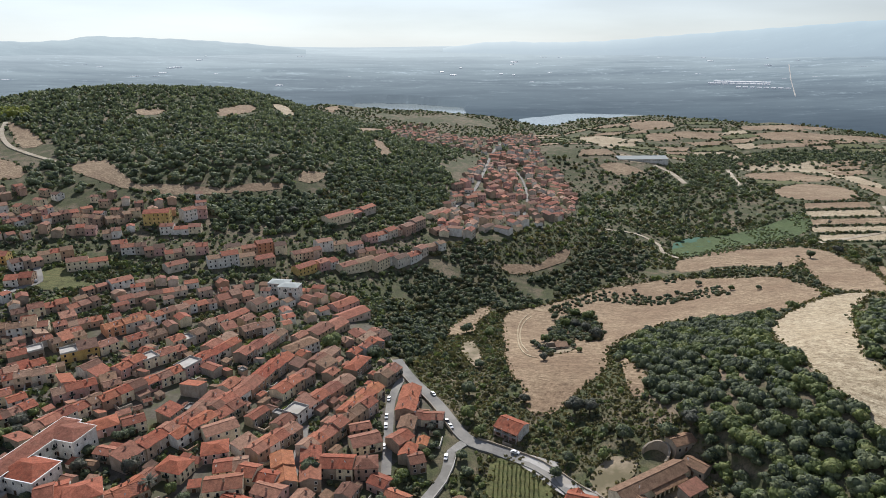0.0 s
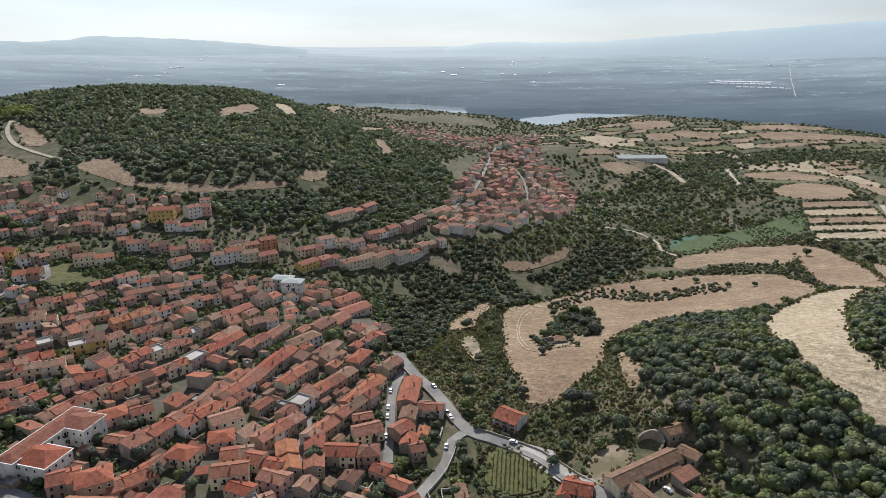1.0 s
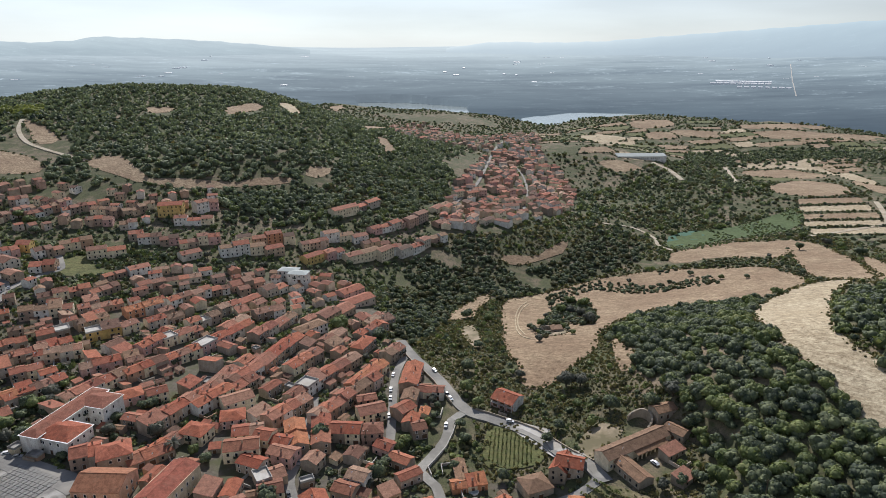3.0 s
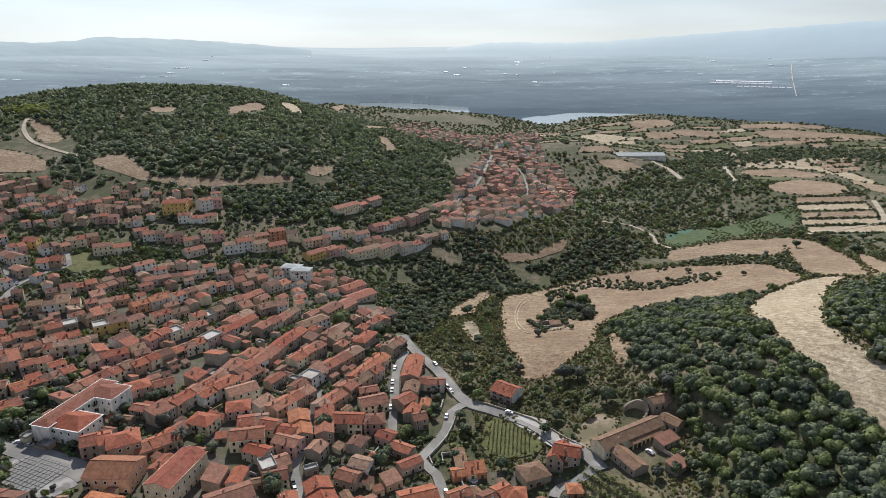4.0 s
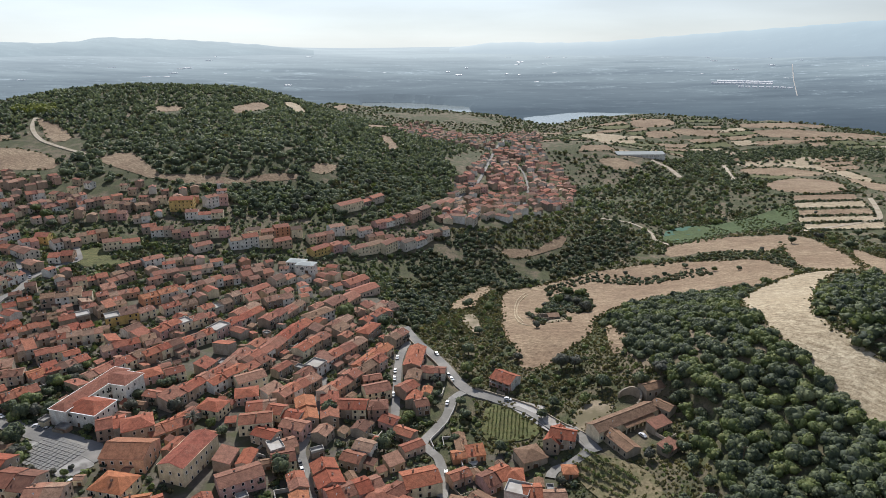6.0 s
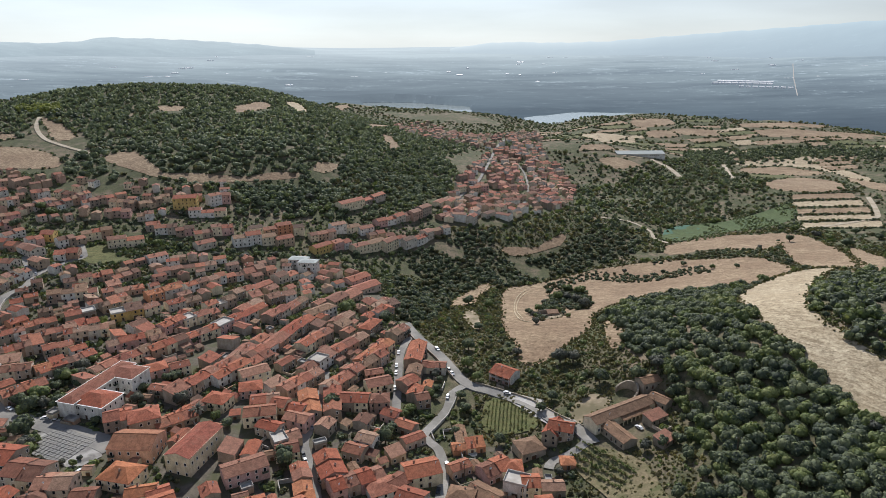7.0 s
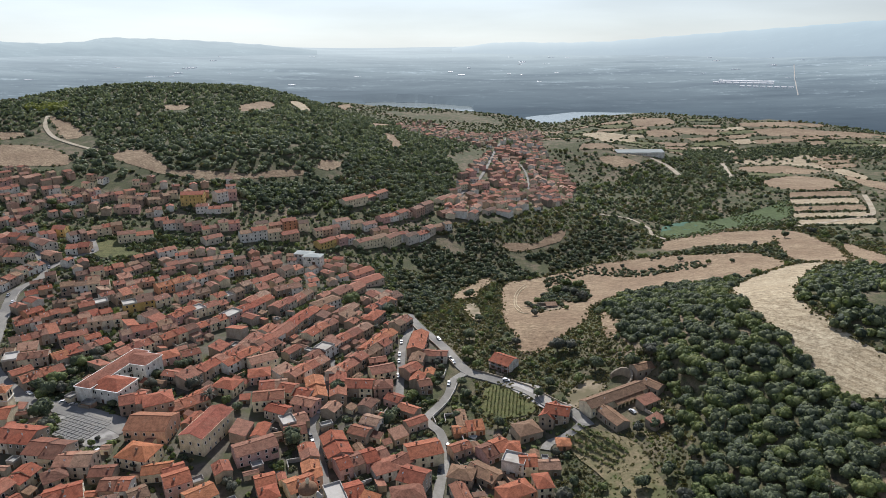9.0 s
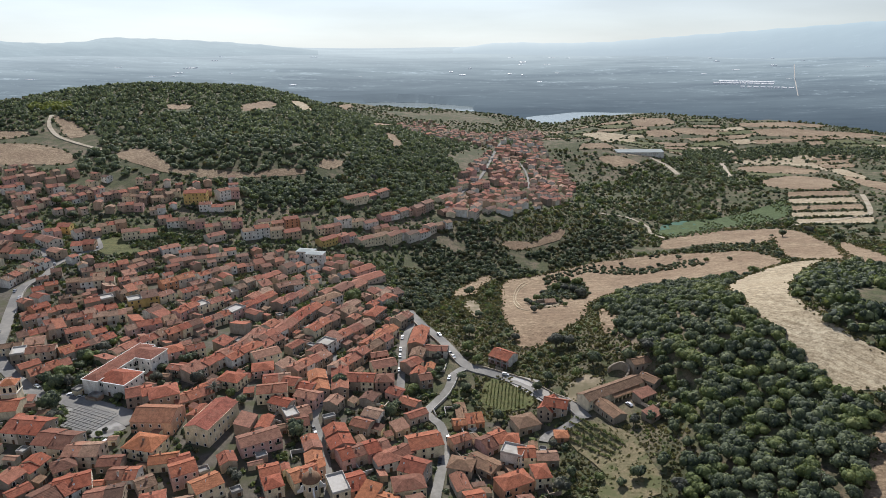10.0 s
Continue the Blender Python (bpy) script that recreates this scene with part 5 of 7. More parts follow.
row(-276, 550, -269, 554, 6, 8, 1, "f")
row(-258, 539, -238, 543, 10, 10, 1, "y")
row(-229, 548, -222, 557, 9, 9, 1, "w")
row(-223, 560, -213, 563, 10, 9, 1, "p")
row(-239, 526, -208, 533, 6, 9, 3, "w")
row(-309, 511, -289, 516, 6, 9, 3, "f")
row(-280, 509, -268, 515, 6, 9, 2, "f")
row(-263, 488, -254, 494, 6, 9, 2, "f")
row(-253, 483, -237, 490, 7, 9, 2, "f")
row(-235, 483, -222, 489, 6, 9, 2, "f")
row(-219, 482, -207, 489, 6, 9, 2, "f")
row(-207, 491, -191, 498, 7, 9, 2, "f")
row(-176, 497, -144, 516, 8, 9, 3, "o")
row(-141, 514, -133, 518, 7, 9, 1, "f")
row(-183, 474, -152, 491, 9, 10, 3, "w")
row(-151, 487, -139, 496, 8, 10, 1, "f")
row(-332, 452, -323, 454, 6, 10, 2, "y")
row(-312, 439, -300, 454, 6.5, 9, 3, "f")
row(-303, 458, -284, 470, 6.5, 9, 3, "w")
row(-334, 435, -328, 443, 6, 9, 2, "f")
row(-111, 586, -91, 609, 7, 10, 1, "w")
row(-90, 612, -72, 640, 6, 9, 2, "f")
row(-125, 508, -105, 522, 7, 9, 3, "f")
row(-110, 533, -87, 549, 8, 9, 2, "w")
row(-86, 544, -75, 553, 7, 9, 1, "f")
row(-75, 536, -53, 548, 7, 9, 3, "f")
row(-117, 482, -106, 496, 8, 9, 1, "y")
row(-103, 498, -92, 513, 7, 9, 2, "f")
row(-85, 502, -61, 526, 9, 10, 2, "w")
row(-60, 519, -51, 534, 8, 9, 1, "f")
row(-53, 535, -41, 544, 7, 9, 2, "f")
row(-42, 533, -27, 552, 7, 9, 2, "f")
row(-30, 550, -18, 567, 7, 9, 2, "f")
row(-72, 569, -56, 585, 7, 9, 2, "f")
row(-54, 584, -39, 605, 7, 9, 2, "f")
row(-39, 598, -21, 625, 9, 9, 2, "o")
row(-16, 570, -1, 582, 6, 9, 2, "f")
row(-11, 610, 10, 633, 6, 9, 2, "f")
row(-13, 655, 2, 691, 6, 9, 2, "f")
row(-361, 421, -362, 436, 6, 9, 2, "f")
row(-360, 445, -352, 458, 6, 9, 2, "f")


def spread(x0, x1, y0, y1, gap):
    """A jittered lattice of places."""
    X, Y = np.meshgrid(np.arange(x0, x1, gap), np.arange(y0, y1, gap * 1.35))
    X = X + rng.uniform(-0.25, 0.25, X.shape) * gap
    Y = Y + rng.uniform(-0.25, 0.25, Y.shape) * gap
    return X.ravel(), Y.ravel()


def district(zone, gap, ang, h):
    """Closely packed houses of uneven size filling a zone."""
    xs, ys = spread(min(p[0] for p in zone) - 20, max(p[0] for p in zone) + 20, min(p[1] for p in zone) - 20, max(p[1] for p in zone) + 20, gap)
    ok = inside(zone, xs, ys)
    for line, half in PATHS:
        d = np.min((xs[:, None] - line[None, :, 0]) ** 2 + (ys[:, None] - line[None, :, 1]) ** 2, 1)
        ok &= d > (half + 3) ** 2
    for x, y in zip(xs[ok], ys[ok]):
        if random.random() < 0.1:
            continue
        bend = 0.5 * math.sin(x * 0.021 + y * 0.013)          # the lanes curve with the slope
        turn = ang + bend + random.gauss(0, 0.14) + (math.pi / 2 if random.random() < 0.3 else 0)
        house(float(x), float(y), turn, random.choice((7, 9, 11, 14, 17)) * random.uniform(0.9, 1.1), random.uniform(6.5, 10), h * random.uniform(0.55, 1.35), "f", kind="gable")


district(ZONES["district"], 14.5, radians(50), 6)
district(ZONES["district2"], 40, radians(30), 6)

# ---- landmark buildings ----
def cornice(top, L, D, z, mat="trim", out=0.45, tall=0.4, name="cornice"):
    """A white moulded band round the eaves, in one piece."""
    s = Shape()
    for m, zz in ((0.0, z - tall), (out, z - tall * 0.4), (out, z), (-0.05, z), ):
        s.v += [(-L / 2 - m, -D / 2 - m, zz), (L / 2 + m, -D / 2 - m, zz), (L / 2 + m, D / 2 + m, zz), (-L / 2 - m, D / 2 + m, zz)]
    for lay in range(3):
        for k in range(4):
            j = (k + 1) % 4
            s.f.append((lay * 4 + k, lay * 4 + j, lay * 4 + 4 + j, lay * 4 + 4 + k))
            s.s.append(0)
    return part(name, s.mesh(name, [mat]), top, label="white painted band under the roof")


def landmark(name, label, category, x, y, deg, L, D, h, wall, roof, kind, z, **more):
    ob = house(x, y, radians(deg), L, D, h, "m", kind=kind, wall=wall, roof=roof, name=name, z=z, **more)
    ob["group"] = ""
    del ob["group"]
    return tagged(ob, label, category)


hall = landmark("parish_hall", "tall cream parish hall with a deep red tiled roof", "hall", -109.3, 190.3, 76, 25, 12, 9.6, "wall_cream", "roof_deep", "gable", 1.0, sides=(True, False, True, False), storeys=2, chimney=False, rise=1.9)
cornice(hall, 25, 12, 9.7, "wall_cream", 0.25)
landmark("salmon_hall", "broad salmon plastered hall with rust brown tiles", "hall", -135.3, 191.5, -2, 19.5, 15, 7.4, "wall_salmon", "roof_rust", "gable", 2.6, sides=(True, False, False, True), storeys=2, chimney=False, rise=3.0)
school = landmark("school", "long white school wing with a brown-red roof", "school", -174.2, 235.0, 75, 42, 9.5, 8.6, "wall_white", "roof_dark", "hip", 5.4, sides=(True, False, False, False), storeys=2, chimney=False, rise=1.6)
cornice(school, 42, 9.5, 8.7, "trim", 0.5)
wing = landmark("school_wing", "white cross wing of the school with white eaves", "school", -165.5, 245.5, -15, 18, 13, 8.5, "wall_white", "roof_dark", "hip", 5.6, sides=(True, False, False, True), storeys=2, chimney=False, rise=1.8)
cornice(wing, 18, 13, 8.6, "trim", 0.5)
front = landmark("pavilion", "square front pavilion of the school with hipped red roof", "school", -168.3, 221.0, -15, 19, 14, 7.8, "wall_white", "roof_red", "hip", 5.2, sides=(True, False, False, True), storeys=2, chimney=False, rise=2.6)
cornice(front, 19, 14, 7.9, "trim", 0.6)
landmark("chapel_nave", "church nave with a dark red tiled roof", "church", -214.5, 193.5, 12, 24, 12, 7.5, "wall_cream", "roof_red", "gable", 4.2, sides=(True, False, False, True), storeys=1, chimney=False)


def bell_tower(x, y, z, w, h, deg):
    top = tagged(new("bell_tower"), "square cream bell tower with paired arched openings and orange roof", "tower")
    top.matrix_world = pose(x, y, z, 0, 0, deg)
    s = Shape()
    s.box(-w / 2, -w / 2, -2, w / 2, w / 2, h)
    part("shaft", s.mesh("shaft", ["wall_cream"]), top)
    cornice(top, w, w, h - 4.4, "trim", 0.3, 0.4)
    cornice(top, w, w, h + 0.1, "trim", 0.45, 0.5)
    arch = Shape()
    ring_ = [(-0.6, 0), (0.6, 0)] + [(0.6 * math.cos(a), 2.0 + 0.6 * math.sin(a)) for a in np.linspace(0, math.pi, 9)]
    arch.solid([(a, 0.05, b) for a, b in ring_], [(a, -0.06, b) for a, b in ring_])
    me = arch.mesh("opening", ["pane"])
    for turn in (0, 90, 180, 270):
        for u in (-1.3, 1.3):
            part("opening", me, top, pose(0, 0, 0, 0, 0, turn) @ pose(u, -w / 2, h - 3.8))
    part("roof", roof_mesh(w, w, 1.6, "hip", "roof_orange", 0.5), top, pose(0, 0, h + 0.12))


bell_tower(-213.0, 205.0, 4.5, 7.0, 13.6, 12)


def dome_chapel(x, y, z):
    """An octagonal drum with buttresses, a brown dome and a lantern."""
    top = tagged(new("domed_chapel"), "octagonal church drum with brown dome, lantern and white buttresses", "church")
    top.matrix_world = pose(x, y, z)
    s, seg = Shape(), 8
    ring_ = lambda r, zz, n=seg: [(r * math.cos(2 * math.pi * (k + 0.5) / n), r * math.sin(2 * math.pi * (k + 0.5) / n), zz) for k in range(n)]
    s.solid(ring_(3.6, -9), ring_(3.6, 6.2))
    part("drum", s.mesh("drum", ["wall_cream"]), top)
    s = Shape()
    rows_ = [ring_(3.95 * math.cos(a), 6.25 + 3.4 * math.sin(a), 16) for a in np.linspace(0, 1.38, 8)]
    s.v = [p for r in rows_ for p in r]
    for r in range(len(rows_) - 1):
        for k in range(16):
            j = (k + 1) % 16
            s.f.append((r * 16 + k, r * 16 + j, r * 16 + 16 + j, r * 16 + 16 + k)); s.s.append(0)
    s.f.append(tuple(7 * 16 + k for k in range(16))); s.s.append(0)
    s.f.append(tuple(reversed(range(16)))); s.s.append(0)
    part("dome", s.mesh("dome", ["roof_brown"], True), top)
    s = Shape()
    s.solid(ring_(0.7, 9.4), ring_(0.7, 11.0))
    s.solid(ring_(0.9, 11.0), ring_(0.12, 12.1))
    part("lantern", s.mesh("lantern", ["wall_cream"]), top)
    s = Shape()
    prof = [(3.4, 1.2), (6.0, 1.2), (6.0, 2.0), (5.0, 2.6), (4.2, 4.0), (3.4, 4.6)]
    s.solid([(a, -0.3, b) for a, b in prof][::-1], [(a, 0.3, b) for a, b in prof][::-1])
    me = s.mesh("buttress", ["trim"])
    for deg in (22.5, 112.5, 202.5, 292.5):
        part("buttress", me, top, pose(0, 0, 0, 0, 0, deg))
    me = WINDOWS[2]
    for k in range(8):
        part("window", me, top, pose(0, 0, 0, 0, 0, 45 * k) @ pose(0, -3.33, 2.6))
    HOUSES.append((x, y, 6))
    LINES.append((x, y, 0.2, 5.5, 5.5))


dome_chapel(-55.0, 152.0, -2.0)


# old farm complex round a yard
landmark("farm_range", "long stone farm range with a tan tiled roof and arcade", "farmhouse", 83.5, 218.0, 31, 38, 8.5, 4.9, "wall_cream", "roof_brown", "gable", 5.0, storeys=1, rise=1.9, chimney=False)
landmark("farm_wing", "low stone farm wing with a rough brown roof", "farmhouse", 78.6, 201.2, -64, 16.5, 7.6, 3.8, "stone", "roof_brown", "gable", 4.8, storeys=1, rise=1.5, chimney=False)
landmark("farm_shed", "small farm shed with pinkish tiles beside the yard", "shed", 98.6, 213.0, 32, 11, 5.5, 3.2, "stone", "roof", "mono", 6.6, storeys=1, rise=1.0, chimney=False)
landmark("farm_shed", "lean-to farm shed with pinkish tiles at the yard corner", "shed", 97.8, 196.0, 38, 9, 6, 2.8, "stone", "roof", "mono", 6.6, storeys=1, rise=0.9, chimney=False)
landmark("farm_barn", "stone barn with a tan tiled roof behind the ruin", "barn", 102.6, 239.0, 22, 11, 7, 4, "stone", "roof_brown", "gable", None, storeys=1, rise=1.5, chimney=False)
landmark("farm_barn", "stepped stone barn with weathered tiles by the wood", "barn", 105.0, 226.3, -48, 10, 7, 3.8, "stone", "roof_brown", "gable", None, storeys=1, rise=1.4, chimney=False)


def arcade(x, y, z, deg, n):
    """Columns of the open gallery that faces the farmyard."""
    top = tagged(new("arcade"), "row of pale stone pillars along the farm gallery", "arcade")
    top.matrix_world = pose(x, y, z, 0, 0, deg)
    s = Shape()
    s.box(-0.22, -0.22, -1, 0.22, 0.22, 2.6)
    s.box(-0.3, -0.3, 2.6, 0.3, 0.3, 2.8)
    me = s.mesh("pillar", ["wall_cream"])
    for i in range(n):
        part("pillar", me, top, pose(i * 2.6, 0, 0))
    s = Shape()
    s.box(-0.4, -0.25, 2.8, (n - 1) * 2.6 + 0.4, 0.25, 3.2)
    part("beam", s.mesh("beam", ["wall_cream"]), top)
    s = Shape()
    low = [(-0.4, -0.5, 3.15), ((n - 1) * 2.6 + 0.4, -0.5, 3.15), ((n - 1) * 2.6 + 0.4, 3.0, 4.5), (-0.4, 3.0, 4.5)]
    s.solid(low, [(a, b, c + 0.16) for a, b, c in low])
    me = s.mesh("roof", ["roof_brown"])
    roof_uv(me, 1)
    part("roof", me, top)


arcade(83.5, 210.8, 5.2, 31, 8)


def ring_wall(x, y, r, h):
    """A broken round wall of rubble stone."""
    top = tagged(new("round_ruin"), "roofless round stone wall with a crumbling uneven top", "ruin")
    z = ground(x, y)
    top.matrix_world = pose(x, y, z)
    seg, s = 40, Shape()
    tops = [h * (0.2 + 0.8 * (0.5 + 0.5 * math.cos(2 * math.pi * k / seg - radians(35))) ** 1.3 + random.uniform(-0.03, 0.05)) for k in range(seg)]
    for k in range(seg):
        a = 2 * math.pi * k / seg
        for rr, zz in ((r, -3), (r + 0.95, -3), (r + 0.9, tops[k]), (r, tops[k])):
            s.v.append((rr * math.cos(a), rr * math.sin(a), zz))
    for k in range(seg):
        i, j = 4 * k, 4 * ((k + 1) % seg)
        if math.cos(2 * math.pi * (k + 0.5) / seg - radians(35)) < -0.2:       # left out on the side facing the camera
            if math.cos(2 * math.pi * (k - 0.5) / seg - radians(35)) >= -0.2:
                s.f.append((i, i + 1, i + 2, i + 3)); s.s.append(0)
            if math.cos(2 * math.pi * (k + 1.5) / seg - radians(35)) >= -0.2:
                s.f.append((j + 3, j + 2, j + 1, j)); s.s.append(0)
            continue
        for q in range(4):
            p = (q + 1) % 4
            s.f.append((i + p, i + q, j + q, j + p)); s.s.append(0)
    part("wall", s.mesh("wall", ["stone"]), top)
    HOUSES.append((x, y, r + 1))


ring_wall(91.0, 236.0, 5.2, 6.5)


def field_ruin(x, y, deg):
    """A roofless farm building in the field."""
    top = tagged(new("field_ruin"), "small roofless stone farm ruin among trees in the field", "ruin")
    top.matrix_world = pose(x, y, ground(x, y), 0, 0, deg)
    for x0, y0, x1, y1, h in ((-7, -3, 7, -2.4, 2.6), (-7, 2.4, 7, 3, 3.4), (-7, -2.4, -6.4, 2.4, 3.0), (6.4, -2.4, 7, 2.4, 2.8), (-1, -2.4, -0.4, 2.4, 2.4)):
        s = Shape()
        n = 7
        along = x1 - x0 > y1 - y0
        hs = [h * random.uniform(0.75, 1.1) for _ in range(n + 1)]
        for k in range(n + 1):
            f = k / n
            a0, b0 = (x0 + (x1 - x0) * f, y0) if along else (x0, y0 + (y1 - y0) * f)
            a1, b1 = (a0, y1) if along else (x1, b0)
            s.v += [(a0, b0, -1.5), (a1, b1, -1.5), (a1, b1, hs[k]), (a0, b0, hs[k])]
        for k in range(n):
            i = 4 * k
            for q in range(4):
                p = (q + 1) % 4
                s.f.append((i + q, i + p, i + 4 + p, i + 4 + q)); s.s.append(0)
        s.f += [(3, 2, 1, 0), (4 * n, 4 * n + 1, 4 * n + 2, 4 * n + 3)]
        s.s += [0, 0]
        part("wall", s.mesh("wall", ["stone"]), top)
    for u in (-5, -2.5, 1, 3.5):
        part("opening", DOORS[0], top, pose(u, -3.02, 0))
    part("roof", roof_mesh(8, 5, 0.7, "mono", "roof_brown"), top, pose(2.5, 0, 3.0))


field_ruin(73, 372, 5)

# other buildings that stand out
for x, y, deg, L, D, h, wall, roof in ((-17.3, 270.5, 82, 11, 8, 5.2, "wall", "roof_brown"), (-15.8, 250, 80, 9, 7.5, 4.8, "stone", "roof_red"), (-9.5, 259, 80, 7, 5, 3.2, "wall_cream", "roof_orange")):
    house(x, y, radians(deg), L, D, h, "m", kind="gable", wall=wall, roof=roof, sides=(True, False, False, True))
landmark("corner_house", "cream house with a bright orange hipped roof", "house", -132, 171, -12, 15, 12, 5.6, "wall_cream", "roof_orange", "hip", None, sides=(True, False, False, True), storeys=2, rise=2.6)
landmark("lower_wing", "low house wing with pale orange tiles", "house", -120.5, 162.5, 14, 12, 7.5, 4.4, "wall_cream", "roof_orange", "gable", None, sides=(True, False, False, True), storeys=1, rise=1.6)
landmark("gabled_house", "rough stone house with bright red tiled gables", "house", 54.5, 210, -18, 12, 9, 5.4, "stone", "roof_red", "gable", None, sides=(True, False, True, True), storeys=2, rise=2.2)
landmark("gabled_house", "stone cross wing with a steep red gable", "house", 51.5, 211.5, 62, 13, 7.5, 5.2, "stone", "roof_red", "gable", None, sides=(False, False, True, False), storeys=2, rise=2.4, chimney=False)
landmark("villa", "white house with a flat roof terrace and parapet", "house", 30.8, 177.5, -20, 10, 8, 7, "wall_white", "roof", "flat", -5.8, sides=(True, False, True, True), storeys=2)
landmark("stone_house", "old grey stone house with a brown hipped roof", "house", 7.3, 171.0, -15, 11, 9, 5.8, "stone", "roof_brown", "hip", -7.0, sides=(True, False, False, True), storeys=2)
for dx, dy in ((0, 0), (-9, 7)):
    landmark("white_house", "white house with a pale low metal roof", "house", -112 + dx, 440 + dy, -8, 15, 9.5, 6.6, "wall_white", "steel", "hip", 1.2, sides=(True, False, True, True), storeys=2, rise=1.0, chimney=False)
landmark("farm_hall", "long low white industrial barn with a pale roof", "barn", 330, 1072, 2, 84, 30, 4.5, "wall_white", "steel", "gable", -13, storeys=1, rise=3.2, chimney=False)
landmark("farm_hall", "white farm hall among the fields", "barn", 270, 1150, 20, 26, 12, 5, "wall_white", "roof", "gable", -20, storeys=1, rise=1.5, chimney=False)
country = landmark("country_house", "white-gabled house with a red roof and dark veranda", "house", 33.0, 267.5, -37, 13, 10, 5.3, "wall_pink", "roof_red", "gable", None, sides=(False, False, False, True), storeys=2, rise=2.0)
s = Shape()
s.solid([(6.5, -5, -2), (6.5, 5, -2), (6.5, 5, 5.3), (6.5, 0, 7.3), (6.5, -5, 5.3)], [(6.57, -5, -2), (6.57, 5, -2), (6.57, 5, 5.3), (6.57, 0, 7.3), (6.57, -5, 5.3)])
part("gable_wall", s.mesh("gable_wall", ["wall_white"]), country, label="white painted gable")
s = Shape()
s.box(-6.4, -6.4, 2.55, 6.4, -5.0, 2.75)
part("balcony", s.mesh("balcony", ["concrete"]), country)
for u in (-6.1, -2.1, 2.1, 6.1):
    s = Shape()
    s.box(-0.15, -0.15, -1.5, 0.15, 0.15, 5.1)
    part("post", s.mesh("post", ["concrete"]), country, pose(u, -6.2, 0))
for u in (-4.3, 0, 4.3):
    for lv in (0.05, 2.75):
        part("opening", DOORS[1], country, pose(u, -5.01, lv))
s = Shape()
low = [(-6.6, -6.7, 4.75), (6.6, -6.7, 4.75), (6.6, -5.2, 5.28), (-6.6, -5.2, 5.28)]
s.solid(low, [(a, b, c + 0.14) for a, b, c in low])
canopy = s.mesh("canopy", ["roof_red"])
roof_uv(canopy, 1)
part("canopy", canopy, country)

# outbuildings, lean-tos and small houses in the blocks
def gap_to_houses(x, y):
    """Distance from each place to the nearest house wall, and that house's ridge angle."""
    near = np.array(LINES)
    c, n = np.cos(near[:, 2]), np.sin(near[:, 2])
    dx, dy = x[:, None] - near[None, :, 0], y[:, None] - near[None, :, 1]
    d = np.maximum(np.abs(dx * c + dy * n) - near[None, :, 3], np.abs(dy * c - dx * n) - near[None, :, 4])
    k = d.argmin(1)
    return d[np.arange(len(x)), k], near[k, 2]


SHED_DOOR = door_mesh(1.6, 1.9)


def shed(x, y, ang, L, D, h):
    """A low outbuilding: stone or plaster walls under a sloping, gabled or flat roof."""
    kind = random.choice(["mono", "mono", "mono", "gable", "gable", "gable", "flat"])
    wall, roof = random.choice(["stone", "wall", "wall", "wall_cream"]), random.choice(["roof", "roof", "roof", "roof_brown", "roof_brown"])
    if kind == "flat":
        roof = "paving"
    words = "a flat roof" if roof == "paving" else "worn clay tiles"
    top = tagged(new("shed"), f"low {WORDS[wall]} outbuilding with {words}", "shed", "yard sheds")
    z = ground(x, y)
    top.matrix_world = pose(x, y, z, 0, 0, math.degrees(ang))
    rise = D * (0.2 if kind == "mono" else 0.16)
    part("wall", wall_mesh(L, D, 2.0, h, rise, kind, wall), top)
    part("roof", roof_mesh(L, D, rise, kind, roof, 0.2, 0.12), top, pose(0, 0, h))
    part("door", SHED_DOOR, top, pose(random.uniform(-0.25, 0.25) * L, -D / 2 - 0.01, 0.05))
    HOUSES.append((x, y, max(L, D) * 0.5))
    LINES.append((x, y, ang, L / 2, D / 2))


def infill(zone, gap, clear, lo, hi, share):
    xs, ys = spread(min(p[0] for p in zone), max(p[0] for p in zone), min(p[1] for p in zone), max(p[1] for p in zone), gap)
    ok = inside(zone, xs, ys)
    for line in BARE:
        ok &= ~inside(line, xs, ys)
    for line, half in PATHS:
        d = np.min((xs[:, None] - line[None, :, 0]) ** 2 + (ys[:, None] - line[None, :, 1]) ** 2, 1)
        ok &= d > (half + 4.0) ** 2
    for cx, cy, reach in ((-114, 170, 10), (-98, 184, 9), (-140, 178, 6)):     # kept clear so infill leaves the hall fronts in view
        ok &= np.hypot(xs - cx, ys - cy) > reach
    for x, y in zip(xs[ok], ys[ok]):
        d, turn = gap_to_houses(np.array([x]), np.array([y]))
        d, turn = d[0], turn[0]
        if random.random() > share or d > 24 or min(math.hypot(a - x, b - y) for a, b, _ in GREEN) < 6.5:
            continue
        ang = turn + random.choice((0, 0, 0, math.pi / 2)) + random.gauss(0, 0.05)
        if d > clear and (y > 420 or random.random() < 0.55):
            house(float(x), float(y), ang, random.uniform(7.5, 12) if y < 330 else random.uniform(6, 10), random.uniform(6, 8), random.uniform(lo, hi), "m", kind=random.choice(["gable"] * 6 + ["mono"] * 2))
        elif 1.8 < d < 8 and y < 345 and random.random() < 0.68:
            shed(float(x), float(y), ang, random.uniform(3.5, 6.5), random.uniform(3, 4.2), random.uniform(2.2, 3.3))


infill(ZONES["core"], 4.2, 4.4, 3.6, 5.8, 0.42)
infill(ZONES["east"], 3.8, 3.8, 3.0, 5.0, 0.4)
infill(ZONES["town2"], 5, 5.6, 4.5, 6.5, 0.25)
infill(ZONES["district"], 6.5, 6.0, 4.5, 6.5, 0.5)
infill(ZONES["district2"], 11, 8.0, 4.5, 6.0, 0.5)

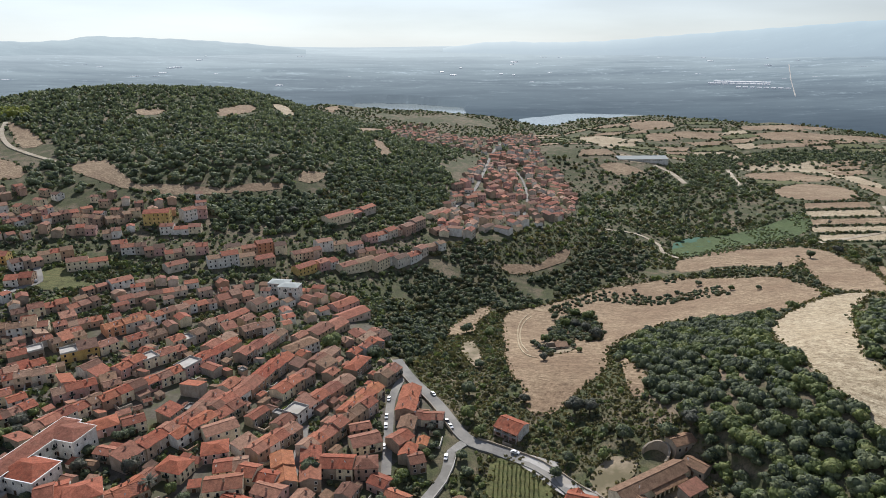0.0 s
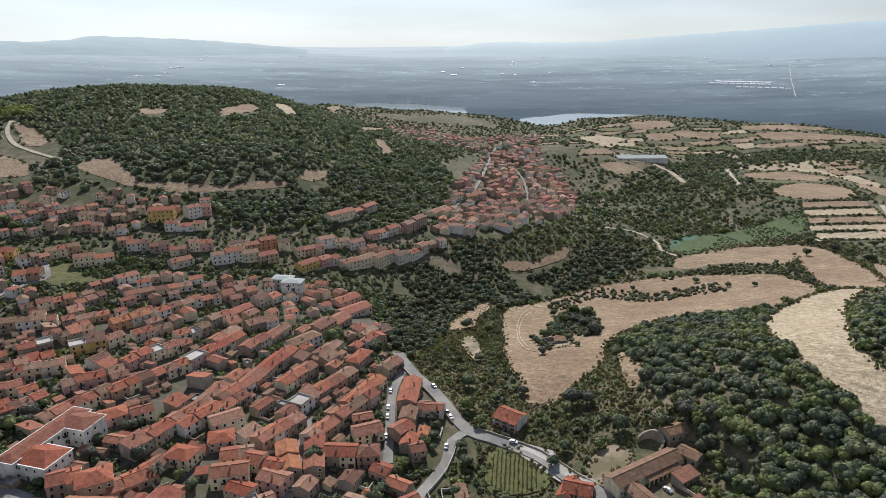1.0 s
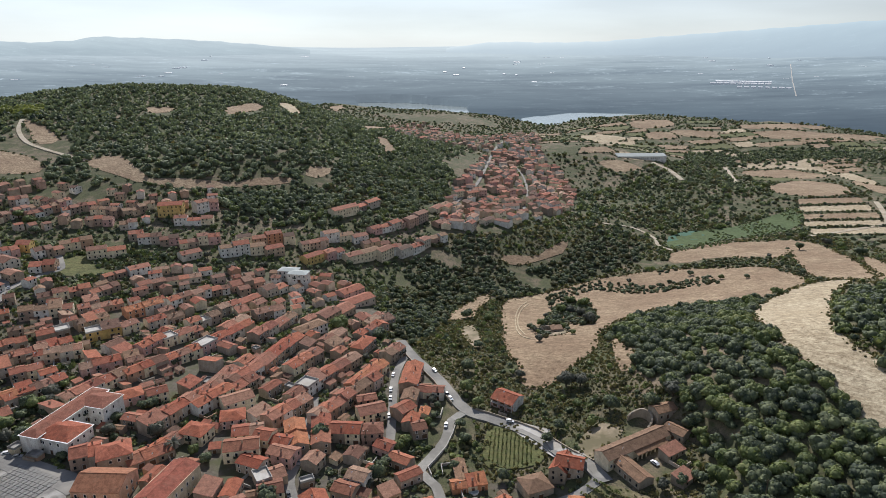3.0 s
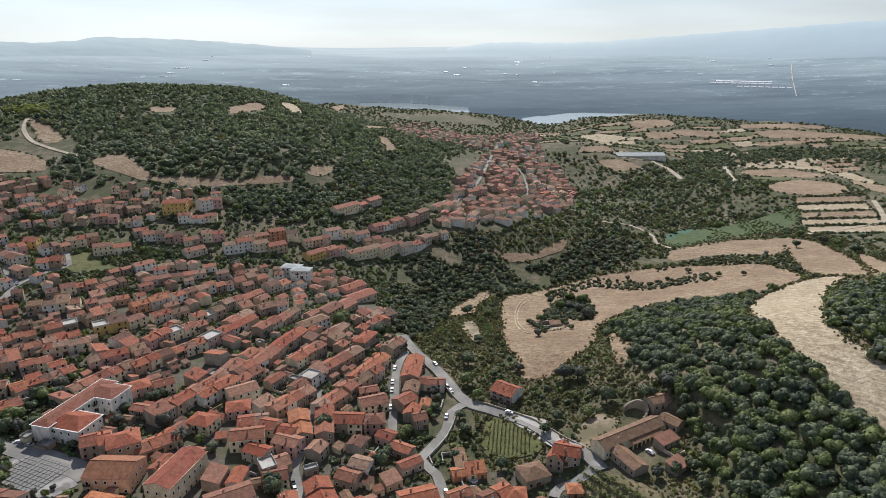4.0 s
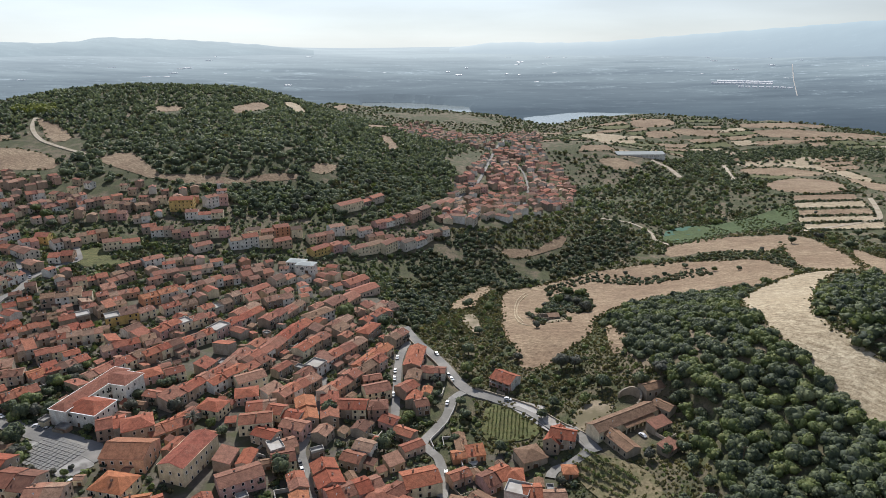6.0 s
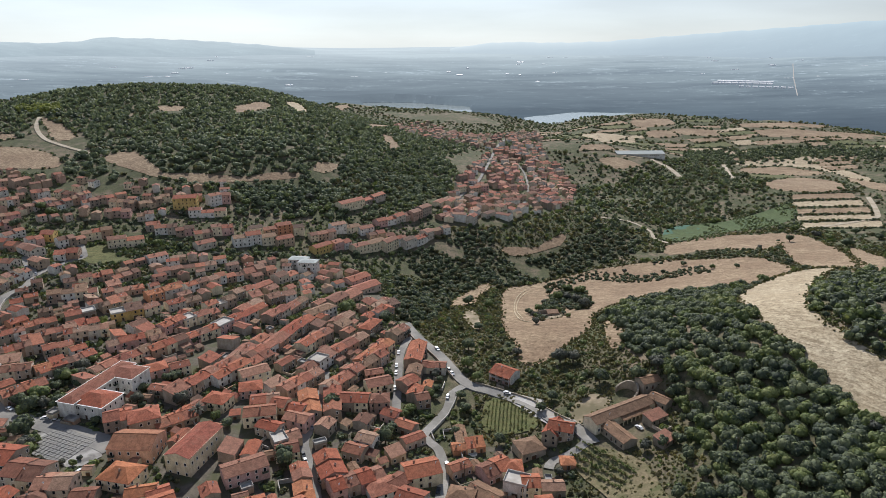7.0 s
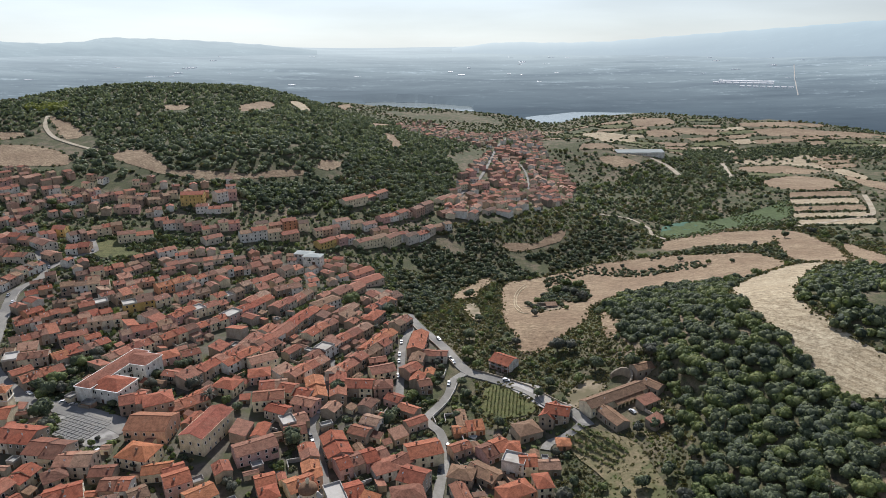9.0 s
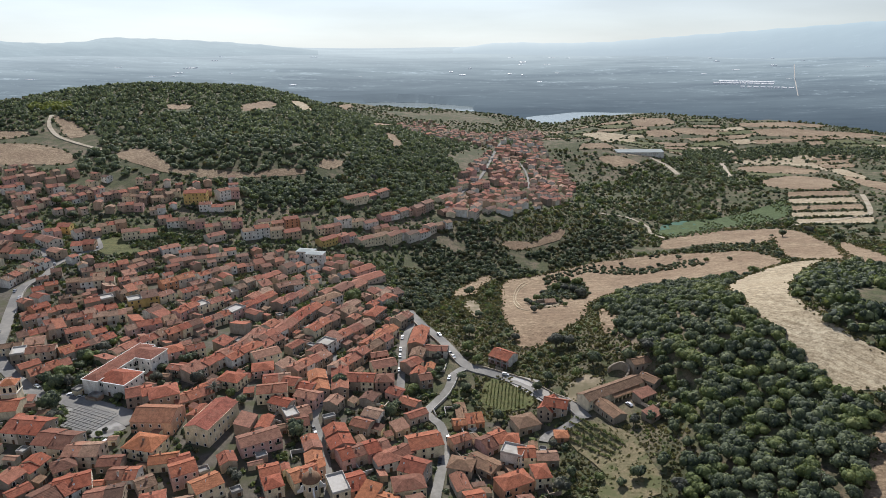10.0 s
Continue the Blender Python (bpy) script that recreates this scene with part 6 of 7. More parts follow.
def yard_wall(x, y, ang, reach, wide):
    """An L of rough garden wall standing off a house."""
    c, n = math.cos(ang), math.sin(ang)
    to = lambda u, v: (x + c * u - n * v, y + n * u + c * v)
    line = [to(0, 0), to(0, -reach / 2), to(0, -reach), to(wide / 2, -reach), to(wide, -reach)]
    xs_, ys_ = np.array([p[0] for p in line[1:]]), np.array([p[1] for p in line[1:]])
    if gap_to_houses(xs_, ys_)[0].min() < 0.3 or any(np.min(np.hypot(way[:, 0][:, None] - xs_, way[:, 1][:, None] - ys_)) < half + 0.8 for way, half in PATHS):
        return
    s = Shape()
    h, w = random.uniform(1.5, 2.3), 0.16
    for a, b, p, q in ((-w, -reach, w, 0), (-w, -reach - w, wide, -reach + w)):
        ring = [to(a, b), to(p, b), to(p, q), to(a, q)]
        s.solid([(*k, ground(*k) - 0.8) for k in ring], [(*k, ground(*k) + h) for k in ring])
    mat = random.choice(["stone", "wall", "concrete"])
    tagged(new("yard_wall", s.mesh("yard_wall", [mat])), f"{'pale concrete' if mat == 'concrete' else 'rough weathered'} garden wall round a house yard", "wall", "yard walls")


for x, y, ang, a, b in [v for v in LINES if 115 < v[1] < 340 and v[3] > 2.6]:
    if random.random() < 0.5:
        u = random.choice((-0.9, 0.1)) * a
        yard_wall(x + math.cos(ang) * u + math.sin(ang) * b, y + math.sin(ang) * u - math.cos(ang) * b, ang, random.uniform(4, 7), random.uniform(4, 7))

tagged(new("far_houses", FAR.mesh("far_houses", FAR_MATS)), "closely packed distant village houses with terracotta roofs", "houses", kind="stuff")

# ---- vegetation ----
def ball(n):
    """Unit directions spread evenly."""
    i = np.arange(n) + 0.5
    phi = np.arccos(1 - 2 * i / n)
    th = np.pi * (1 + 5 ** 0.5) * i
    return np.stack([np.cos(th) * np.sin(phi), np.sin(th) * np.sin(phi), np.cos(phi)], 1)


def core_sphere(seg, rings):
    """A quad ball: verts and faces."""
    vs, fs = [], []
    for r in range(rings + 1):
        ph = math.pi * (0.02 + 0.96 * r / rings)
        for k in range(seg):
            th = 2 * math.pi * k / seg
            vs.append((math.sin(ph) * math.cos(th), math.sin(ph) * math.sin(th), math.cos(ph)))
    for r in range(rings):
        for k in range(seg):
            j = (k + 1) % seg
            fs.append((r * seg + k, (r + 1) * seg + k, (r + 1) * seg + j, r * seg + j))
    return np.array(vs), np.array(fs)


def crown(r_, lobes, leaves, leaf, seed, flat=0.8, core=True):
    """A crown of unit radius on its foot: lumpy lobes covered with leaf clumps."""
    g = np.random.default_rng(seed)
    vs, fs, count = [], [], 0
    cs, cf = core_sphere(7, 4) if lobes > 5 else core_sphere(5, 3) if leaves > 20 else core_sphere(4, 2)
    centres = []
    for k in range(lobes):
        a = g.uniform(0, 2 * np.pi)
        rad = g.uniform(0.2, 0.62) if k else 0.0
        c = np.array([rad * np.cos(a), rad * np.sin(a), g.uniform(0.55, 1.05) * flat if k else 0.8 * flat])
        size = g.uniform(0.34, 0.52) if k else 0.62
        centres.append((c, size))
        v = cs * size * 0.94 * np.array([1, 1, flat]) + c + g.normal(0, 0.03, cs.shape)
        if core:
            vs.append(v); fs.append(cf + count); count += len(v)
    per = leaves // lobes
    for c, size in centres:
        d = ball(per)
        d = d[d[:, 2] > -0.55]
        d = d + g.normal(0, 0.16, d.shape)
        d /= np.linalg.norm(d, axis=1)[:, None]
        p = c + d * size * np.array([1, 1, flat]) * g.uniform(0.9, 1.1, (len(d), 1))
        t1 = np.cross(d + g.normal(0, 0.4, d.shape), g.normal(0, 1, d.shape))
        t1 /= np.linalg.norm(t1, axis=1)[:, None]
        t2 = np.cross(d + g.normal(0, 0.3, d.shape), t1)
        t2 /= np.linalg.norm(t2, axis=1)[:, None]
        s = leaf * g.uniform(0.6, 1.4, (len(d), 1))
        quad = np.stack([p - t1 * s - t2 * s * 0.7, p + t1 * s - t2 * s * 0.5, p + t1 * s * 0.8 + t2 * s, p - t1 * s * 0.6 + t2 * s * 0.8], 1)
        vs.append(quad.reshape(-1, 3))
        fs.append(np.arange(count, count + 4 * len(d)).reshape(-1, 4)); count += 4 * len(d)
    return np.concatenate(vs), np.concatenate(fs)


def trunk_mesh(h, r_, seed):
    g = random.Random(seed)
    s = Shape()
    seg = 7

    def limb(p, q, r0, r1):
        p, q = Vector(p), Vector(q)
        d = (q - p).normalized()
        a = d.orthogonal().normalized()
        b = d.cross(a)
        ring = lambda c, r: [c + (a * math.cos(2 * math.pi * k / seg) + b * math.sin(2 * math.pi * k / seg)) * r for k in range(seg)]
        s.solid(ring(p, r0), ring(q, r1))
    top = (g.uniform(-0.2, 0.2), g.uniform(-0.2, 0.2), h)
    limb((0, 0, -0.6), top, r_ * 1.25, r_ * 0.8)
    for k in range(4):
        a = 2 * math.pi * k / 4 + g.uniform(-0.5, 0.5)
        limb(top, (math.cos(a) * h * 0.9, math.sin(a) * h * 0.9, h * g.uniform(1.7, 2.3)), r_ * 0.6, r_ * 0.2)
    return s.mesh("trunk", ["bark"])


TRUNKS = [trunk_mesh(1.3, 0.2, k) for k in range(3)]
CROWNS = {}
for mat in ("oak", "oak_fresh", "olive"):
    CROWNS[mat] = []
    for k in range(3):
        v, f = crown(1, 9, 340, 0.08, 10 + k)
        CROWNS[mat].append(big_mesh("crown", v, f, [mat], smooth_shade=True))
LEAFY = {"oak": "dark green holm oak with a dense rounded crown", "oak_fresh": "fresh green broadleaf garden tree among houses", "olive": "grey green olive tree with a loose crown"}


def tree(x, y, diameter, mat="oak"):
    r_ = diameter / 2
    top = tagged(new("tree"), LEAFY[mat], "tree", "single trees")
    top.matrix_world = pose(x, y, ground(x, y), 0, 0, random.uniform(0, 360))
    k = random.randrange(3)
    part("trunk", TRUNKS[k], top, Matrix.Diagonal((r_ / 2.4, r_ / 2.4, r_ / 2.4, 1)))
    tall = random.uniform(0.85, 1.15)
    part("crown", random.choice(CROWNS[mat]), top, Matrix.Translation((0, 0, r_ * 0.25)) @ Matrix.Diagonal((r_, r_ * random.uniform(0.85, 1.1), r_ * tall, 1)))
    HOUSES.append((x, y, r_ * 0.6))


def scatter(name, places, sizes, templates, mats, label, category, sink=0.3):
    """Many plants joined into one mesh of leaf clumps."""
    vs, fs, slots, count = [], [], [], 0
    z = height(places[:, 0], places[:, 1])
    pick = rng.integers(0, len(templates), len(places))
    tone = rng.integers(0, len(mats), len(places))
    for (x, y), zz, r_, k, m in zip(places, z, sizes, pick, tone):
        v, f = templates[k]
        a = rng.uniform(0, 6.283)
        c, s = math.cos(a), math.sin(a)
        w = np.empty_like(v)
        w[:, 0] = (v[:, 0] * c - v[:, 1] * s) * r_ + x
        w[:, 1] = (v[:, 0] * s + v[:, 1] * c) * r_ + y
        w[:, 2] = v[:, 2] * r_ * rng.uniform(0.85, 1.2) + zz - sink * r_
        vs.append(w); fs.append(f + count); count += len(v)
        slots.append(np.full(len(f), m))
    ob = new(name, big_mesh(name, np.concatenate(vs), np.concatenate(fs), mats, np.concatenate(slots), True))
    return tagged(ob, label, category, kind="stuff")


def free(x, y, margin=1.0):
    """Where plants may stand: off fields, roads and houses."""
    ok = np.ones(len(x), bool)
    for line in BARE:
        ok &= ~inside(line, x, y)
    for line, half in PATHS:
        d = np.min((x[:, None] - line[None, :, 0]) ** 2 + (y[:, None] - line[None, :, 1]) ** 2, 1)
        ok &= d > (half + 1.5 + margin) ** 2
    hs = np.array(HOUSES)
    for i in range(0, len(x), 2000):
        sl = slice(i, i + 2000)
        d = (x[sl, None] - hs[None, :, 0]) ** 2 + (y[sl, None] - hs[None, :, 1]) ** 2
        ok[sl] &= (d > (hs[None, :, 2] + margin) ** 2).all(1)
    return ok


def view_clear(x, y, tall):
    """Where plants of some height don't hide the fields behind them from the camera."""
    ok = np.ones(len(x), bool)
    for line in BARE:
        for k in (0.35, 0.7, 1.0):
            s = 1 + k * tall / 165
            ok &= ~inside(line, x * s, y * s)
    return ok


def spread(x0, x1, y0, y1, gap):
    """A jittered lattice of places."""
    X, Y = np.meshgrid(np.arange(x0, x1, gap), np.arange(y0, y1, gap))
    X = X + rng.uniform(-0.48, 0.48, X.shape) * gap
    Y = Y + rng.uniform(-0.48, 0.48, Y.shape) * gap
    return X.ravel(), Y.ravel()


def rough(x, y, scale, seed):
    """Cheap smooth noise, about -1 to 1."""
    g = np.random.default_rng(seed)
    v = np.zeros(len(x))
    for k in range(6):
        a, f, p = g.uniform(0, 6.28), scale * g.uniform(0.5, 2.2), g.uniform(0, 6.28)
        v += np.sin((x * np.cos(a) + y * np.sin(a)) * f + p)
    return v / 3


def skewed(n, lo, hi, power):
    """Sizes of which most are small."""
    return lo + (hi - lo) * rng.random(n) ** power


NEAR_T = [crown(1, 8, 210, 0.09, 50 + k) for k in range(4)]
TUFT_T = [crown(1, 1, 14, 0.4, 150 + k, 0.5, False) for k in range(4)]
MID_T = [crown(1, 4, 40, 0.16, 70 + k) for k in range(5)]
FAR_T = [crown(1, 2, 18, 0.26, 90 + k, 0.75) for k in range(4)]
BUSH_T = [crown(1, 2, 24, 0.22, 110 + k, 0.7) for k in range(4)]
LOW_T = [crown(1, 1, 10, 0.4, 130 + k, 0.7) for k in range(4)]


# garden and field trees
for gx_, gy_, gd_ in GREEN:
    tree(gx_, gy_, gd_ * (1.5 if gd_ < 6 else 1.75), random.choice(["oak", "oak", "oak_fresh", "olive"]))

# shade trees round the square and along the school
for x, y, d, mat in ((-191, 202, 11, "oak"), (-180, 186, 9, "oak_fresh"), (-183, 193, 8, "oak_fresh"), (-179, 219, 9, "oak"), (-184, 223, 7, "oak"), (-196, 222, 9, "olive"), (-203, 217, 8, "oak_fresh"), (-209, 226, 9, "oak"),
                     (-208, 239, 10, "olive"), (-200, 240, 8, "oak"), (-204, 251, 9, "oak"), (-195, 255, 8, "olive"), (-188, 252, 7, "oak"), (-190, 243, 7, "oak"), (-168, 228, 5, "oak"), (-154, 231, 8, "olive"), (-145, 255, 8, "oak"),
                     (-164, 212, 5.5, "oak"), (-159, 211, 5, "oak"), (-154, 210, 5, "oak"), (-157, 184, 3.5, "olive"), (-163, 181, 3.5, "olive"), (-83, 183, 6, "oak"), (-104, 214, 7, "oak"), (-111, 219, 6, "oak_fresh"),
                     (-6, 272, 6, "olive"), (-3, 267, 5, "oak"), (-8, 252, 5, "oak_fresh"), (-5, 249, 5, "oak"), (-9, 265, 4, "oak"), (-4, 258, 5, "oak")):
    tree(x, y, d, mat)



def palm(x, y, h, r_):
    """A date palm: a rough stem and a head of arching fronds."""
    top = tagged(new("palm_tree"), "tall date palm with arching grey-green fronds in a garden", "palm")
    top.matrix_world = pose(x, y, ground(x, y))
    part("trunk", stack([(0.32, 0.32, -0.5), (0.24, 0.24, h * 0.5), (0.3, 0.3, h)], "trunk", "bark"), top)
    s = Shape()
    for k in range(9):
        f = k / 8
        w = 0.42 * math.sin(math.pi * min(1, 0.12 + f * 0.9)) + 0.04
        px_, pz = r_ * f, 0.9 * f * r_ * 0.55 - 0.75 * r_ * f * f
        s.v += [(px_, -w, pz - 0.18 * w), (px_, 0, pz + 0.12), (px_, w, pz - 0.18 * w)]
    for k in range(8):
        s.f += [(3 * k, 3 * k + 3, 3 * k + 4, 3 * k + 1), (3 * k + 1, 3 * k + 4, 3 * k + 5, 3 * k + 2)]
    s.s = [0] * len(s.f)
    me = s.mesh("frond", ["olive"])
    for k in range(34):
        part("frond", me, top, pose(0, 0, h, 0, random.uniform(-55, 18), k * 137.5) @ Matrix.Diagonal((random.uniform(0.85, 1.1),) * 3 + (1,)))


palm(-118, 217, 6.5, 4.2)

# a yellow-green clump on the hill's flank
pts = np.column_stack([rng.normal(-552, 13, 34), rng.normal(836, 9, 34)])
scatter("lime_clump", pts, rng.uniform(6.5, 9.5, 34), MID_T, ["lime"], "yellow-green clump of broadleaf trees on the hill flank", "trees")

# the two holm oak woods: the outermost trees singly, the rest together
for key in ("wood_a", "wood_b"):
    zone = ZONES[key]
    xs, ys = spread(60, 400, 90, 420, 5.6)
    ok = inside(zone, xs, ys) & (xs < 0.76 * ys + 110)
    xs, ys = xs[ok], ys[ok]
    ok = free(xs, ys, -1.0) & (rough(xs, ys, 0.06, 5) > -0.95)
    xs, ys = xs[ok], ys[ok]
    near = ys + 0.4 * np.abs(xs) < 205 if key == "wood_a" else np.zeros(len(xs), bool)
    for x, y in list(zip(xs[near], ys[near]))[:170]:
        tree(float(x), float(y), random.uniform(6.5, 10), random.choice(["oak", "oak", "oak", "oak_fresh"]))
    pts = np.column_stack([xs[~near], ys[~near]])
    scatter("oak_wood", pts, rng.uniform(2.7, 6.0, len(pts)), NEAR_T if key == "wood_a" else MID_T, ["oak", "oak", "oak_fresh"], "dense dark green holm oak wood on the slope", "woodland")

# woods on the hill
hx, hy = spread(-1000, 60, 520, 1560, 9.2)
hz = height(hx, hy)
ok = (hy > 560 - 0.35 * (hx + 300) * (hx < -300)) & ((hz > 18 - 0.02 * (hy - 600)) | (hx > -140) & (hy > 690) & (hy < 1150) & (hx < 30)) & ~inside(ZONES["district"], hx, hy) & (hy < 1500) & free(hx, hy, 0)
ok &= ~inside(ZONES["town"], hx, hy) & ~inside(ZONES["town2"], hx, hy)
ok &= (rough(hx, hy, 0.012, 3) > -0.85) & view_clear(hx, hy, 6.5) & (-hx < 0.76 * hy + 120)
hx, hy = hx[ok], hy[ok]
front = hy < 730
scatter("hill_wood", np.column_stack([hx, hy])[front], rng.uniform(2.6, 7.2, front.sum()), MID_T, ["hazed_oak", "hazed_oak", "hazed_oak", "oak"], "oak woodland covering the rounded hill above the village", "woodland")
scatter("hill_wood", np.column_stack([hx, hy])[~front], rng.uniform(2.8, 7.6, (~front).sum()), FAR_T, ["hazed_oak", "hazed_oak", "oak"], "distant oak woodland on the hill top", "woodland")

# planted rows: the vineyard by the road and the vegetable terraces below the farm
for x0, y0, x1, y1, gap, n, size, mat, name, label in ((22, 249, 18.5, 222, 1.9, 12, 0.42, "oak_fresh", "vine_rows", "low green vines in straight rows on the plot"),
                                                       (54, 193, 72, 170, 3.6, 4, 0.75, "oak_fresh", "vegetable_rows", "leafy vegetable rows on the terraced slope")):
    d = Vector((x1 - x0, y1 - y0))
    side = Vector((-d.y, d.x)).normalized()
    pts = [(x0 + d.x * f + side.x * gap * k, y0 + d.y * f + side.y * gap * k) for k in range(n) for f in np.arange(0, 1, 0.9 / d.length)]
    pts = np.array(pts) + rng.normal(0, 0.12, (len(pts), 2))
    if name == "vine_rows":
        pts = pts[inside([(24, 248), (33, 245), (45, 230), (43, 221), (27, 220), (19, 226)], pts[:, 0], pts[:, 1])]
    scatter(name, pts, rng.uniform(0.7, 1.3, len(pts)) * size, TUFT_T, [mat, mat, "weed"], label, "plants", -1.3)

# thick growth in the ravine; darker leaf colours stand in for its shade
xs, ys = spread(-80, 260, 330, 680, 5.6)
ok = inside(ZONES["ravine"], xs, ys) & free(xs, ys, 0) & view_clear(xs, ys, 4) & (rough(xs, ys, 0.05, 47) > -0.7)
pts = np.column_stack([xs[ok], ys[ok]])
scatter("ravine_wood", pts, rng.uniform(2.6, 5.2, len(pts)), MID_T, ["oak", "oak", "scrub", "oak"], "thick growth filling the ravine, leaf colours darkened for shade", "woodland")

# copse round the field ruin and bushy strips between the fields
for key, gap, lo, hi in (("copse", 4.5, 2.2, 4.2), ("strip", 4.5, 1.4, 3.2), ("strip2", 5.5, 1.4, 3.4)):
    zone = ZONES[key]
    xs, ys = spread(min(p[0] for p in zone), max(p[0] for p in zone), min(p[1] for p in zone), max(p[1] for p in zone), gap)
    ok = inside(zone, xs, ys) & (np.hypot(xs - 73, ys - 372) > 8)
    pts = np.column_stack([xs[ok], ys[ok]])
    scatter("copse", pts, rng.uniform(lo, hi, len(pts)), MID_T, ["oak", "scrub", "oak"], "dark bushes and small oaks between the dry fields", "bushes")

# wooded slopes above the upper rows
for key in ("slope", "shoulder", "terraces"):
    zone = ZONES[key]
    xs, ys = spread(min(p[0] for p in zone), max(p[0] for p in zone), min(p[1] for p in zone), max(p[1] for p in zone), 7.0)
    ok = inside(zone, xs, ys) & free(xs, ys, -1.0)
    pts = np.column_stack([xs[ok], ys[ok]])
    scatter("slope_wood", pts, rng.uniform(2.4, 5.6, len(pts)), MID_T, ["hazed_oak", "hazed_oak", "oak", "oak_fresh"], "trees and scrub on the slope above the village", "woodland")

# trees in the wet valley
xs, ys = spread(100, 620, 600, 1340, 9.0)
ok = inside(ZONES["valley"], xs, ys) & free(xs, ys, 1) & (rough(xs, ys, 0.025, 8) > -0.45)
pts = np.column_stack([xs[ok], ys[ok]])
scatter("valley_wood", pts, skewed(len(pts), 2.0, 7.0, 1.5), FAR_T, ["oak", "oak", "oak_fresh", "scrub", "hazed_oak"], "scattered dark trees along the valley bottom", "woodland")

# scrub on open land: many low bushes, few tall ones
xs, ys = spread(-120, 420, 90, 760, 3.7)
ok = (xs < 0.76 * ys + 100) & (xs > -0.76 * ys - 100)
xs, ys = xs[ok], ys[ok]
ok = free(xs, ys, 0.3)
ok &= ~inside(ZONES["wood_a"], xs, ys) & ~inside(ZONES["wood_b"], xs, ys) & ~inside(ZONES["ravine"], xs, ys)
ok &= ~inside(ZONES["town"], xs, ys) & ~inside(ZONES["district"], xs, ys) & view_clear(xs, ys, 2.5)
ok &= rough(xs, ys, 0.05, 11) > np.where(ys < 340, -0.3, -0.75)
for line in DRY:
    ok &= ~inside(line, xs, ys) | (rng.random(len(xs)) < 0.3)
pts = np.column_stack([xs[ok], ys[ok]])
close = pts[:, 1] < 340
for sel, kind_of, low in ((close, BUSH_T, 0.7), (~close, LOW_T, 0.9)):
    scatter("scrub", pts[sel], skewed(sel.sum(), low, 3.4, 2.6), kind_of, ["scrub", "scrub", "oak_fresh", "oak", "weed"], "mixed green and dry scrub bushes on the slopes", "bushes")

xs, ys = spread(-40, 200, 95, 480, 2.0)
ok = ~inside(ZONES["wood_a"], xs, ys) & ~inside(ZONES["town"], xs, ys) & (rough(xs, ys, 0.09, 17) > -0.7)
xs, ys = xs[ok], ys[ok]
ok = free(xs, ys, -0.6) & view_clear(xs, ys, 0.6) & ~inside(ZONES["east"], xs, ys)
pts = np.column_stack([xs[ok], ys[ok]])
scatter("undergrowth", pts, rng.uniform(0.5, 1.5, len(pts)), TUFT_T, ["weed", "weed", "scrub", "weed", "oak_fresh"], "low dry undergrowth and grass tufts on the slope", "undergrowth")

xs, ys = spread(-900, 1300, 420, 1880, 10.3)
ok = (np.abs(xs) < ys * 0.76 + 110) & (np.hypot(xs, ys) < 1850)
xs, ys = xs[ok], ys[ok]
ok = free(xs, ys, 1.0) & view_clear(xs, ys, 4) & ((ys > 760) | (xs > 420) | (xs < -120)) & (np.hypot(xs, ys) < 1850)
ok &= ~inside(ZONES["town"], xs, ys) & ~inside(ZONES["town2"], xs, ys) & ~inside(ZONES["district"], xs, ys)
ok &= (rough(xs, ys, 0.02, 21) > -0.5) & (np.abs(xs) < ys * 0.76 + 110)
pts = np.column_stack([xs[ok], ys[ok]])
scatter("scrub", pts, skewed(len(pts), 1.2, 5.2, 1.8), LOW_T, ["hazed_oak", "oak", "scrub"], "distant trees and hedges between farm plots", "bushes")

# bushes and fruit trees in the yards, clear of walls and lanes
def in_yards(x, y, margin):
    ok = np.ones(len(x), bool)
    for line in BARE:
        ok &= ~inside(line, x, y)
    for line, half in PATHS:
        ok &= np.min((x[:, None] - line[None, :, 0]) ** 2 + (y[:, None] - line[None, :, 1]) ** 2, 1) > (half + 1.2) ** 2
    return ok & (gap_to_houses(x, y)[0] > margin)


xs, ys = spread(-420, 70, 110, 470, 3.6)
ok = inside(ZONES["town"], xs, ys)
xs, ys = xs[ok], ys[ok]
ok = in_yards(xs, ys, 0.9) & (rough(xs, ys, 0.05, 31) > -0.5)
pts = np.column_stack([xs[ok], ys[ok]])
room = np.clip(gap_to_houses(pts[:, 0], pts[:, 1])[0] * 0.8, 0.8, 2.6)
size = room * rng.uniform(0.7, 1.15, len(pts))
for sel, kind_of in ((pts[:, 1] < 270, BUSH_T), (pts[:, 1] >= 270, LOW_T)):
    scatter("garden_bushes", pts[sel], size[sel], kind_of, ["oak", "scrub", "oak_fresh"], "garden bushes and fruit trees in yards between village houses", "bushes")
xs, ys = spread(-640, 60, 400, 700, 5.4)
ok = (inside(ZONES["town"], xs, ys) | inside(ZONES["town2"], xs, ys)) & ~inside(ZONES["core"], xs, ys)
xs, ys = xs[ok], ys[ok]
ok = in_yards(xs, ys, 1.2) & (rough(xs, ys, 0.04, 33) > -0.75)
pts = np.column_stack([xs[ok], ys[ok]])
scatter("garden_trees", pts, rng.uniform(1.4, 3.8, len(pts)), FAR_T, ["hazed_oak", "oak", "oak", "oak_fresh"], "trees and gardens between the upper village rows", "trees")

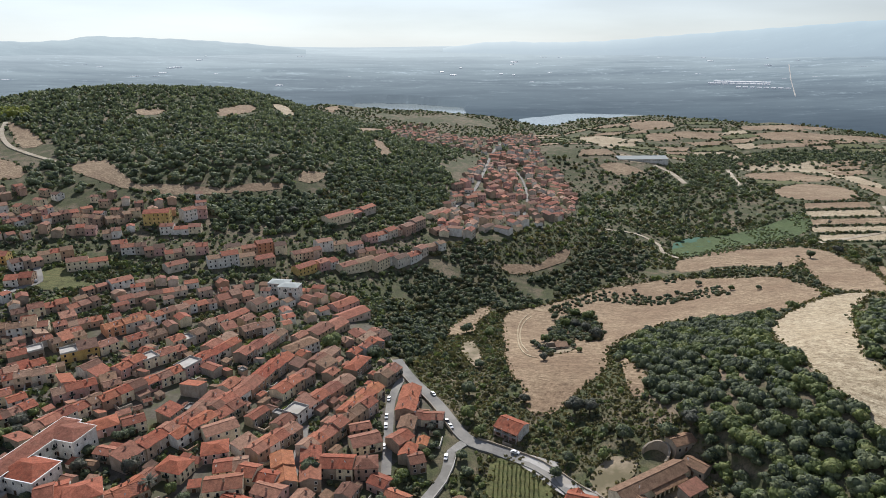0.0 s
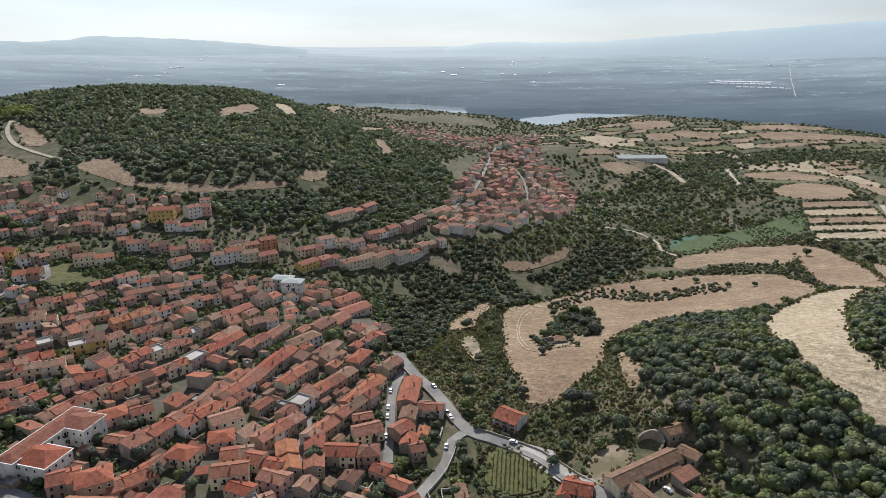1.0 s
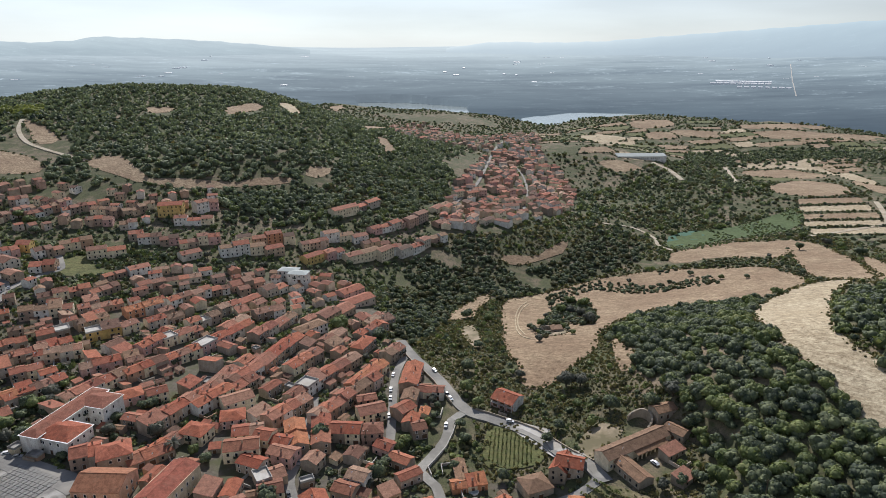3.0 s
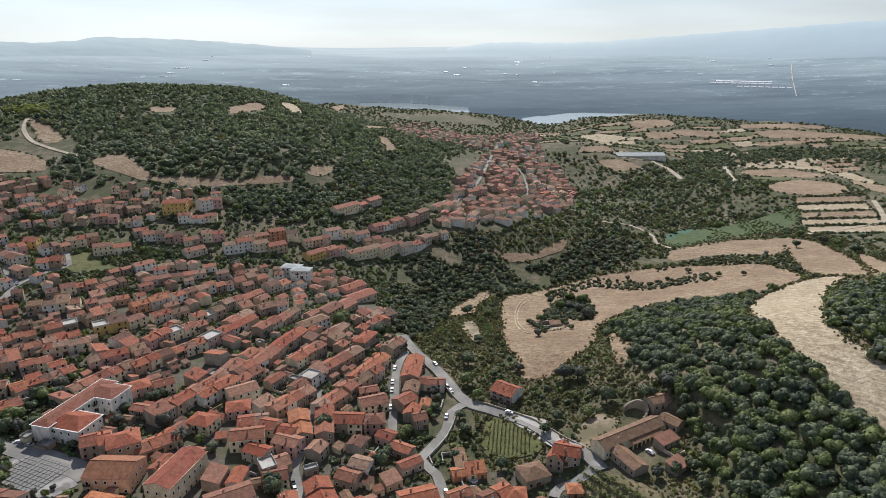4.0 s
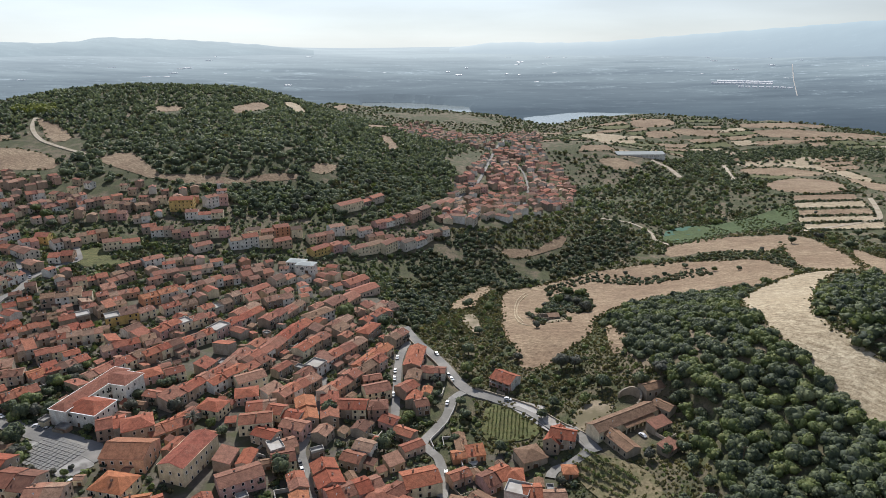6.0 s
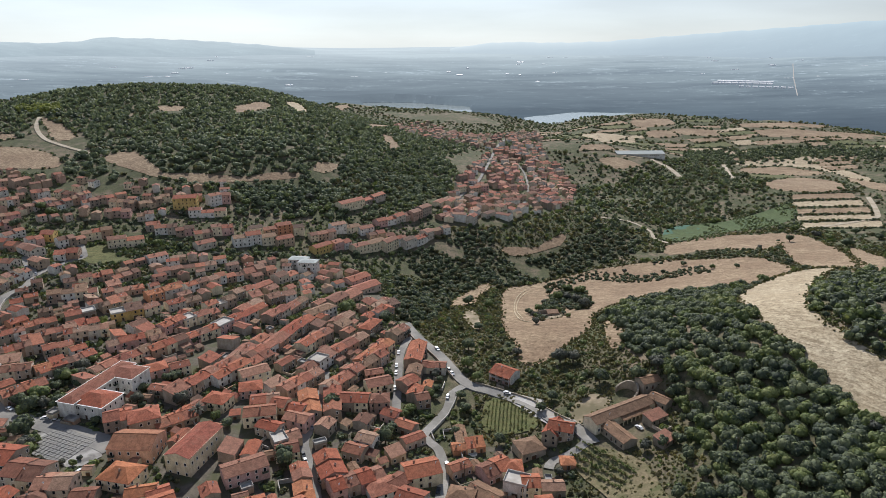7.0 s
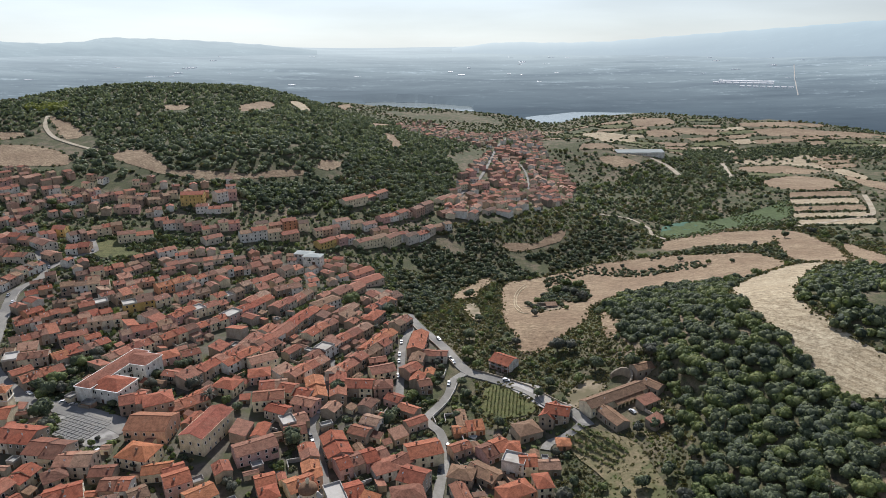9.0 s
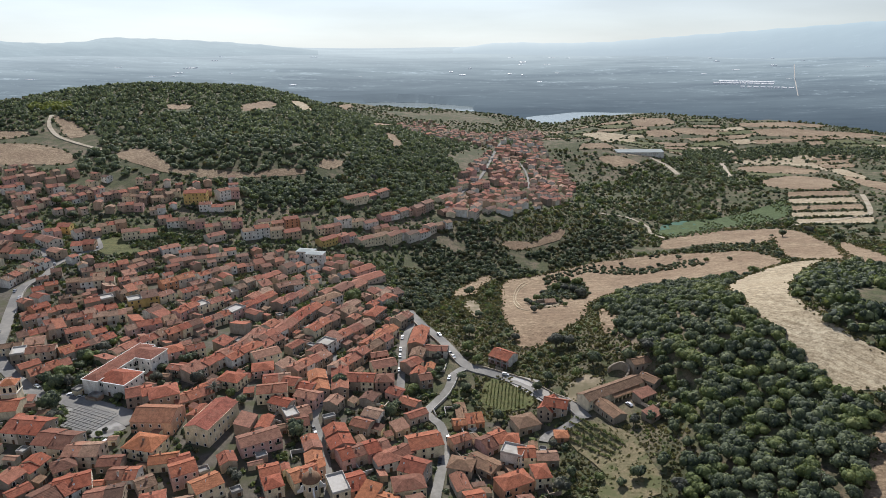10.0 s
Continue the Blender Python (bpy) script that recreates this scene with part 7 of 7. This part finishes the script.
xs, ys = spread(-20, 200, 590, 1160, 7.5)
ok = inside(ZONES["district"], xs, ys)
xs, ys = xs[ok], ys[ok]
ok = in_yards(xs, ys, 1.3) & (rough(xs, ys, 0.05, 37) > 0.0)
pts = np.column_stack([xs[ok], ys[ok]])
scatter("garden_trees", pts, rng.uniform(1.5, 3.4, len(pts)), LOW_T, ["hazed_oak", "oak", "oak_fresh"], "small garden trees among the houses of the far district", "trees")

# a belt of trees across the far plots
bear = rng.uniform(radians(21), radians(38), 1000)
dist = 1360 + 13 * (np.degrees(bear) - 25) + rng.normal(0, 34, 1000)
pts = np.column_stack([np.sin(bear) * dist, np.cos(bear) * dist])
scatter("tree_belt", pts, rng.uniform(3.0, 7.0, len(pts)), FAR_T, ["oak", "oak", "hazed_oak"], "dark belt of trees across the distant farm plots", "woodland")

# reeds along the wet valley bottom
xs, ys = spread(200, 480, 560, 860, 4.0)
ok = inside(ZONES["reedzone"], xs, ys) & (rough(xs, ys, 0.05, 41) > -0.5)
for line in BARE:
    if line is POND:
        ok &= ~inside(line, xs, ys)
pts = np.column_stack([xs[ok], ys[ok]])
scatter("reeds", pts, rng.uniform(1.0, 2.6, len(pts)), BUSH_T, ["oak_fresh", "oak_fresh", "hazed_oak"], "bright green reeds and willows in the wet valley", "reeds")

# hedges along field edges
edge_pts = []
for line in BARE:
    for (x0, y0), (x1, y1) in zip(line, line[1:] + line[:1]):
        n = max(1, int(math.hypot(x1 - x0, y1 - y0) / 4.5))
        for i in range(n):
            if rng.random() < 0.62:
                edge_pts.append((x0 + (x1 - x0) * i / n + rng.normal(0, 1.2), y0 + (y1 - y0) * i / n + rng.normal(0, 1.2)))
pts = np.array(edge_pts)
keep = free(pts[:, 0], pts[:, 1], -2) | (rng.random(len(pts)) < 0.5)
keep &= (pts[:, 1] > 640) | view_clear(pts[:, 0], pts[:, 1], 1.2) | (rng.random(len(pts)) < 0.5)
keep &= ~inside(ZONES["town"], pts[:, 0], pts[:, 1])
pts = pts[keep]
scatter("hedge", pts, rng.uniform(0.7, 2.3, len(pts)) * (1 + np.maximum(0, pts[:, 1] - 500) / 900), LOW_T, ["scrub", "oak", "oak"], "uneven hedges of scrub along the field edges", "hedge")

# grass growing over the rims of the nearer fields
rim_pts = []
for line in BARE:
    for (x0, y0), (x1, y1) in zip(line, line[1:] + line[:1]):
        if y0 < 560 and x0 > 0:
            n = max(1, int(math.hypot(x1 - x0, y1 - y0) / 1.3))
            rim_pts += [(x0 + (x1 - x0) * i / n + rng.normal(0, 1.5), y0 + (y1 - y0) * i / n + rng.normal(0, 1.5)) for i in range(n)]
pts = np.array(rim_pts)
pts = pts[~inside(ZONES["east"], pts[:, 0], pts[:, 1])]
scatter("rim_grass", pts, rng.uniform(0.5, 1.3, len(pts)), TUFT_T, ["weed", "scrub", "weed"], "ragged dry grass along the field rims", "grass", -0.2)

# dense hedges between the valley strips
pts = []
for x0, y0, x1, y1 in ((474, 832, 560, 826), (459, 799, 543, 784), (445, 766, 530, 745), (434, 733, 517, 712), (422, 700, 505, 681), (406, 658, 490, 645)):
    for f in np.arange(0, 1, 0.022):
        if rng.random() < 0.85:
            pts.append((x0 + (x1 - x0) * f + rng.normal(0, 0.8), y0 + (y1 - y0) * f + rng.normal(0, 0.8)))
pts = np.array(pts)
scatter("hedge", pts, rng.uniform(1.2, 2.6, len(pts)), LOW_T, ["oak", "scrub", "oak"], "dark hedges between the pale valley strips", "hedge", 0.1)

# ---- lake and far distance ----
def bearing_mesh(name, mat, b0, b1, nb, radii, zfun):
    """A sheet laid out by bearing and distance from the first camera position."""
    bs = np.linspace(b0, b1, nb)
    B, R = np.meshgrid(bs, radii)
    X, Y = np.sin(B) * R, np.cos(B) * R
    Z = zfun(B, R, X, Y)
    k = (np.arange(len(radii) - 1)[:, None] * nb + np.arange(nb - 1)[None, :]).ravel()
    quads = np.stack([k, k + 1, k + nb + 1, k + nb], 1)
    return big_mesh(name, np.stack([X, Y, Z], -1).reshape(-1, 3), quads, [mat], smooth_shade=True)


LAKE_Z = -73.0


def shore(b):
    """Distance at which the far land starts, by bearing."""
    d = np.degrees(b)
    return np.interp(d, [-60, -8.4, -7.5, -3.2, 1.8, 2.4, 6.2, 6.8, 10.7, 15.5, 19.1, 20.5, 22, 60],
                     [1700, 1700, 2810, 2768, 2570, 1900, 1900, 2200, 2396, 2430, 2350, 2100, 1500, 1400])


def plain_height(B, R, X, Y):
    # the plain tilts up with distance to fit the camera's horizon
    z = -70 + 201 * (R - 2436) / 2464
    z = np.maximum(z, -71.5) + 5 * np.sin(X * 0.004 + 1) * np.sin(Y * 0.003) * smooth(2400, 3000, R)
    s = shore(B)
    return np.where(R > s, z, -84 + 0 * R)


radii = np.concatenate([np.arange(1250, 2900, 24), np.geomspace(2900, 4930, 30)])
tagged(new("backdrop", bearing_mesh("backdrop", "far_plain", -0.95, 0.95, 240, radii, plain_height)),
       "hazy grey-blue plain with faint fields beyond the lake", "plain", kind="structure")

lake = Shape()
lake.poly([(-900, 1500, LAKE_Z), (1300, 1500, LAKE_Z), (1300, 2900, LAKE_Z), (-900, 2900, LAKE_Z)])
tagged(new("water", lake.mesh("water", ["lake"])), "pale silvery lake reflecting the bright sky", "lake", kind="structure")


def ridge(name, mat, b0, b1, profile, label):
    """Far hills: a crest by bearing, falling to the plain on our side."""
    ds, hs = zip(*profile)

    def z(B, R, X, Y):
        top = np.interp(np.degrees(B), ds, hs)
        top = top + 2.0 * np.sin(B * 130) + 1.2 * np.sin(B * 310 + 1) * (top > 150)
        k = smooth(4250, 4860, R)
        foot = -70 + 201 * (R - 2436) / 2464 - 4
        return foot + (top - foot) * k ** 1.6
    me = bearing_mesh(name, mat, radians(b0), radians(b1), 260, np.linspace(4200, 4880, 24), z)
    tagged(new("backdrop", me), label, "hills", kind="structure")


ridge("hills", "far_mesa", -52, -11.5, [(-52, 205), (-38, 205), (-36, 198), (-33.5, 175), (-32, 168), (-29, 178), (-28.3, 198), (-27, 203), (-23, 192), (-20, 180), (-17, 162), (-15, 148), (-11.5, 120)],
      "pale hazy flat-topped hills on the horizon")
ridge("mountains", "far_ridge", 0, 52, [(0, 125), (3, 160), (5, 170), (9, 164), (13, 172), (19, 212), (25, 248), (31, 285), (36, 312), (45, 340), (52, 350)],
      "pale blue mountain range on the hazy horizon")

# ---- small things ----
def car_parts(paint):
    """Body, cabin glass and wheel meshes of a small car, nose to +x."""
    s = Shape()
    prof = [(-2.0, 0.35), (2.0, 0.35), (2.05, 0.7), (1.1, 0.9), (0.55, 1.42), (-1.1, 1.45), (-1.75, 1.0), (-2.05, 0.85)]
    n = len(prof)
    for y, k in ((-0.82, 1.0), (0.82, 1.0)):
        s.v += [(x, y * (0.84 if z > 1.2 else 1.0), z) for x, z in prof]
    s.f += [tuple(range(n)), tuple(reversed(range(n, 2 * n)))] + [(j, n + j, n + (j + 1) % n, (j + 1) % n) for j in range(n)]
    s.s = [0] * len(s.f)
    body = s.mesh("body", [paint])
    g = Shape()
    g.solid([(0.98, -0.66, 0.99), (0.62, -0.62, 1.37), (0.62, 0.62, 1.37), (0.98, 0.66, 0.99)], [(1.02, -0.66, 1.01), (0.66, -0.62, 1.39), (0.66, 0.62, 1.39), (1.02, 0.66, 1.01)])
    glass = g.mesh("windscreen", ["pane"])
    sides = []
    for y in (-1, 1):
        q = Shape()
        low = [(-1.2, 0.8 * y, 1.0), (0.85, 0.8 * y, 1.0), (0.5, 0.71 * y, 1.36), (-1.0, 0.71 * y, 1.36)]
        q.solid(low, [(a, b + 0.03 * y, c) for a, b, c in low])
        sides.append(q.mesh("side_window", ["pane"]))
    w = Shape()
    ring_ = lambda y: [(0.31 * math.cos(2 * math.pi * k / 12), y, 0.31 * math.sin(2 * math.pi * k / 12)) for k in range(12)]
    w.solid(ring_(-0.1), ring_(0.1))
    return body, glass, sides, w.mesh("wheel", ["rubber"])


CARS = {p: car_parts(p) for p in ("car_white", "car_dark", "car_silver")}
CAR_WORDS = {"car_white": "small white car parked by the street", "car_dark": "small dark car parked by the street", "car_silver": "small silver car parked by the street"}


def car(x, y, deg, paint):
    top = tagged(new("car"), CAR_WORDS[paint], "car", "parked cars")
    d = 0.5
    rise = 0.0
    for line, half in PATHS:
        if np.min(np.hypot(line[:, 0] - x, line[:, 1] - y)) < half + 2:
            rise = 0.62
    top.matrix_world = pose(x, y, ground(x, y) + rise, 0, 0, deg)
    body, glass, sides, wheel = CARS[paint]
    b = part("body", body, top)
    part("windscreen", glass, b)
    for q in sides:
        part("side_window", q, b)
    for wx in (-1.25, 1.3):
        for wy in (-0.78, 0.78):
            part("wheel", wheel, top, pose(wx, wy, 0.31))


def along(k, f, side):
    """A kerbside place on road number k, at a share of its length."""
    line, half = PATHS[k]
    i = min(len(line) - 2, int(f * (len(line) - 1)))
    d = line[i + 1] - line[i]
    a = math.atan2(d[1], d[0])
    return line[i][0] - math.sin(a) * side * (half - 0.9), line[i][1] + math.cos(a) * side * (half - 0.9), math.degrees(a)


random.seed(5)
for k, fs in ((0, (0.3, 0.45, 0.47)), (1, (0.12, 0.62, 0.8)), (2, (0.3, 0.36, 0.45, 0.62, 0.66, 0.82)), (3, (0.35, 0.55, 0.62, 0.8)), (4, (0.06, 0.09, 0.12, 0.15, 0.3, 0.34, 0.5, 0.75, 0.78)), (5, (0.3, 0.6))):
    for f in fs:
        x, y, deg = along(k, f, random.choice((-1, 1)))
        car(x, y, deg, random.choice(["car_white", "car_white", "car_silver", "car_dark"]))
for x, y, deg, paint in ((-153, 176.5, 60, "car_white"), (-150, 177.5, 75, "car_dark"), (-190, 214, 20, "car_white"), (-184, 212, 10, "car_silver"), (-200, 210, 40, "car_white"), (90, 208, 120, "car_white"), (33, 252, -20, "car_white")):
    car(x, y, deg, paint)


def square(x, y, deg, nx, ny, step):
    """Light slabs in a grid on the village square."""
    top = tagged(new("square_paving"), "grid of dark slabs framed by pale strips in the square", "paving", kind="structure")
    top.matrix_world = pose(0, 0, 0)
    z = 0.75
    c, s_ = math.cos(radians(deg)), math.sin(radians(deg))
    for i in range(nx):
        for j in range(ny):
            u, v = (i - nx / 2) * step, (j - ny / 2) * step
            px, py = x + c * u - s_ * v, y + s_ * u + c * v
            q = Shape()
            for a, b in ((-0.4, -0.4), (0.4, -0.4), (0.4, 0.4), (-0.4, 0.4)):
                wx, wy = px + (c * a - s_ * b) * step, py + (s_ * a + c * b) * step
                q.v.append((wx, wy, ground(wx, wy) + z))
            q.v += [(a, b, h - 0.5) for a, b, h in q.v]
            q.f = [(0, 1, 2, 3), (4, 5, 1, 0), (5, 6, 2, 1), (6, 7, 3, 2), (7, 4, 0, 3)]
            q.s = [0] * 5
            part("slab", q.mesh("slab", ["slab"]), top)


square(-170, 194, -20, 11, 9, 2.2)


def low_wall(name, pts, h, w, mat, label):
    s = Shape()
    for i, (x, y) in enumerate(pts):
        a, b = pts[max(0, i - 1)], pts[min(len(pts) - 1, i + 1)]
        d = Vector((b[0] - a[0], b[1] - a[1])).normalized() * w / 2
        z = ground(x, y)
        s.v += [(x - d.y, y + d.x, z - 1), (x + d.y, y - d.x, z - 1), (x + d.y, y - d.x, z + h), (x - d.y, y + d.x, z + h)]
    for k in range(len(pts) - 1):
        i = 4 * k
        for q in range(4):
            p = (q + 1) % 4
            s.f.append((i + q, i + p, i + 4 + p, i + 4 + q)); s.s.append(0)
    n = 4 * (len(pts) - 1)
    s.f += [(3, 2, 1, 0), (n, n + 1, n + 2, n + 3)]
    s.s += [0, 0]
    tagged(new(name, s.mesh(name, [mat])), label, "wall")


def kerb_walls(k, side, f0, f1, h, mat, label):
    line, half = PATHS[k]
    n = len(line)
    pts = []
    for i in range(int(f0 * n), min(n - 1, int(f1 * n)), 2):
        d = line[i + 1] - line[i]
        d = d / np.hypot(*d)
        pts.append((line[i][0] - d[1] * side * (half + 0.35), line[i][1] + d[0] * side * (half + 0.35)))
    if len(pts) > 1:
        low_wall("road_wall", pts, h, 0.4, mat, label)


kerb_walls(0, -1, 0.02, 0.5, 1.6, "stone", "low stone wall along the village edge road")
kerb_walls(1, 1, 0.1, 0.5, 1.4, "concrete", "pale concrete wall along the lane")
kerb_walls(0, 1, 0.55, 0.98, 1.3, "stone", "low stone wall beside the road bend")
kerb_walls(4, 1, 0.2, 0.45, 1.6, "concrete", "pale retaining wall along the street")


def pole(x, y, h):
    """A wooden power pole with a cross arm."""
    top = tagged(new("power_pole"), "tall wooden power pole with a cross arm among trees", "pole")
    top.matrix_world = pose(x, y, ground(x, y))
    part("shaft", stack([(0.16, 0.16, -1), (0.1, 0.1, h)], "shaft", "bark"), top)
    s = Shape()
    s.box(-1.1, -0.07, h - 0.7, 1.1, 0.07, h - 0.55)
    part("cross_arm", s.mesh("cross_arm", ["bark"]), top)
    s = Shape()
    s.box(-0.06, -0.06, 0, 0.06, 0.06, 0.3)
    me = s.mesh("insulator", ["trim"])
    for u in (-0.95, 0, 0.95):
        part("insulator", me, top, pose(u, 0, h - 0.55))


pole(133, 122, 11)
pole(9, 186, 9)
pole(-36, 233, 9)
pole(118, 172, 10)


def round_pool(x, y, r_):
    top = tagged(new("round_pool"), "round white-rimmed garden pool behind houses", "pool")
    top.matrix_world = pose(x, y, ground(x, y))
    s = Shape()
    for rr, zz in ((r_, -1), (r_, 1.1), (r_ - 0.15, 1.1), (r_ - 0.15, 0.9)):
        for k in range(24):
            a = 2 * math.pi * k / 24
            s.v.append((rr * math.cos(a), rr * math.sin(a), zz))
    for q in range(3):
        for k in range(24):
            j = (k + 1) % 24
            s.f.append((q * 24 + k, q * 24 + j, q * 24 + 24 + j, q * 24 + 24 + k)); s.s.append(0)
    part("rim", s.mesh("rim", ["steel_white"]), top)
    s = Shape()
    s.poly([((r_ - 0.16) * math.cos(2 * math.pi * k / 24), (r_ - 0.16) * math.sin(2 * math.pi * k / 24), 0.95) for k in range(24)])
    part("cover", s.mesh("cover", ["steel"]), top)


round_pool(13.2, 204.5, 2.1)


# white sheds far out on the plain, in ranks
def far_shed(b, r_, L, D):
    x, y = r_ * math.sin(radians(b)), r_ * math.cos(radians(b))
    z = -70 + 201 * (r_ - 2436) / 2464
    s = Shape()
    prof = [(-D / 2, -8), (D / 2, -8), (D / 2, 6), (0, 9), (-D / 2, 6)]
    s.solid([(-L / 2, a, c) for a, c in prof], [(L / 2, a, c) for a, c in prof])
    ob = tagged(new("far_shed", s.mesh("far_shed", ["steel_white"])), "long white shed far out on the hazy plain", "shed", "sheds on the plain")
    ob.matrix_world = pose(x, y, z, 0, 0, -b)


for k in range(9):
    far_shed(22.0 + k * 0.5, 3190, 25, 15)
for k in range(8):
    far_shed(24.0 + k * 0.5, 3090, 20, 13)
far_shed(24.2, 3250, 230, 22)


def far_specks(n):
    """Pale slabs for buildings on the plain, flattened so the camera sees only tops."""
    s = Shape()
    g = random.Random(3)
    for _ in range(n):
        b, r_ = radians(g.uniform(-36, 38)), g.uniform(2950, 4700)
        if g.random() < 0.6:
            r_ = g.choice((3500, 3900, 4250, 4500)) + g.gauss(0, 50)
        x, y = r_ * math.sin(b), r_ * math.cos(b)
        z = -70 + 201 * (r_ - 2436) / 2464
        L, D = g.uniform(8, 45), g.uniform(20, 50)
        s.box(x - L / 2, y - D / 2, z - 8, x + L / 2, y + D / 2, z + g.uniform(0.3, 0.7))
    tagged(new("far_slabs", s.mesh("far_slabs", ["steel_white"])), "thin pale slabs for buildings dotted over the distant plain", "buildings", kind="stuff")


far_specks(80)
far_line = Shape()
for b0, r0, b1, r1 in ((28.1, 2880, 27.6, 3350), (27.6, 3350, 27.3, 3950)):
    p0 = Vector((r0 * math.sin(radians(b0)), r0 * math.cos(radians(b0)), -70 + 201 * (r0 - 2436) / 2464 + 6))
    p1 = Vector((r1 * math.sin(radians(b1)), r1 * math.cos(radians(b1)), -70 + 201 * (r1 - 2436) / 2464 + 6))
    far_line.poly([p0 + Vector((-2, 0, 0)), p0 + Vector((2, 0, 0)), p1 + Vector((2, 0, 0)), p1 + Vector((-2, 0, 0))])
tagged(new("road", far_line.mesh("road", ["concrete"])), "straight pale road across the distant plain", "road", kind="structure")
